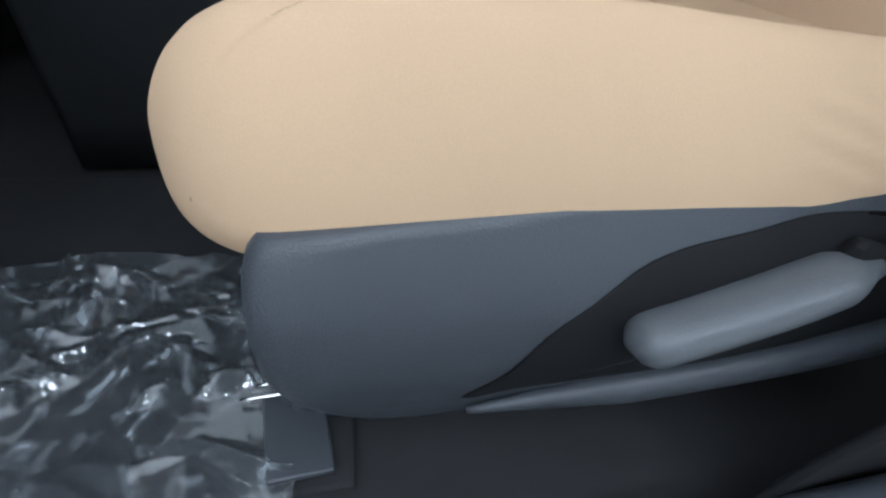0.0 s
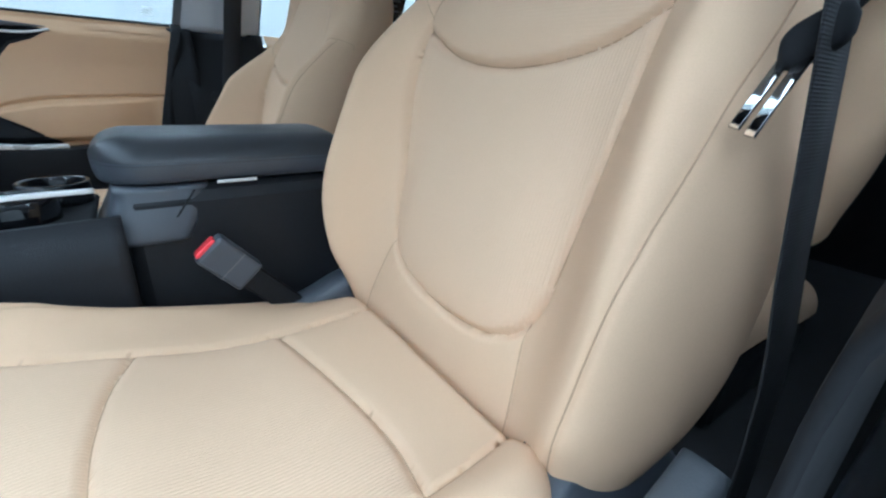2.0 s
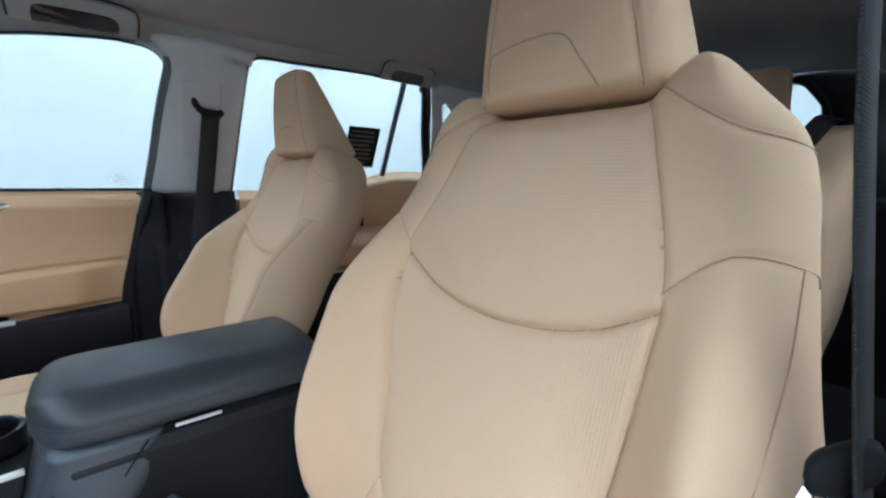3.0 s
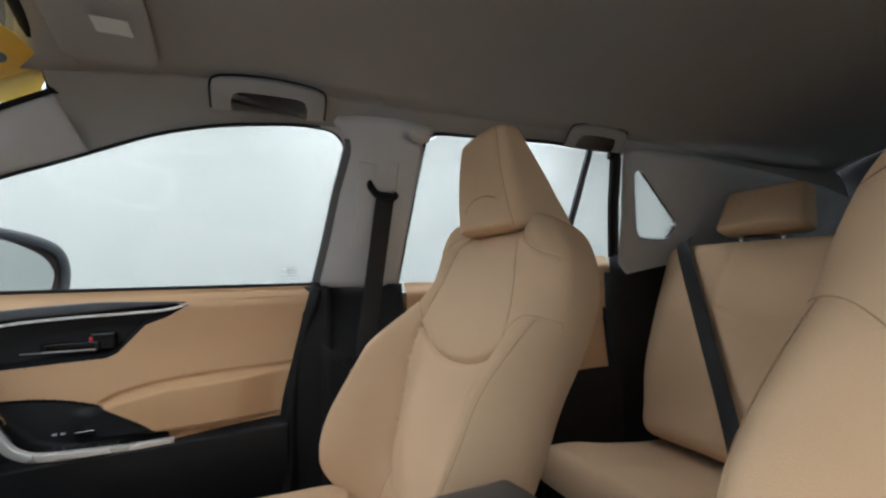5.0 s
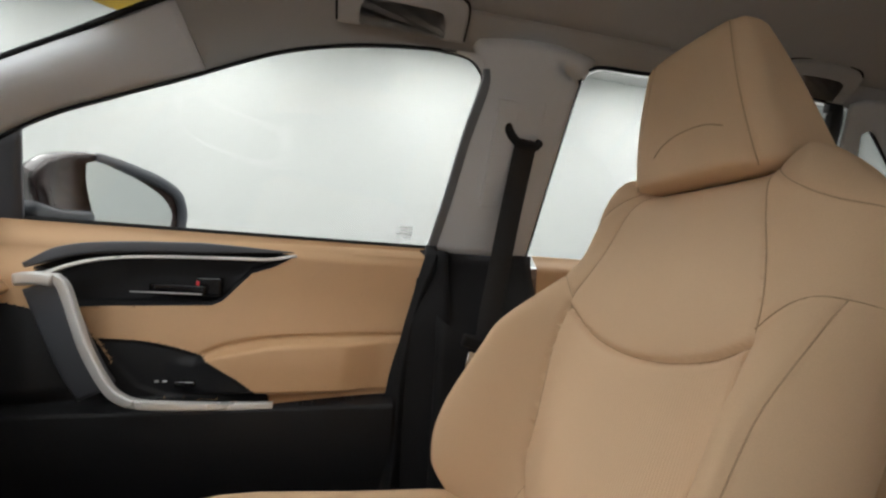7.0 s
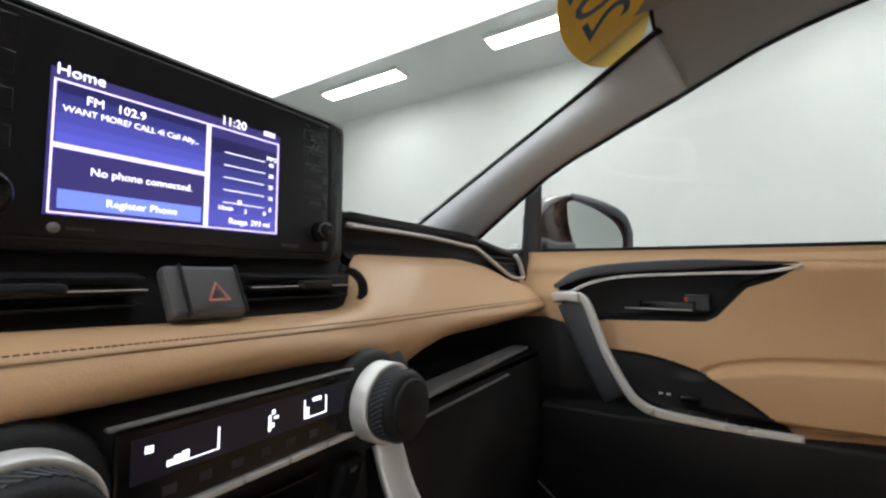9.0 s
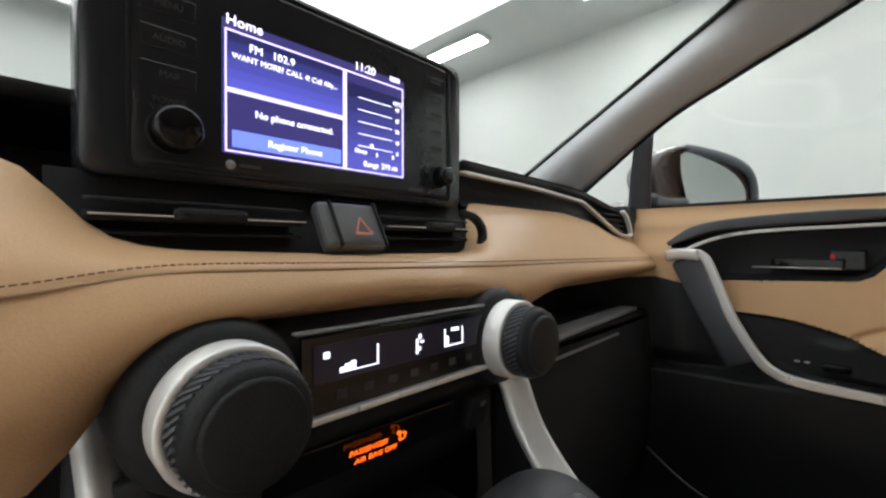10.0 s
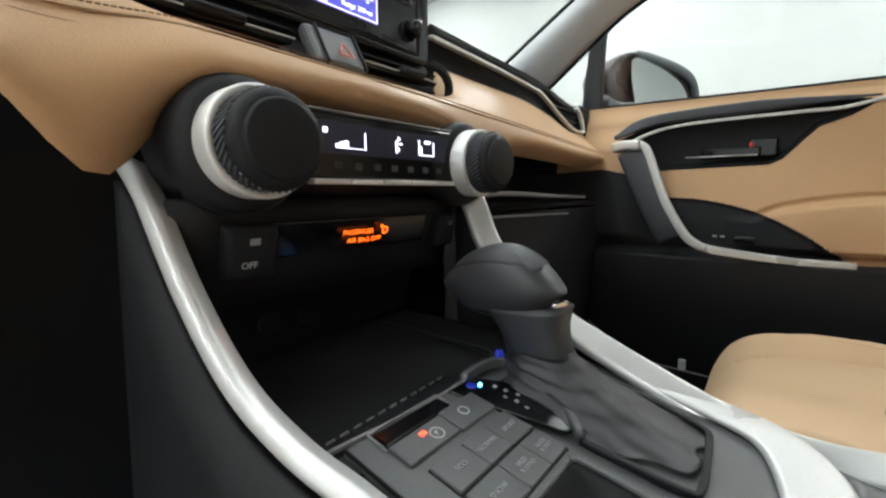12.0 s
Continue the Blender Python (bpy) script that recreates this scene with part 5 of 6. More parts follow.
# ---- climate panel ----
clim = thing("climate_panel", (0.0, 0.95, 0.92), "piano black climate panel with two large silver ringed knobs", "climate control")
P = np.array([[(x, 0.918 + 0.030 * abs(t) ** 3, 0.950 - 0.036 * t) for x in np.linspace(-0.14, 0.17, 20)] for t in np.linspace(-1, 1, 13)])
part("panel_body", skin(P), softblack, clim, "black panel body")
part("display_strip", box((0.164, 0.004, 0.046), pose(0.0145, 0.917, 0.951), 0.002), gloss, clim, "glossy black display strip")
part("display_window", box((0.150, 0.0006, 0.022), pose(0.0145, 0.9146, 0.957), 0), clim_dark, clim, "lit climate display")
part("edge_line", box((0.170, 0.006, 0.0018), pose(0.0145, 0.918, 0.9755), 0.0008), dullgrey, clim, "thin pale edge line")
for k in range(5):
    kk = part("climate_key", box((0.0315, 0.010, 0.004), pose(-0.0485 + 0.0325 * k, 0.917, 0.9260), 0.001), silver, clim, "satin silver toggle key")
for k in range(7):
    part("key_symbol", box((0.007, 0.0006, 0.005), pose(-0.042 + 0.019 * k, 0.9147, 0.9375), 0), faint_mark, clim)


def glow_box(x0, x1, z0, z1, parent):
    part("symbol", box((x1 - x0, 0.0006, z1 - z0), pose((x0 + x1) / 2, 0.9140, (z0 + z1) / 2), 0), clim_glow, parent)


for a in ((-0.0545, -0.0508, 0.9600, 0.9635), (-0.0440, -0.0410, 0.9500, 0.9530), (-0.0405, -0.0370, 0.9500, 0.9545), (-0.0365, -0.0330, 0.9500, 0.9555), (-0.0325, -0.0165, 0.9500, 0.9505), (-0.0170, -0.0162, 0.9500, 0.9625), (0.0160, 0.0176, 0.9500, 0.9600), (0.0180, 0.0200, 0.9520, 0.9545), (0.0185, 0.0205, 0.9600, 0.9630), (0.0200, 0.0230, 0.9570, 0.9585), (0.0440, 0.0480, 0.9500, 0.9575), (0.0440, 0.0448, 0.9575, 0.9630), (0.0480, 0.0640, 0.9500, 0.9507), (0.0632, 0.0640, 0.9500, 0.9625), (0.0515, 0.0590, 0.9605, 0.9630)):
    glow_box(*a, clim)
for kx, kz in ((-0.107, 0.947), (0.118, 0.946)):
    kb = part("knob_base", disc(0.042, 0.05, pose(kx, 0.912, kz, 90, 0, 0), 0.010), softblack, clim, "black knob socket")
    part("silver_ring", ring(0.0278, 0.0326, 0.024, pose(kx, 0.896, kz, 90, 0, 0)), silver, clim, "wide satin silver ring")
    kn = part("knob", disc(0.0280, 0.030, pose(kx, 0.876, kz, 90, 0, 0), 0.006), softblack, clim, "black ribbed rotary knob")
    part("knob_face", disc(0.0225, 0.004, pose(kx, 0.8735, kz, 90, 0, 0), 0.002), softblack, kn, "glossy black knob face")
    for k in range(44):
        t = 2 * math.pi * k / 44
        part("grip_rib", box((0.0014, 0.017, 0.0016), pose(kx, 0.8905, kz) @ pose(0, 0, 0, 0, math.degrees(t), 0) @ pose(0.0280, 0, 0, 30, 0, 0), 0), plastic, kn)

# strip below with the amber warning and two switches
strip = thing("switch_strip", (0, 0.95, 0.87), "black switch strip with amber passenger air bag notice", "switch panel")
P = np.array([[(x, 0.945 + 0.02 * t, 0.915 - 0.075 * t) for x in np.linspace(-0.145, 0.13, 14)] for t in np.linspace(0, 1, 6)])
thick(part("strip_panel", skin(P), softblack, strip), 0.006)
part("notice_window", box((0.158, 0.004, 0.028), pose(-0.001, 0.944, 0.884, 15, 0, -3), 0.002), gloss, strip, "glossy dark notice window")
ntc = pose(-0.0215, 0.9390, 0.8835, 105, 0, -3)
words("notice_text", "PASSENGER", 0.0060, ntc, amber, strip)
words("notice_text", "AIR BAG OFF", 0.0060, ntc @ pose(0.005, -0.0072, 0.0002), amber, strip)
for dx, dz, w, h in ((0.0400, 0.0055, 0.0030, 0.0030), (0.0415, 0.0012, 0.0014, 0.0050), (0.0440, -0.0010, 0.0034, 0.0013), (0.0462, 0.0020, 0.0012, 0.0044), (0.0440, 0.0045, 0.0034, 0.0012)):
    part("notice_mark", box((w, h, 0.0004), ntc @ pose(dx, dz, 0.0002), 0), amber, strip, "amber warning figure")
for x, w in ((-0.098, 0.036), (0.112, 0.026)):
    kk = part("switch", box((w, 0.014, 0.038 if w > 0.03 else 0.034), pose(x, 0.942, 0.879, 15, 0, 0), 0.004), softblack, strip, "charcoal push switch")
    part("switch_symbol", box((0.007, 0.0006, 0.0045), pose(x, 0.9322, 0.886, 15, 0, 0), 0), mid_mark if w > 0.03 else dim_mark, kk)
words("switch_text", "OFF", 0.0065, pose(-0.1065, 0.9370, 0.868, 105, 0, 0), grey_mark, strip)

tagged(part("firewall_panel", box((1.50, 0.02, 0.62), pose(0, 1.22, 0.80), 0.004), softblack), "black panel closing the dashboard from behind", "dashboard panel", kind="structure")
# glove box side
glove = thing("glove_box", (0.45, 1.05, 0.6), "black glove box under an open dashboard shelf", "glove box")
P = np.array([[(x, 1.02 + 0.04 * math.sin(t * 1.2), 0.955 - 0.10 * t) for x in np.linspace(0.16, 0.74, 20)] for t in np.linspace(0, 1, 6)])
part("shelf_back", skin(P + np.array([0, 0.06, 0])), softblack, glove)
P = np.array([[(x, 0.985 + 0.01 * t, 0.895 - 0.006 * math.sin(3 * x)) for x in np.linspace(0.16, 0.72, 20)] for t in (0, 1)])
part("shelf_lip", sweep(curve([(0.15, 0.950, 0.912), (0.25, 0.960, 0.9155), (0.45, 0.985, 0.910), (0.66, 1.010, 0.905)], 20), rounded(0.016, 0.003, 0.0015)), dullgrey, glove, "charcoal shelf lip with a pale edge")
part("shelf_floor", box((0.56, 0.12, 0.008), pose(0.44, 1.05, 0.893), 0.002), softblack, glove)
P = np.array([[(x, 0.985 + 0.03 * t + 0.02 * math.sin(math.pi * t) * -1, 0.885 - 0.33 * t) for x in np.linspace(0.16, 0.73, 20)] for t in np.linspace(0, 1, 14)])
part("glove_lid", skin(P), softblack, glove, "black glove box lid")
part("lid_line", sweep(curve([(0.17, 0.962, 0.884), (0.25, 0.962, 0.884), (0.40, 0.972, 0.880), (0.54, 0.983, 0.876)], 16), rounded(0.0022, 0.0016, 0.0008)), dullgrey, glove, "pale lid edge")
P = np.array([[(x, 1.10 + 0.1 * t, 0.95 - 0.4 * t) for x in np.linspace(-0.74, 0.16, 10)] for t in np.linspace(0, 1, 5)])
part("knee_panel", skin(P), softblack, dash, "black lower dashboard panel")
P = np.array([[(x, 0.965 + 0.08 * t, 1.03 - 0.25 * t) for x in np.linspace(-0.74, -0.25, 10)] for t in np.linspace(0, 1, 5)])
part("column_cowl", skin(P), softblack, dash)

# ---- centre console ----
console = thing("centre_console", (0, 0.6, 0.40), "black centre console with satin silver side rails, switches and armrest box", "car console")
for s in (1, -1):
    rail = [(s * 0.150, 0.978, 0.934), (s * 0.149, 0.955, 0.915), (s * 0.146, 0.915, 0.862), (s * 0.142, 0.872, 0.820), (s * 0.136, 0.830, 0.798), (s * 0.128, 0.785, 0.784), (s * 0.122, 0.72, 0.762), (s * 0.120, 0.66, 0.742), (s * 0.120, 0.60, 0.742), (s * 0.120, 0.52, 0.765)]
    if s == 1:
        rail = [(0.146, 0.955, 0.945), (0.142, 0.925, 0.908), (0.138, 0.900, 0.862), (0.134, 0.855, 0.818), (0.132, 0.80, 0.790), (0.130, 0.716, 0.757), (0.130, 0.66, 0.740), (0.130, 0.60, 0.740), (0.125, 0.52, 0.765)]
    part("silver_rail", sweep(curve(rail, 70), rounded(0.0088 if s < 0 else 0.0135, 0.006, 0.005), up=(s * -0.5, -0.4, 0.8)), silver, console, "satin silver console rail")
    # side walls
    pts = curve(rail, 50)
    wall = np.array([[(p[0] + s * (0.010 + 0.02 * t), p[1], p[2] - 0.008 - (p[2] - 0.40) * t) for p in pts] for t in np.linspace(0, 1, 8)])
    thick(part("side_wall", skin(wall), softblack, console, "black console side wall"), 0.006)

# storage tray with its back wall and mat
tray = np.array([[(x, 1.02 - 0.20 * t, 0.772 + 0.0 * t) for x in np.linspace(-0.145, 0.135, 12)] for t in np.linspace(0, 1, 8)])
part("tray_floor", skin(tray), rubber, console, "black rubber tray mat")
back = np.array([[(x, 1.03 - 0.03 * t, 0.772 + 0.10 * t) for x in np.linspace(-0.15, 0.14, 12)] for t in np.linspace(0, 1, 5)])
part("tray_back", skin(back), softblack, console)
for x, r in ((-0.045, 0.011), (-0.005, 0.010)):
    part("socket_cap", disc(r, 0.01, pose(x, 1.018, 0.800, 90, 0, 0), 0.002), softblack, console, "round black socket cap")


def deck_z(y):
    """The height of the console deck."""
    return float(np.interp(y, [0.47, 0.60, 0.69, 0.90], [0.775, 0.738, 0.7505, 0.7875]))


def over_deck(points, up=0.0):
    return np.array([(x, y, deck_z(y) + up) for x, y in points])


# sloping black front of the deck with a row of short ridges, and its thin edge
slope = np.array([[(x, 0.838 + 0.028 * t, deck_z(0.838) - 0.001 - 0.006 * t * t) for x in np.linspace(-0.125, 0.066, 12)] for t in np.linspace(0, 1, 6)])
part("tray_front", skin(slope), softblack, console, "black sloping front of the deck")
for k in range(11):
    part("lip_ridge", box((0.0062, 0.0012, 0.0016), pose(-0.100 + 0.0105 * k, 0.8555 + 0.0004 * k, 0.7745, 0, 0, 3), 0.0003), dullgrey, console)
lip = over_deck(curve([(-0.112, 0.8425), (-0.060, 0.8385), (-0.016, 0.8370), (0.030, 0.8385), (0.060, 0.8390)], 40), 0.0012)
part("tray_lip", sweep(lip, rounded(0.0013, 0.0016, 0.0006)), dullgrey, console, "pale tray edge")
bend = np.vstack([curve([(0.050, 0.842), (0.066, 0.850), (0.072, 0.870), (0.072, 0.93), (0.070, 0.99)], 40)])
part("mat_edge", sweep(np.array([(x, y, 0.7765) for x, y in bend]), rounded(0.002, 0.002, 0.0008)), softblack, console, "raised edge of the tray mat")

# deck between the rails
deck = np.array([[(x, 0.840 - 0.37 * t, deck_z(0.840 - 0.37 * t) - 0.002) for x in np.linspace(-0.128, 0.132, 14)] for t in np.linspace(0, 1, 24)])
thick(part("deck", skin(deck), deckgrey, console, "charcoal plastic console deck"), 0.006)
TILT = 10.0
sw0 = pose(0.0, 0.786, 0.7684, TILT, 0, 0)


def flat_at(x, y, up=0.0):
    """A pose on the switch panel, given by its place in plan."""
    return sw0 @ pose(x, (y - 0.786) / math.cos(radians(TILT)), up)


def key(x0, x1, y0, y1, text, up=0.0042):
    """A console key between two distances across and along the car, with its lettering."""
    x, y, w, d = (x0 + x1) / 2, (y0 + y1) / 2, x1 - x0, (y1 - y0) / math.cos(radians(TILT))
    kk = part("console_key", box((w, d, 0.008), flat_at(x, y, up - 0.004), 0.0010), deckgrey, console, "charcoal console key")
    if text:
        n = text.count("\n")
        words("key_text", text, 0.0046 if n == 0 else 0.0040, flat_at(x, y - 0.0014 + 0.0022 * n, up + 0.0004), mid_mark, kk, "CENTER")
    return kk


part("switch_panel", box((0.100, 0.092, 0.006), flat_at(-0.0545, 0.7935, -0.0015), 0.004), deckgrey, console, "charcoal switch panel")
part("panel_groove", box((0.0016, 0.090, 0.002), flat_at(-0.1035, 0.7935, 0.0008), 0.0004), rubber, console)
part("key_bed", box((0.079, 0.0480, 0.004), flat_at(-0.0425, 0.7745, 0.0002), 0.003), rubber, console, "dark gap round the drive keys")
part("brake_recess", box((0.060, 0.0150, 0.004), sw0 @ pose(-0.0565, 0.0443, 0.0008, -8, 0, 0), 0.002), gloss, console, "glossy brake switch recess")
part("recess_edge", sweep(np.array([tuple(flat_at(x, y, 0.0022).translation) for x, y in ((-0.088, 0.8215), (-0.0875, 0.8375), (-0.056, 0.8382), (-0.026, 0.8380), (-0.0262, 0.8225))]), rounded(0.0008, 0.0008, 0.0003)), dullgrey, console, "pale edge of the recess")
brake = key(-0.0868, -0.0430, 0.8040, 0.8220, "")
part("brake_mark", ring(0.0040, 0.0049, 0.0005, flat_at(-0.0570, 0.8115, 0.0048)), grey_mark, brake, "round parking brake sign")
words("key_text", "P", 0.0050, flat_at(-0.0586, 0.8098, 0.0046), grey_mark, brake)
part("brake_light", box((0.0048, 0.0032, 0.0012), flat_at(-0.0640, 0.8165, 0.0044), 0.0005), red_led, brake, "lit red brake light")
hold = key(-0.0420, -0.0055, 0.8030, 0.8235, "")
part("hold_mark", ring(0.0032, 0.0040, 0.0005, flat_at(-0.0270, 0.8140, 0.0048)), grey_mark, hold)
words("key_text", "HOLD", 0.0036, flat_at(-0.0220, 0.8085, 0.0046), dim_mark, hold)
for x0, x1, y0, y1, t in ((-0.0806, -0.0530, 0.7757, 0.7970, "ECO"), (-0.0524, -0.0292, 0.7757, 0.7970, "NORMAL"), (-0.0286, -0.0042, 0.7757, 0.7970, "SPORT"), (-0.0800, -0.0508, 0.7525, 0.7738, "SNOW"), (-0.0502, -0.0266, 0.7525, 0.7738, "MUD\n& SAND"), (-0.0260, -0.0044, 0.7525, 0.7738, "ROCK\n& DIRT")):
    key(x0, x1, y0, y1, t, 0.0036)
bin_rim = curve([(-0.012, 0.7475), (-0.008, 0.742), (-0.007, 0.70), (-0.010, 0.655), (-0.020, 0.648), (-0.095, 0.648), (-0.103, 0.656), (-0.103, 0.735), (-0.096, 0.7475), (-0.012, 0.7475)], 70)
part("phone_tray", plate([(x, (y - 0.786) / math.cos(radians(TILT))) for x, y in bin_rim[:-1]], 0.002, sw0 @ pose(0, 0, 0.0006), 0), gloss, console, "glossy dark open bin")
part("bin_edge", sweep(np.array([tuple(flat_at(x, y, 0.001).translation) for x, y in bin_rim]), rounded(0.0014, 0.0016, 0.0006)), deckgrey, console)
# gate display beside the lever
gate = [(-0.0165, 0.8355), (0.014, 0.8340), (0.027, 0.818), (0.031, 0.802), (0.026, 0.780), (0.0135, 0.7565), (0.0085, 0.7600)]
part("gate_display", plate([(x, (y - 0.786) / math.cos(radians(TILT))) for x, y in gate], 0.003, sw0 @ pose(0, 0, 0.0030), 0.0008), gloss, console, "glossy gear display")
part("gate_glow", disc(0.0060, 0.0006, flat_at(0.0025, 0.8285, 0.0034)), blue_dim, console)
part("gear_light", disc(0.0015, 0.001, flat_at(0.0080, 0.8247, 0.0042)), blue_led, console, "lit blue gear light")
for x, y, w in ((0.0153, 0.8165, 0.0036), (0.0172, 0.8085, 0.0030), (0.0200, 0.8000, 0.0036), (0.0100, 0.8045, 0.0020), (0.0120, 0.7965, 0.0034), (0.0110, 0.7880, 0.0016)):
    part("gear_mark", box((w * 0.85, 0.0026, 0.0006), flat_at(x, y, 0.0034), 0), mid_mark, console)
part("lever_glow", disc(0.0038, 0.001, pose(0.051, 0.8325, 0.7865, 72, 0, -20)), blue_dim, console, "dim blue light at the lever's foot")
ridge = over_deck(curve([(0.006, 0.8375), (0.030, 0.8385), (0.051, 0.8340), (0.0535, 0.8240), (0.047, 0.7980), (0.040, 0.7810), (0.027, 0.7640), (0.0115, 0.7500)], 60), 0.0038)
part("gate_ridge", sweep(ridge, rounded(0.0028, 0.0042, 0.0020)), deckgrey, console, "raised charcoal ridge beside the lever")
frame_line = over_deck(curve([(0.0115, 0.7500), (0.0130, 0.7200), (0.0160, 0.6930), (0.0240, 0.6850), (0.0800, 0.6880), (0.0960, 0.6960), (0.1040, 0.7400), (0.1080, 0.8000)], 60), 0.0010)
part("gaiter_frame", sweep(frame_line, rounded(0.0022, 0.0022, 0.0009)), softblack, console, "dark frame round the gaiter")
turn = over_deck(curve([(0.131, 0.735), (0.129, 0.690), (0.118, 0.655), (0.088, 0.637), (0.040, 0.630), (-0.030, 0.630), (-0.085, 0.640), (-0.112, 0.665), (-0.121, 0.715)], 60), 0.003)
part("silver_rail_end", sweep(turn, rounded(0.019, 0.004, 0.0035), taper=np.r_[np.linspace(0.62, 1, 20), np.ones(30), np.linspace(1, 0.45, 10)]), silver, console, "satin silver rail turning round the console")

# ---- gear lever ----
lever = thing("gear_lever", (0.062, 0.79, 0.765), "black leather gear lever with a wrinkled gaiter", "gear lever")
crown_z = keyed([(0.784, 0.846), (0.796, 0.860), (0.812, 0.870), (0.833, 0.8755), (0.855, 0.872), (0.875, 0.862), (0.893, 0.845)])
belly_z = keyed([(0.784, 0.838), (0.796, 0.828), (0.812, 0.821), (0.833, 0.816), (0.855, 0.816), (0.875, 0.822), (0.893, 0.835)])


def knob_at(t, turn_by, grow=0.0):
    """A point of the lever knob's skin, by the share of its length and the angle round it."""
    y = 0.893 - 0.109 * t
    hi, lo = crown_z(y), belly_z(y)
    cap = math.sqrt(max(0.0, 1 - abs(2 * t - 1) ** 3.0))
    c, sn = math.cos(turn_by), math.sin(turn_by)
    w = (0.0275 - 0.004 * t) * max(cap, 0.04) + grow
    h = (hi - lo) / 2 * max(cap, 0.15) + grow
    return (0.060 + 0.003 * t + w * math.copysign(abs(c) ** 0.80, c), y, (hi + lo) / 2 + h * math.copysign(abs(sn) ** 0.85, sn))


knob = part("lever_knob", loft([[knob_at(t, a) for a in np.linspace(0, 2 * np.pi, 56, endpoint=False)] for t in np.linspace(0, 1, 44)]), leather, lever, "black leather lever knob")
pad_rows = []
for t in np.linspace(0.05, 0.84, 36):
    span = radians(60) * math.sqrt(max(0.02, 1 - abs((t - 0.42) / 0.44) ** 3))
    pad_rows.append([knob_at(t, math.pi / 2 + span * u, 0.0014 if abs(u) < 0.97 and 0.06 < t < 0.83 else -0.0012) for u in np.linspace(-1, 1, 25)])
part("knob_pad", skin(np.array(pad_rows)), leather, knob, "sewn top pad of the knob")
loops = []
for t in np.linspace(0, 1, 16):
    cap = math.sqrt(max(0.0, 1 - abs(2 * t - 1) ** 4))
    lp = ellipse(0.0095 * max(cap, 0.05), 0.0045 * max(cap, 0.05), 2.6, 24)
    c = np.array([0.0545, 0.822 - 0.022 * t, 0.8720 - 0.012 * t])
    loops.append(c + lp[:, :1] * np.array([0.93, 0, 0.30]) + lp[:, 1:] * np.array([-0.2, -0.4, 0.88]))
part("release_button", loft(loops), plastic, knob, "black release button")
collar = []
for t in np.linspace(0, 1, 12):
    lp = ellipse(0.0235 - 0.0035 * t, 0.0345 - 0.0085 * t - 0.004 * math.sin(math.pi * t), 3.2, 40)
    collar.append(np.stack([0.062 + lp[:, 0], 0.8145 - 0.0115 * t + lp[:, 1], np.full(40, 0.828 - 0.034 * t) - 0.10 * (lp[:, 1]) * (1 - t)], 1))
part("lever_collar", loft(collar), leather, lever, "black lever collar")
part("collar_line", sweep(curve([(0.049, 0.7880, 0.8345), (0.056, 0.7850, 0.8350), (0.064, 0.7840, 0.8350)], 10), rounded(0.0018, 0.0022, 0.0007)), chrome, lever, "bright collar clip")
loops = []
for t in np.linspace(0, 1, 48):
    k = 0.18 * t + 0.82 * t**1.7
    th = np.linspace(0, 2 * np.pi, 96, endpoint=False)
    drape = 0.10 * np.sin(7 * th + 3.0 * t) * t * (1 - 0.5 * t) + 0.035 * np.sin(13 * th - 9 * t + 1.0) * t + 0.045 * np.sin(26 * t + 2.2 * np.sin(th + 0.6)) * math.sin(math.pi * t)
    corner = 1 + 0.10 * np.abs(np.sin(2 * th)) * t
    a, b = (0.0205 + 0.0220 * k) * (1 + drape) * corner, (0.0255 + 0.0420 * k) * (1 + drape) * corner
    cx, cy = 0.063 - 0.003 * t, 0.803 - 0.046 * k
    x, y = cx + a * np.cos(th), cy + b * np.sin(th)
    foot = np.array([deck_z(v) for v in y]) + 0.0015
    fall = 1 - (1 - t) ** 1.35
    loops.append(np.stack([x, y, 0.797 * (1 - fall) + foot * fall], 1))
part("gaiter", loft(loops), leather, lever, "wrinkled black leather gaiter")

# ---- armrest box ----
bx = part("armrest_box", box((0.215, 0.34, 0.47), pose(0, 0.285, 0.61), 0.02), softblack, console, "black side panels of the armrest box")
loops = []
for t in np.linspace(0, 1, 14):
    w = 0.104 + 0.012 * smooth(0.0, 1, t)
    y0 = 0.456 + 0.030 * t**1.5
    z = 0.846 - 0.070 * t
    lp = rounded(w, 0.055, 0.020)
    loops.append(np.stack([lp[:, 0], y0 - 0.055 + lp[:, 1], np.full(len(lp), z)], 1))
part("box_collar", loft(loops), plastic, bx, "satin charcoal collar of the box")
for s in (1, -1):
    part("panel_gap", sweep(np.array([(s * 0.1085, 0.366, 0.842), (s * 0.1115, 0.415, 0.775)]), rounded(0.001, 0.001, 0.0004)), rubber, bx)
part("latch_line", box((0.004, 0.052, 0.004), pose(-0.109, 0.312, 0.850), 0.001), silver, bx, "pale latch edge")
arm = thing("armrest", (0, 0.3, 0.85), "padded black vinyl armrest lid", "armrest")
A = np.linspace(-1, 1, 60)
u = np.sign(A) * (1 - (1 - abs(A)) ** 1.6)
B = np.linspace(0, 1, 60)
v = np.sign(B - 0.5) * 0.5 * (1 - (1 - abs(2 * B - 1)) ** 1.6) + 0.5
rows_t, rows_b = [], []
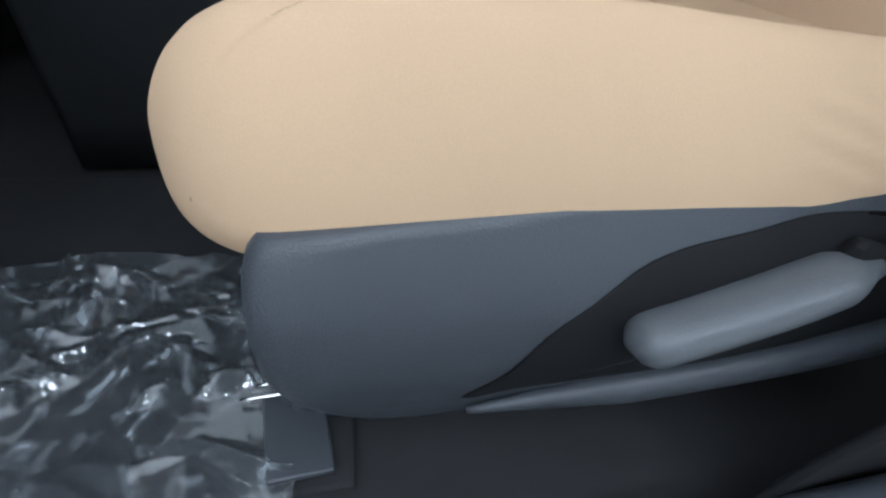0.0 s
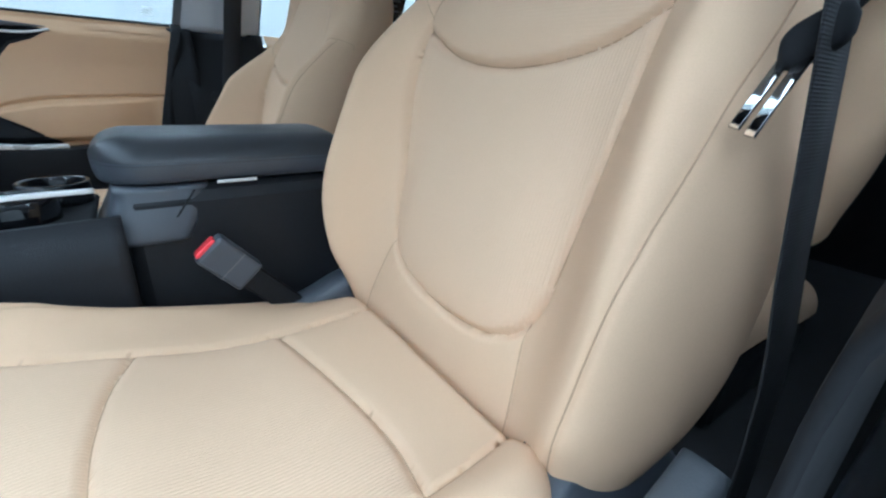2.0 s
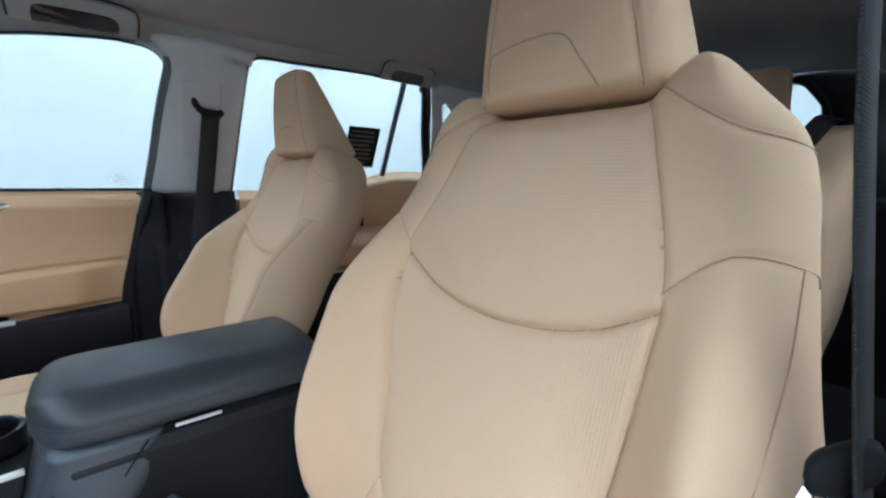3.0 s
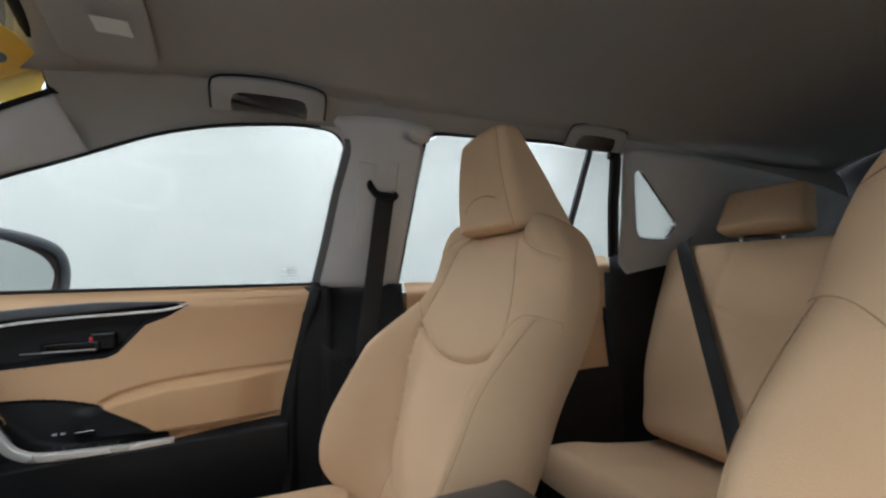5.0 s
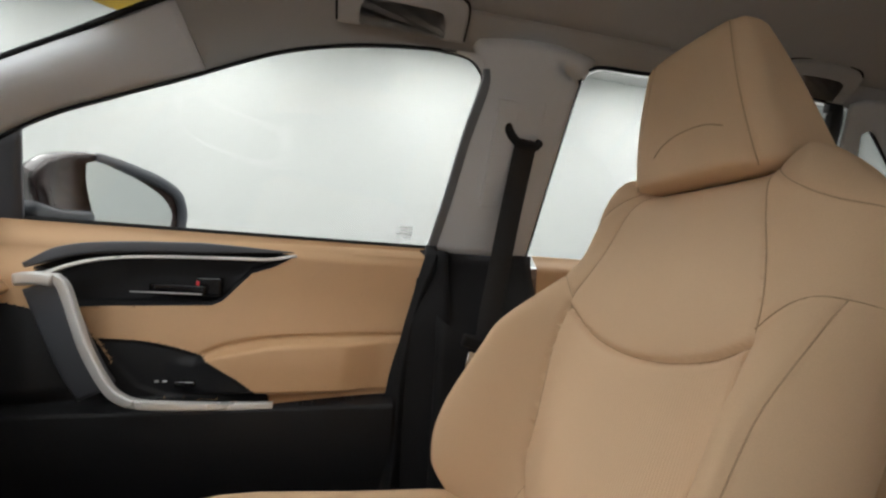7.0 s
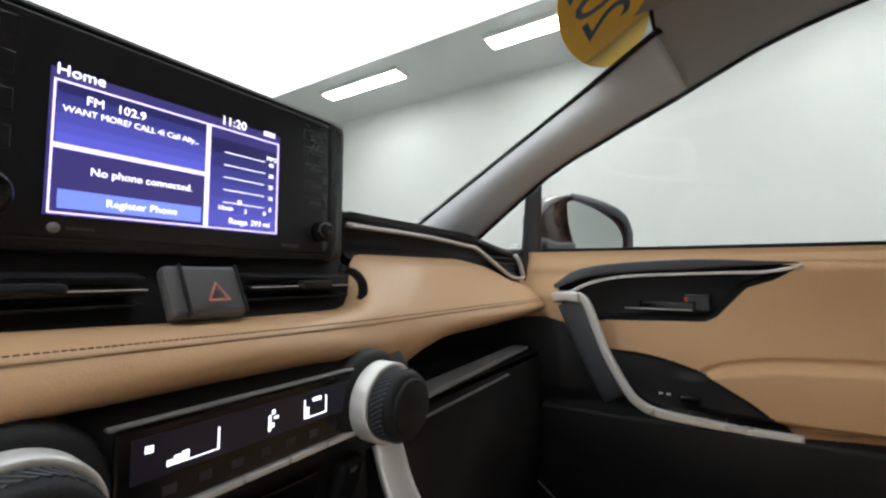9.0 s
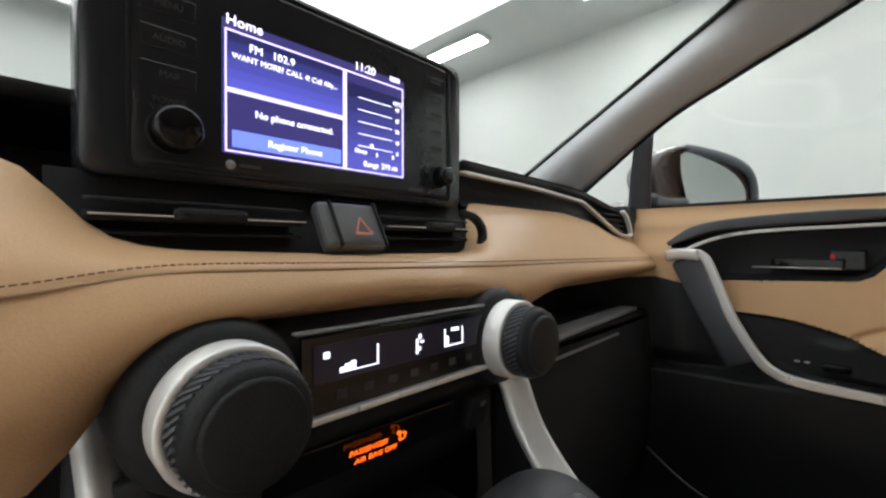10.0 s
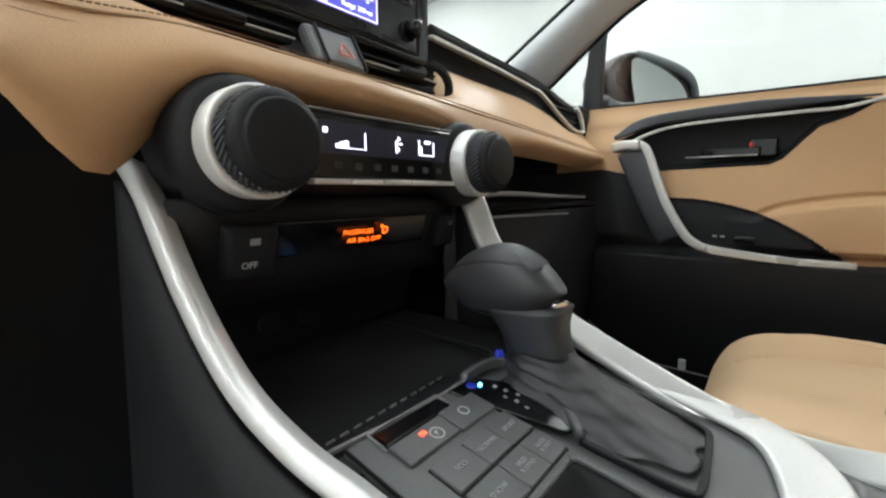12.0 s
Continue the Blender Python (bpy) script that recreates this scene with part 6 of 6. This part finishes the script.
for b in v:
    y = 0.13 + 0.345 * b
    e = min(1.0, (0.475 - y) / 0.075)
    w = 0.106 * (1 - (1 - max(e, 0)) ** 2.6) ** (1 / 2.2) if e < 1 else 0.106
    w = max(w, 0.006)
    x = w * u
    dd = np.minimum(w - abs(x), np.minimum(0.475 - y, y - 0.13))
    hgt = roll(dd, 0.045)
    crown = 0.012 * (1 - (x / 0.106) ** 2)
    rows_t.append(np.stack([x, np.full(60, y), 0.874 + (0.024 + 1.2 * crown) * hgt], 1))
    rows_b.append(np.stack([x, np.full(60, y), 0.878 - 0.028 * roll(dd, 0.012)], 1))
lid = part("lid_top", skin(np.array(rows_t)), leather, arm, "padded black vinyl top")
part("lid_base", skin(np.array(rows_b)), plastic, arm, "charcoal plastic lid base")
# cup holder bin between lever and armrest
part("cup_bin", box((0.17, 0.13, 0.01), pose(0.0, 0.545, 0.80), 0.004), rubber, console)
for x, y in ((-0.035, 0.555), (0.05, 0.525)):
    part("cup_ring", ring(0.036, 0.042, 0.03, pose(x, y, 0.835)), gloss, console, "glossy black cup holder ring")
wall = np.array([[(-0.136 - 0.010 * t, y, np.interp(y, [0.45, 0.60, 0.70, 0.79], [0.822, 0.818, 0.800, 0.786]) * (1 - t) + 0.40 * t) for y in np.linspace(0.45, 0.79, 24)] for t in np.linspace(0, 1, 8)])
thick(part("knee_wall", skin(wall), softblack, console, "black console side wall"), 0.012)
part("bin_trim", sweep(curve([(-0.112, 0.47, 0.852), (-0.116, 0.56, 0.850), (-0.118, 0.64, 0.835)], 24), rounded(0.0025, 0.003, 0.001)), silver, console, "satin silver bin edge")

# ---- belts and buckles ----
buckle = thing("seat_belt_buckle", (-0.165, 0.30, 0.70), "black seat belt buckle with a red release button", "seat belt")
bp = pose(-0.163, 0.345, 0.752, -42, 0, 0)
bk = part("buckle_body", box((0.024, 0.046, 0.072), bp, 0.005), plastic, buckle, "black buckle body")
part("release_button", box((0.018, 0.032, 0.008), bp @ pose(0, 0.002, 0.036), 0.003), red_plastic, bk, "bright red release button")
part("buckle_line", box((0.0245, 0.0465, 0.0012), bp @ pose(0, 0, -0.004), 0), dim_mark, bk)
part("buckle_stalk", box((0.014, 0.034, 0.14), bp @ pose(0, 0, -0.10), 0.004), rubber, buckle)


def strap(path, width, parent, name="webbing", up=(1, 0, 0)):
    return part(name, sweep(curve(path, 40), rounded(width / 2, 0.0009, 0.0006, 2), up=up), webbing, parent, "black belt webbing")


def front_belt(s):
    b = thing("seat_belt", (s * 0.72, 0.12, 0.5), "black seat belt hanging from the centre pillar", "seat belt", "front seat belts")
    strap([(s * 0.690, 0.106, 1.335), (s * 0.722, 0.118, 1.20), (s * 0.728, 0.138, 1.05), (s * 0.722, 0.155, 0.93), (s * 0.720, 0.155, 0.70), (s * 0.715, 0.155, 0.45)], 0.047, b)
    hook = curve([(s * 0.690, 0.150, 1.372), (s * 0.686, 0.145, 1.345), (s * 0.682, 0.125, 1.322), (s * 0.682, 0.095, 1.318), (s * 0.686, 0.080, 1.330)], 24)
    part("belt_guide", sweep(hook, ellipse(0.009, 0.008, 2, 14), up=(1, 0, 0)), rubber, b, "black belt guide hook")
    part("guide_cover", box((0.018, 0.062, 0.075), pose(s * 0.683, 0.108, 1.375, 0, s * -24, 0), 0.012, 4), greytrim, b, "grey height adjuster cover")
    part("adjuster_track", box((0.008, 0.046, 0.22), pose(s * 0.712, 0.155, 1.30, 0, s * -24, 0), 0.003), greytrim, b)
    part("tongue_plate", box((0.004, 0.014, 0.030), pose(s * 0.700, 0.195, 0.888, 12, 0, 0), 0.002), chrome, b, "bright steel tongue")
    part("tongue_grip", box((0.014, 0.055, 0.026), pose(s * 0.708, 0.185, 0.920, 12, 0, 0), 0.006), rubber, b, "black tongue grip")
    return b


front_belt(1)
b = thing("seat_belt", (-0.69, 0.05, 0.5), "black seat belt with a steel tongue beside the driver's seat", "seat belt", "front seat belts")
strap([(-0.636, 0.140, 1.36), (-0.650, 0.138, 1.20), (-0.661, 0.130, 1.10), (-0.673, 0.122, 1.00), (-0.685, 0.114, 0.90), (-0.698, 0.105, 0.78), (-0.71, 0.10, 0.45)], 0.044, b, up=(1, -0.02, 0))
loops = []
for t in np.linspace(0, 1, 16):
    cap = math.sqrt(max(0.0, 1 - (2 * t - 1) ** 4))
    lp = ellipse(0.008 * max(cap, 0.1), 0.0115 * max(cap, 0.1), 3.0, 28)
    loops.append(np.array([-0.677 + 0.026 * t, 0.122 + 0.010 * t, 1.030 - 0.020 * t]) + lp[:, :1] * np.array([0, 1, 0]) + lp[:, 1:] * np.array([0.25, 0, 0.97]))
part("tongue_grip", loft(loops), rubber, b, "black tongue grip")
for k in (0.0, 0.0085):
    prong = np.array([(-0.664 + k, 0.132, 1.010 + 0.2 * k), (-0.659 + k, 0.140, 0.990 + 0.2 * k), (-0.655 + k, 0.150, 0.970 + 0.4 * k)])
    part("tongue_plate", sweep(prong, rounded(0.0030, 0.0016, 0.0008), up=(0, 1, 0)), chrome, b, "bright steel tongue")


# ---- grab handles, visor ----
def grab(y0, y1, z, s):
    g = thing("grab_handle", (s * 0.63, (y0 + y1) / 2, z), "grey moulded grab handle over the window", "grab handle", "grab handles")
    ym, L = (y0 + y1) / 2, (y1 - y0)
    x = lambda zz: s * (side_x(ym, zz) - 0.030)
    hi, lo, wl = 0.042, -0.030, 0.042
    up_m = Matrix(((0, -s, 0), (-s * 0.70, 0, 0.714), (-s * 0.714, 0, -0.70))).transposed().to_4x4()
    up_m.translation = (s * 0.607, ym, z - 0.022)
    h = L / 2
    outer = curve([(-h, lo), (-h, 0.018), (-h + 0.010, 0.034), (-h + 0.045, hi), (0, hi + 0.004), (h - 0.045, hi), (h - 0.010, 0.034), (h, 0.018), (h, lo)], 50).tolist()
    inner = curve([(h - wl, lo), (h - wl, -0.004), (h - wl - 0.010, 0.008), (0, 0.010), (-h + wl + 0.010, 0.008), (-h + wl, -0.004), (-h + wl, lo)], 40).tolist()
    part("handle_bar", plate(outer + inner, 0.014, up_m @ pose(0, 0, 0.014), 0.006), handlegrey, g, "grey moulded handle bar", smooth=True)
    edge = np.array([tuple(up_m @ Vector((a * 1.015, b + 0.003, 0.006))) for a, b in outer])
    part("handle_gap", sweep(edge, ellipse(0.0022, 0.002, 2, 8), up=(1, 0, 0)), rubber, g, "dark gap round the handle")
    return g


for s in (1, -1):
    grab(0.268, 0.487, 1.520, s)
    grab(-0.612, -0.404, 1.535, s)
visor = thing("sun_visor", (0.42, 0.63, 1.57), "grey padded sun visor folded against the roof", "sun visor")
loops = []
for t in np.linspace(0, 1, 14):
    cap = math.sqrt(max(0, 1 - (2 * t - 1) ** 10))
    lp = ellipse(0.072, 0.012, 4, 30) * np.array([0.7 + 0.3 * cap, max(cap, 0.1)])
    x = 0.20 + 0.38 * t
    z = 1.612 - 0.13 * (x / 0.66) ** 4 - 0.03 * smooth(0.55, 0.78, 0.63) - 0.020
    loops.append(np.stack([np.full(30, x), 0.635 + lp[:, 0], z + lp[:, 1]], 1))
part("visor_pad", loft(loops), felt, visor, "grey padded visor")
part("visor_label", box((0.085, 0.05, 0.001), pose(0.50, 0.615, 1.530, 0, 8, 0), 0), white_wall, visor, "white printed label")

# ---- outside mirror ----
mir = thing("wing_mirror", (0.9, 1.0, 1.12), "dark maroon door mirror with a black rim, outside the window", "car mirror")
n_m = Vector((-0.48, -0.86, -0.02)).normalized()
side = Vector((0, 0, 1)).cross(n_m).normalized()
upv = n_m.cross(side)
mm = Matrix((side, upv, n_m)).transposed().to_4x4()
mm.translation = (1.005, 0.940, 1.168)
mm = mm @ Matrix.Scale(1.13, 4)
shape = curve([(-0.158, -0.070), (-0.156, -0.028), (-0.171, 0.020), (-0.158, 0.050), (-0.135, 0.067), (-0.098, 0.079), (-0.05, 0.078), (0.02, 0.068), (0.066, 0.056), (0.096, 0.040), (0.113, 0.012), (0.119, -0.020), (0.114, -0.068), (0.09, -0.098), (-0.10, -0.098), (-0.145, -0.092), (-0.158, -0.070)], 100)[:-1]
pane_shape = curve([(-0.104, 0.058), (-0.101, 0.024), (-0.088, -0.022), (-0.071, -0.062), (-0.05, -0.086), (0.04, -0.088), (0.066, -0.060), (0.076, -0.024), (0.070, 0.0), (0.045, 0.025), (0.0, 0.045), (-0.040, 0.056), (-0.085, 0.065), (-0.104, 0.058)], 80)[:-1]
loops = []
for z, sc in ((0.006, 0.90), (0.012, 0.95), (0.008, 0.99), (0.0, 1.01), (-0.03, 1.02), (-0.07, 0.94), (-0.10, 0.72), (-0.115, 0.35)):
    loops.append([mm @ Vector((p[0] * sc, p[1] * sc, z)) for p in shape])
part("mirror_housing", loft(np.array([[tuple(v) for v in lp] for lp in loops])), paint, mir, "dark maroon mirror housing")
rim_line = np.array([tuple(mm @ Vector((p[0] * 0.90, p[1] * 0.88, 0.011))) for p in shape if p[0] > -0.10 and p[1] > -0.075])
part("mirror_rim", sweep(rim_line, ellipse(0.014, 0.007, 2, 10), up=tuple(n_m)), plastic, mir, "black mirror rim")
part("mirror_pane", plate([(p[0], p[1]) for p in pane_shape], 0.003, mm @ pose(0, 0, 0.0165), 0), mirror_glass, mir, "mirror glass")
part("mirror_foot", sweep(curve([(0.80, 1.03, 1.125), (0.86, 1.02, 1.118), (0.92, 0.99, 1.12)], 12), rounded(0.03, 0.016, 0.010)), plastic, mir, "black mirror foot")

# ---- rear bench ----
def rear_seat(s, x0, x1, dz=0.0, shift=0.0):
    """One half of the rear bench, between two distances from the car's middle."""
    cx, w = s * (x0 + x1) / 2, (x1 - x0) / 2
    seat = thing("rear_seat", (cx, -0.75, 0.42), "tan fabric rear seat half with headrest and black belt", "car seat", "rear seats")
    rec = radians(20)
    axr, anr = np.array([0, -math.sin(rec), math.cos(rec)]), np.array([0, math.cos(rec), math.sin(rec)])
    base = np.array([cx, -0.815, 0.66 + dz])
    half = keyed([(-0.08, w * 0.90), (0, w * 0.93), (0.15, w), (0.35, w), (0.50, w * 0.98), (0.58, w * 0.95)])
    Q, S, d = pillow(half, -0.08, 0.575, 100, 100, 0.05)
    l1 = curve([(0.10, 0.0), (0.11, 0.2), (0.12, 0.40), (0.10, 0.50), (0.08, 0.58)], 20)
    l2 = l1 * np.array([-1, 1]) + np.array([-0.04, 0])
    l3 = curve([(-0.16, 0.345), (-0.06, 0.318), (0.03, 0.318), (0.12, 0.345)], 20)
    N = (0.065 + 0.03 * np.exp(-(((Q - w * 0.72) / 0.06) ** 2)) * smooth(0.0, 0.15, S) * smooth(0.5, 0.3, S)) * roll(d, 0.05) + grooves(Q, S, [l1, l2, l3], 0.005, 0.004) * smooth(0, 0.02, d)
    P = base + np.stack([s * Q, 0 * Q, 0 * Q], -1) + S[..., None] * axr + N[..., None] * anr
    back = part("backrest", split(P, np.zeros((99, 99), int))[0], fabric, seat, "tan fabric rear backrest")
    P = base + np.stack([s * Q, 0 * Q, 0 * Q], -1) + S[..., None] * axr - (0.06 * roll(d, 0.03))[..., None] * anr
    part("backrest_shell", split(P, np.zeros((99, 99), int))[0], carpet, back, "black carpeted seat back")
    half = keyed([(-0.90, w), (-0.6, w), (-0.36, w * 0.98)])
    Q, S, d = pillow(half, -0.90, -0.34, 70, 70, 0.06)
    N = (0.07 + 0.02 * smooth(-0.6, -0.38, S)) * roll(d, 0.06) + grooves(Q, S, [np.array([(-0.14, -0.9), (-0.14, -0.34)]), np.array([(0.12, -0.9), (0.12, -0.34)])], 0.004, 0.004)
    P = np.stack([cx + s * Q, S, 0.535 + 0.3 * dz + N - 0.045 * smooth(-0.45, -0.85, S)], -1)
    cu = part("cushion", split(P, np.zeros((69, 69), int))[0], fabric, seat, "tan fabric rear cushion")
    part("cushion_base", box((2 * w - 0.02, 0.50, 0.15), pose(cx, -0.62, 0.455), 0.02), softblack, seat)
    hx = s * (0.455 - shift)
    hb = np.array([hx, 0, 0]) + (base + 0.585 * axr + 0.01 * anr) * np.array([0, 1, 1])
    loops = []
    for t in np.linspace(0, 1, 16):
        cap = math.sqrt(max(0, 1 - max(0, (t - 0.85) / 0.15) ** 2)) * math.sqrt(max(0, 1 - max(0, (0.1 - t) / 0.1) ** 2))
        lp = ellipse((0.128 - 0.016 * t) * (0.85 + 0.15 * cap), (0.052 - 0.018 * t) * (0.4 + 0.6 * cap), 4.5, 48)
        loops.append(hb + (0.018 + 0.150 * t) * axr + lp[:, :1] * np.array([1, 0, 0]) + lp[:, 1:] * anr)
    part("headrest", loft(loops), fabric, seat, "tan fabric rear headrest")
    for q in (-0.06, 0.06):
        p = hb + np.array([q, 0, 0])
        part("headrest_post", sweep(np.array([p - 0.03 * axr, p + 0.03 * axr]), ellipse(0.006, 0.006, 2, 12), up=(1, 0, 0)), chrome, seat)
    sp = [base * np.array([0, 1, 1]) + np.array([s * (0.675 - shift), 0, 0]) + 0.585 * axr + 0.045 * anr, base * np.array([0, 1, 1]) + np.array([s * (0.655 - shift), 0, 0]) + 0.54 * axr + 0.078 * anr, base * np.array([0, 1, 1]) + np.array([s * (0.54 - shift), 0, 0]) + 0.29 * axr + 0.082 * anr, base * np.array([0, 1, 1]) + np.array([s * (0.43 - shift), 0, 0]) + 0.06 * axr + 0.088 * anr, base * np.array([0, 1, 1]) + np.array([s * (0.375 - shift), 0, 0]) - 0.06 * axr + 0.095 * anr]
    strap(sp, 0.047, seat, up=(0, 0.94, 0.34))
    return seat


rear_seat(1, 0.06, 0.755)
rear_seat(-1, -0.05, 0.560, 0.085, 0.20)
for s in (1, -1):
    P = np.array([[(s * (0.785 - 0.05 * u), -0.72 - 0.26 * u, z - 0.05 * u) for u in np.linspace(0, 1, 8)] for z in np.linspace(0.45, 1.19, 10)])
    thick(part("wheel_arch_trim", skin(P), softblack, shell, "black trim beside the rear seat"), 0.006)
shelf = part("cargo_cover", box((1.36, 0.66, 0.02), pose(0, -1.42, 1.10), 0.006), softblack)
tagged(shelf, "black cargo cover behind the rear seats", "cargo cover")

# ---- stickers ----
sticker = thing("window_sticker", (0.56, 0.81, 1.47), "yellow oval sticker with grey figures on the windscreen", "sticker")
sm = Matrix(((-1, 0, 0), (0, -0.87, 0.48), (0, 0.48, 0.87))).transposed().to_4x4()
sm.translation = (0.545, 0.808, 1.476)
part("sticker_sheet", plate(ellipse(0.160, 0.074, 2.0, 48).tolist(), 0.0006, sm, 0), yellow, sticker, "yellow oval sheet")
words("sticker_print", "202", 0.115, sm @ pose(0.055, -0.040, -0.0012), navy_print, sticker, "CENTER", 0.0003)
part("sticker_bar", box((0.050, 0.012, 0.0006), sm @ pose(0.105, -0.005, -0.0012), 0), navy_print, sticker)

notice = thing("window_notice", (0.73, -0.40, 1.26), "black printed notice with grey lines on the rear side window", "sticker")
nm = Matrix(((0, -1, 0), (-0.42, 0, 0.907), (-0.907, 0, -0.42))).transposed().to_4x4()
nm.translation = (side_x(-0.40, 1.26) + 0.004, -0.402, 1.262)
part("notice_sheet", box((0.128, 0.155, 0.0008), nm, 0), softblack, notice, "black notice sheet")
for k, w in enumerate((0.09, 0.10, 0.10, 0.07, 0.10, 0.08, 0.10, 0.06)):
    part("notice_line", box((w, 0.006, 0.0006), nm @ pose(-0.005, 0.060 - 0.017 * k, 0.0010), 0), dim_mark, notice)

# ---- protective film over the driver's footwell ----
film_mat = bpy.data.materials.new("clear_film")
film_mat.use_nodes = True
nt = film_mat.node_tree
nt.nodes.remove(nt.nodes["Principled BSDF"])
clear, shine, milk, mix, mix2, face = (nt.nodes.new("ShaderNode" + k) for k in ("BsdfTransparent", "BsdfGlossy", "BsdfDiffuse", "MixShader", "MixShader", "LayerWeight"))
clear.inputs[0].default_value = (0.93, 0.95, 0.97, 1)
shine.inputs["Roughness"].default_value = 0.05
milk.inputs[0].default_value = (0.6, 0.65, 0.7, 1)
mix.inputs[0].default_value = 0.08
crease, tone, where = nt.nodes.new("ShaderNodeTexNoise"), nt.nodes.new("ShaderNodeMapRange"), nt.nodes.new("ShaderNodeTexCoord")
crease.inputs["Scale"].default_value, crease.inputs["Detail"].default_value, crease.inputs["Distortion"].default_value = 16.0, 7.0, 3.0
tone.inputs["From Min"].default_value, tone.inputs["From Max"].default_value = 0.53, 0.72
tone.inputs["To Min"].default_value, tone.inputs["To Max"].default_value = 0.07, 0.5
nt.links.new(where.outputs["Object"], crease.inputs["Vector"])
nt.links.new(crease.outputs["Fac"], tone.inputs["Value"])
nt.links.new(tone.outputs[0], mix.inputs[0])
face.inputs["Blend"].default_value = 0.46
nt.links.new(clear.outputs[0], mix.inputs[1])
nt.links.new(milk.outputs[0], mix.inputs[2])
nt.links.new(face.outputs["Fresnel"], mix2.inputs[0])
nt.links.new(mix.outputs[0], mix2.inputs[1])
nt.links.new(shine.outputs[0], mix2.inputs[2])
nt.links.new(mix2.outputs[0], nt.nodes["Material Output"].inputs[0])
fold_rng = random.Random(41)
# straight sharp folds: centre, direction, half length, half width, height
FOLDS = [(fold_rng.uniform(-0.69, -0.40), fold_rng.uniform(0.66, 1.0), radians(fold_rng.gauss(62, 28)), fold_rng.uniform(0.03, 0.11), fold_rng.uniform(0.006, 0.022), fold_rng.uniform(0.005, 0.017)) for _ in range(44)]


def folded(x, y):
    """The height that the sharp folds add at a place."""
    best = 0.0
    for fx, fy, fa, fl, fw, fh in FOLDS:
        u = (x - fx) * math.cos(fa) + (y - fy) * math.sin(fa)
        v = (y - fy) * math.cos(fa) - (x - fx) * math.sin(fa)
        if abs(u) < fl:
            best = max(best, fh * (1 - abs(v) / (fw * (1 - 0.6 * abs(u) / fl))) * min(1.0, 2 - 2 * abs(u) / fl))
    return best


rows = []
for y in np.linspace(0.655, 1.0, 210):
    row = []
    for x in np.linspace(-0.69, -0.40, 190):
        wx = x + 0.05 * noise.noise(Vector((x * 9, y * 9, 1.7)))
        wy = y + 0.05 * noise.noise(Vector((x * 9, y * 9, 8.3)))
        h = 0.0
        for f, a, p in ((5.0, 0.018, 0.5), (12, 0.005, 0.5), (30, 0.0014, 0.5)):
            n1 = abs(noise.noise(Vector((wx * f * 0.55 + wy * f * 0.75, wy * f * 0.5 - wx * f * 0.35, f))))
            h += a * (1 - min(1.0, 2.0 * n1)) ** (2.0 * p)
        h += folded(x, y) + 0.0003 * noise.noise(Vector((x * 120, y * 120, 5)))
        edge = 0.012 * noise.noise(Vector((x * 20, y * 20, 3)))
        row.append((x + edge, y + 0.6 * edge, 0.396 + max(0.0, h) + 0.10 * smooth(0.98, 1.12, y)))
    rows.append(row)
film = part("floor_film", skin(np.array(rows)), film_mat, smooth=False)
film.visible_shadow = False
tagged(film, "crumpled clear plastic film over the driver's footwell mat", "plastic film")
mat_ob = part("floor_mat", box((0.46, 0.50, 0.012), pose(-0.44, 0.86, 0.387), 0.005), carpet)
tagged(mat_ob, "black carpet floor mat under clear film", "floor mat")
br = thing("rail_bracket", (-0.62, 0.62, 0.40), "grey steel seat rail bracket on the floor", "bracket")
part("bracket_plate", box((0.075, 0.05, 0.006), pose(-0.625, 0.655, 0.405, 12, 0, 8), 0.002), plastic, br)
for k in range(3):
    part("bracket_wire", sweep(curve([(-0.60 + 0.012 * k, 0.700 - 0.012 * k, 0.42), (-0.60 + 0.012 * k, 0.64, 0.425)], 8), ellipse(0.002, 0.002, 2, 8)), chrome, br, "bright steel wire")
clip = thing("sill_clip", (0.735, 0.80, 0.56), "small pale plastic clip on the door sill trim", "clip")
part("clip_body", box((0.012, 0.014, 0.022), pose(0.725, 0.80, 0.560, 0, 0, 10), 0.003), grey_mark, clip)
part("clip_cable", sweep(curve([(0.72, 1.05, 0.66), (0.722, 0.95, 0.585), (0.722, 0.88, 0.553), (0.722, 0.78, 0.548), (0.724, 0.66, 0.545), (0.73, 0.5, 0.54)], 30), ellipse(0.0022, 0.0022, 2, 8)), dim_mark, clip, "thin grey edge line")
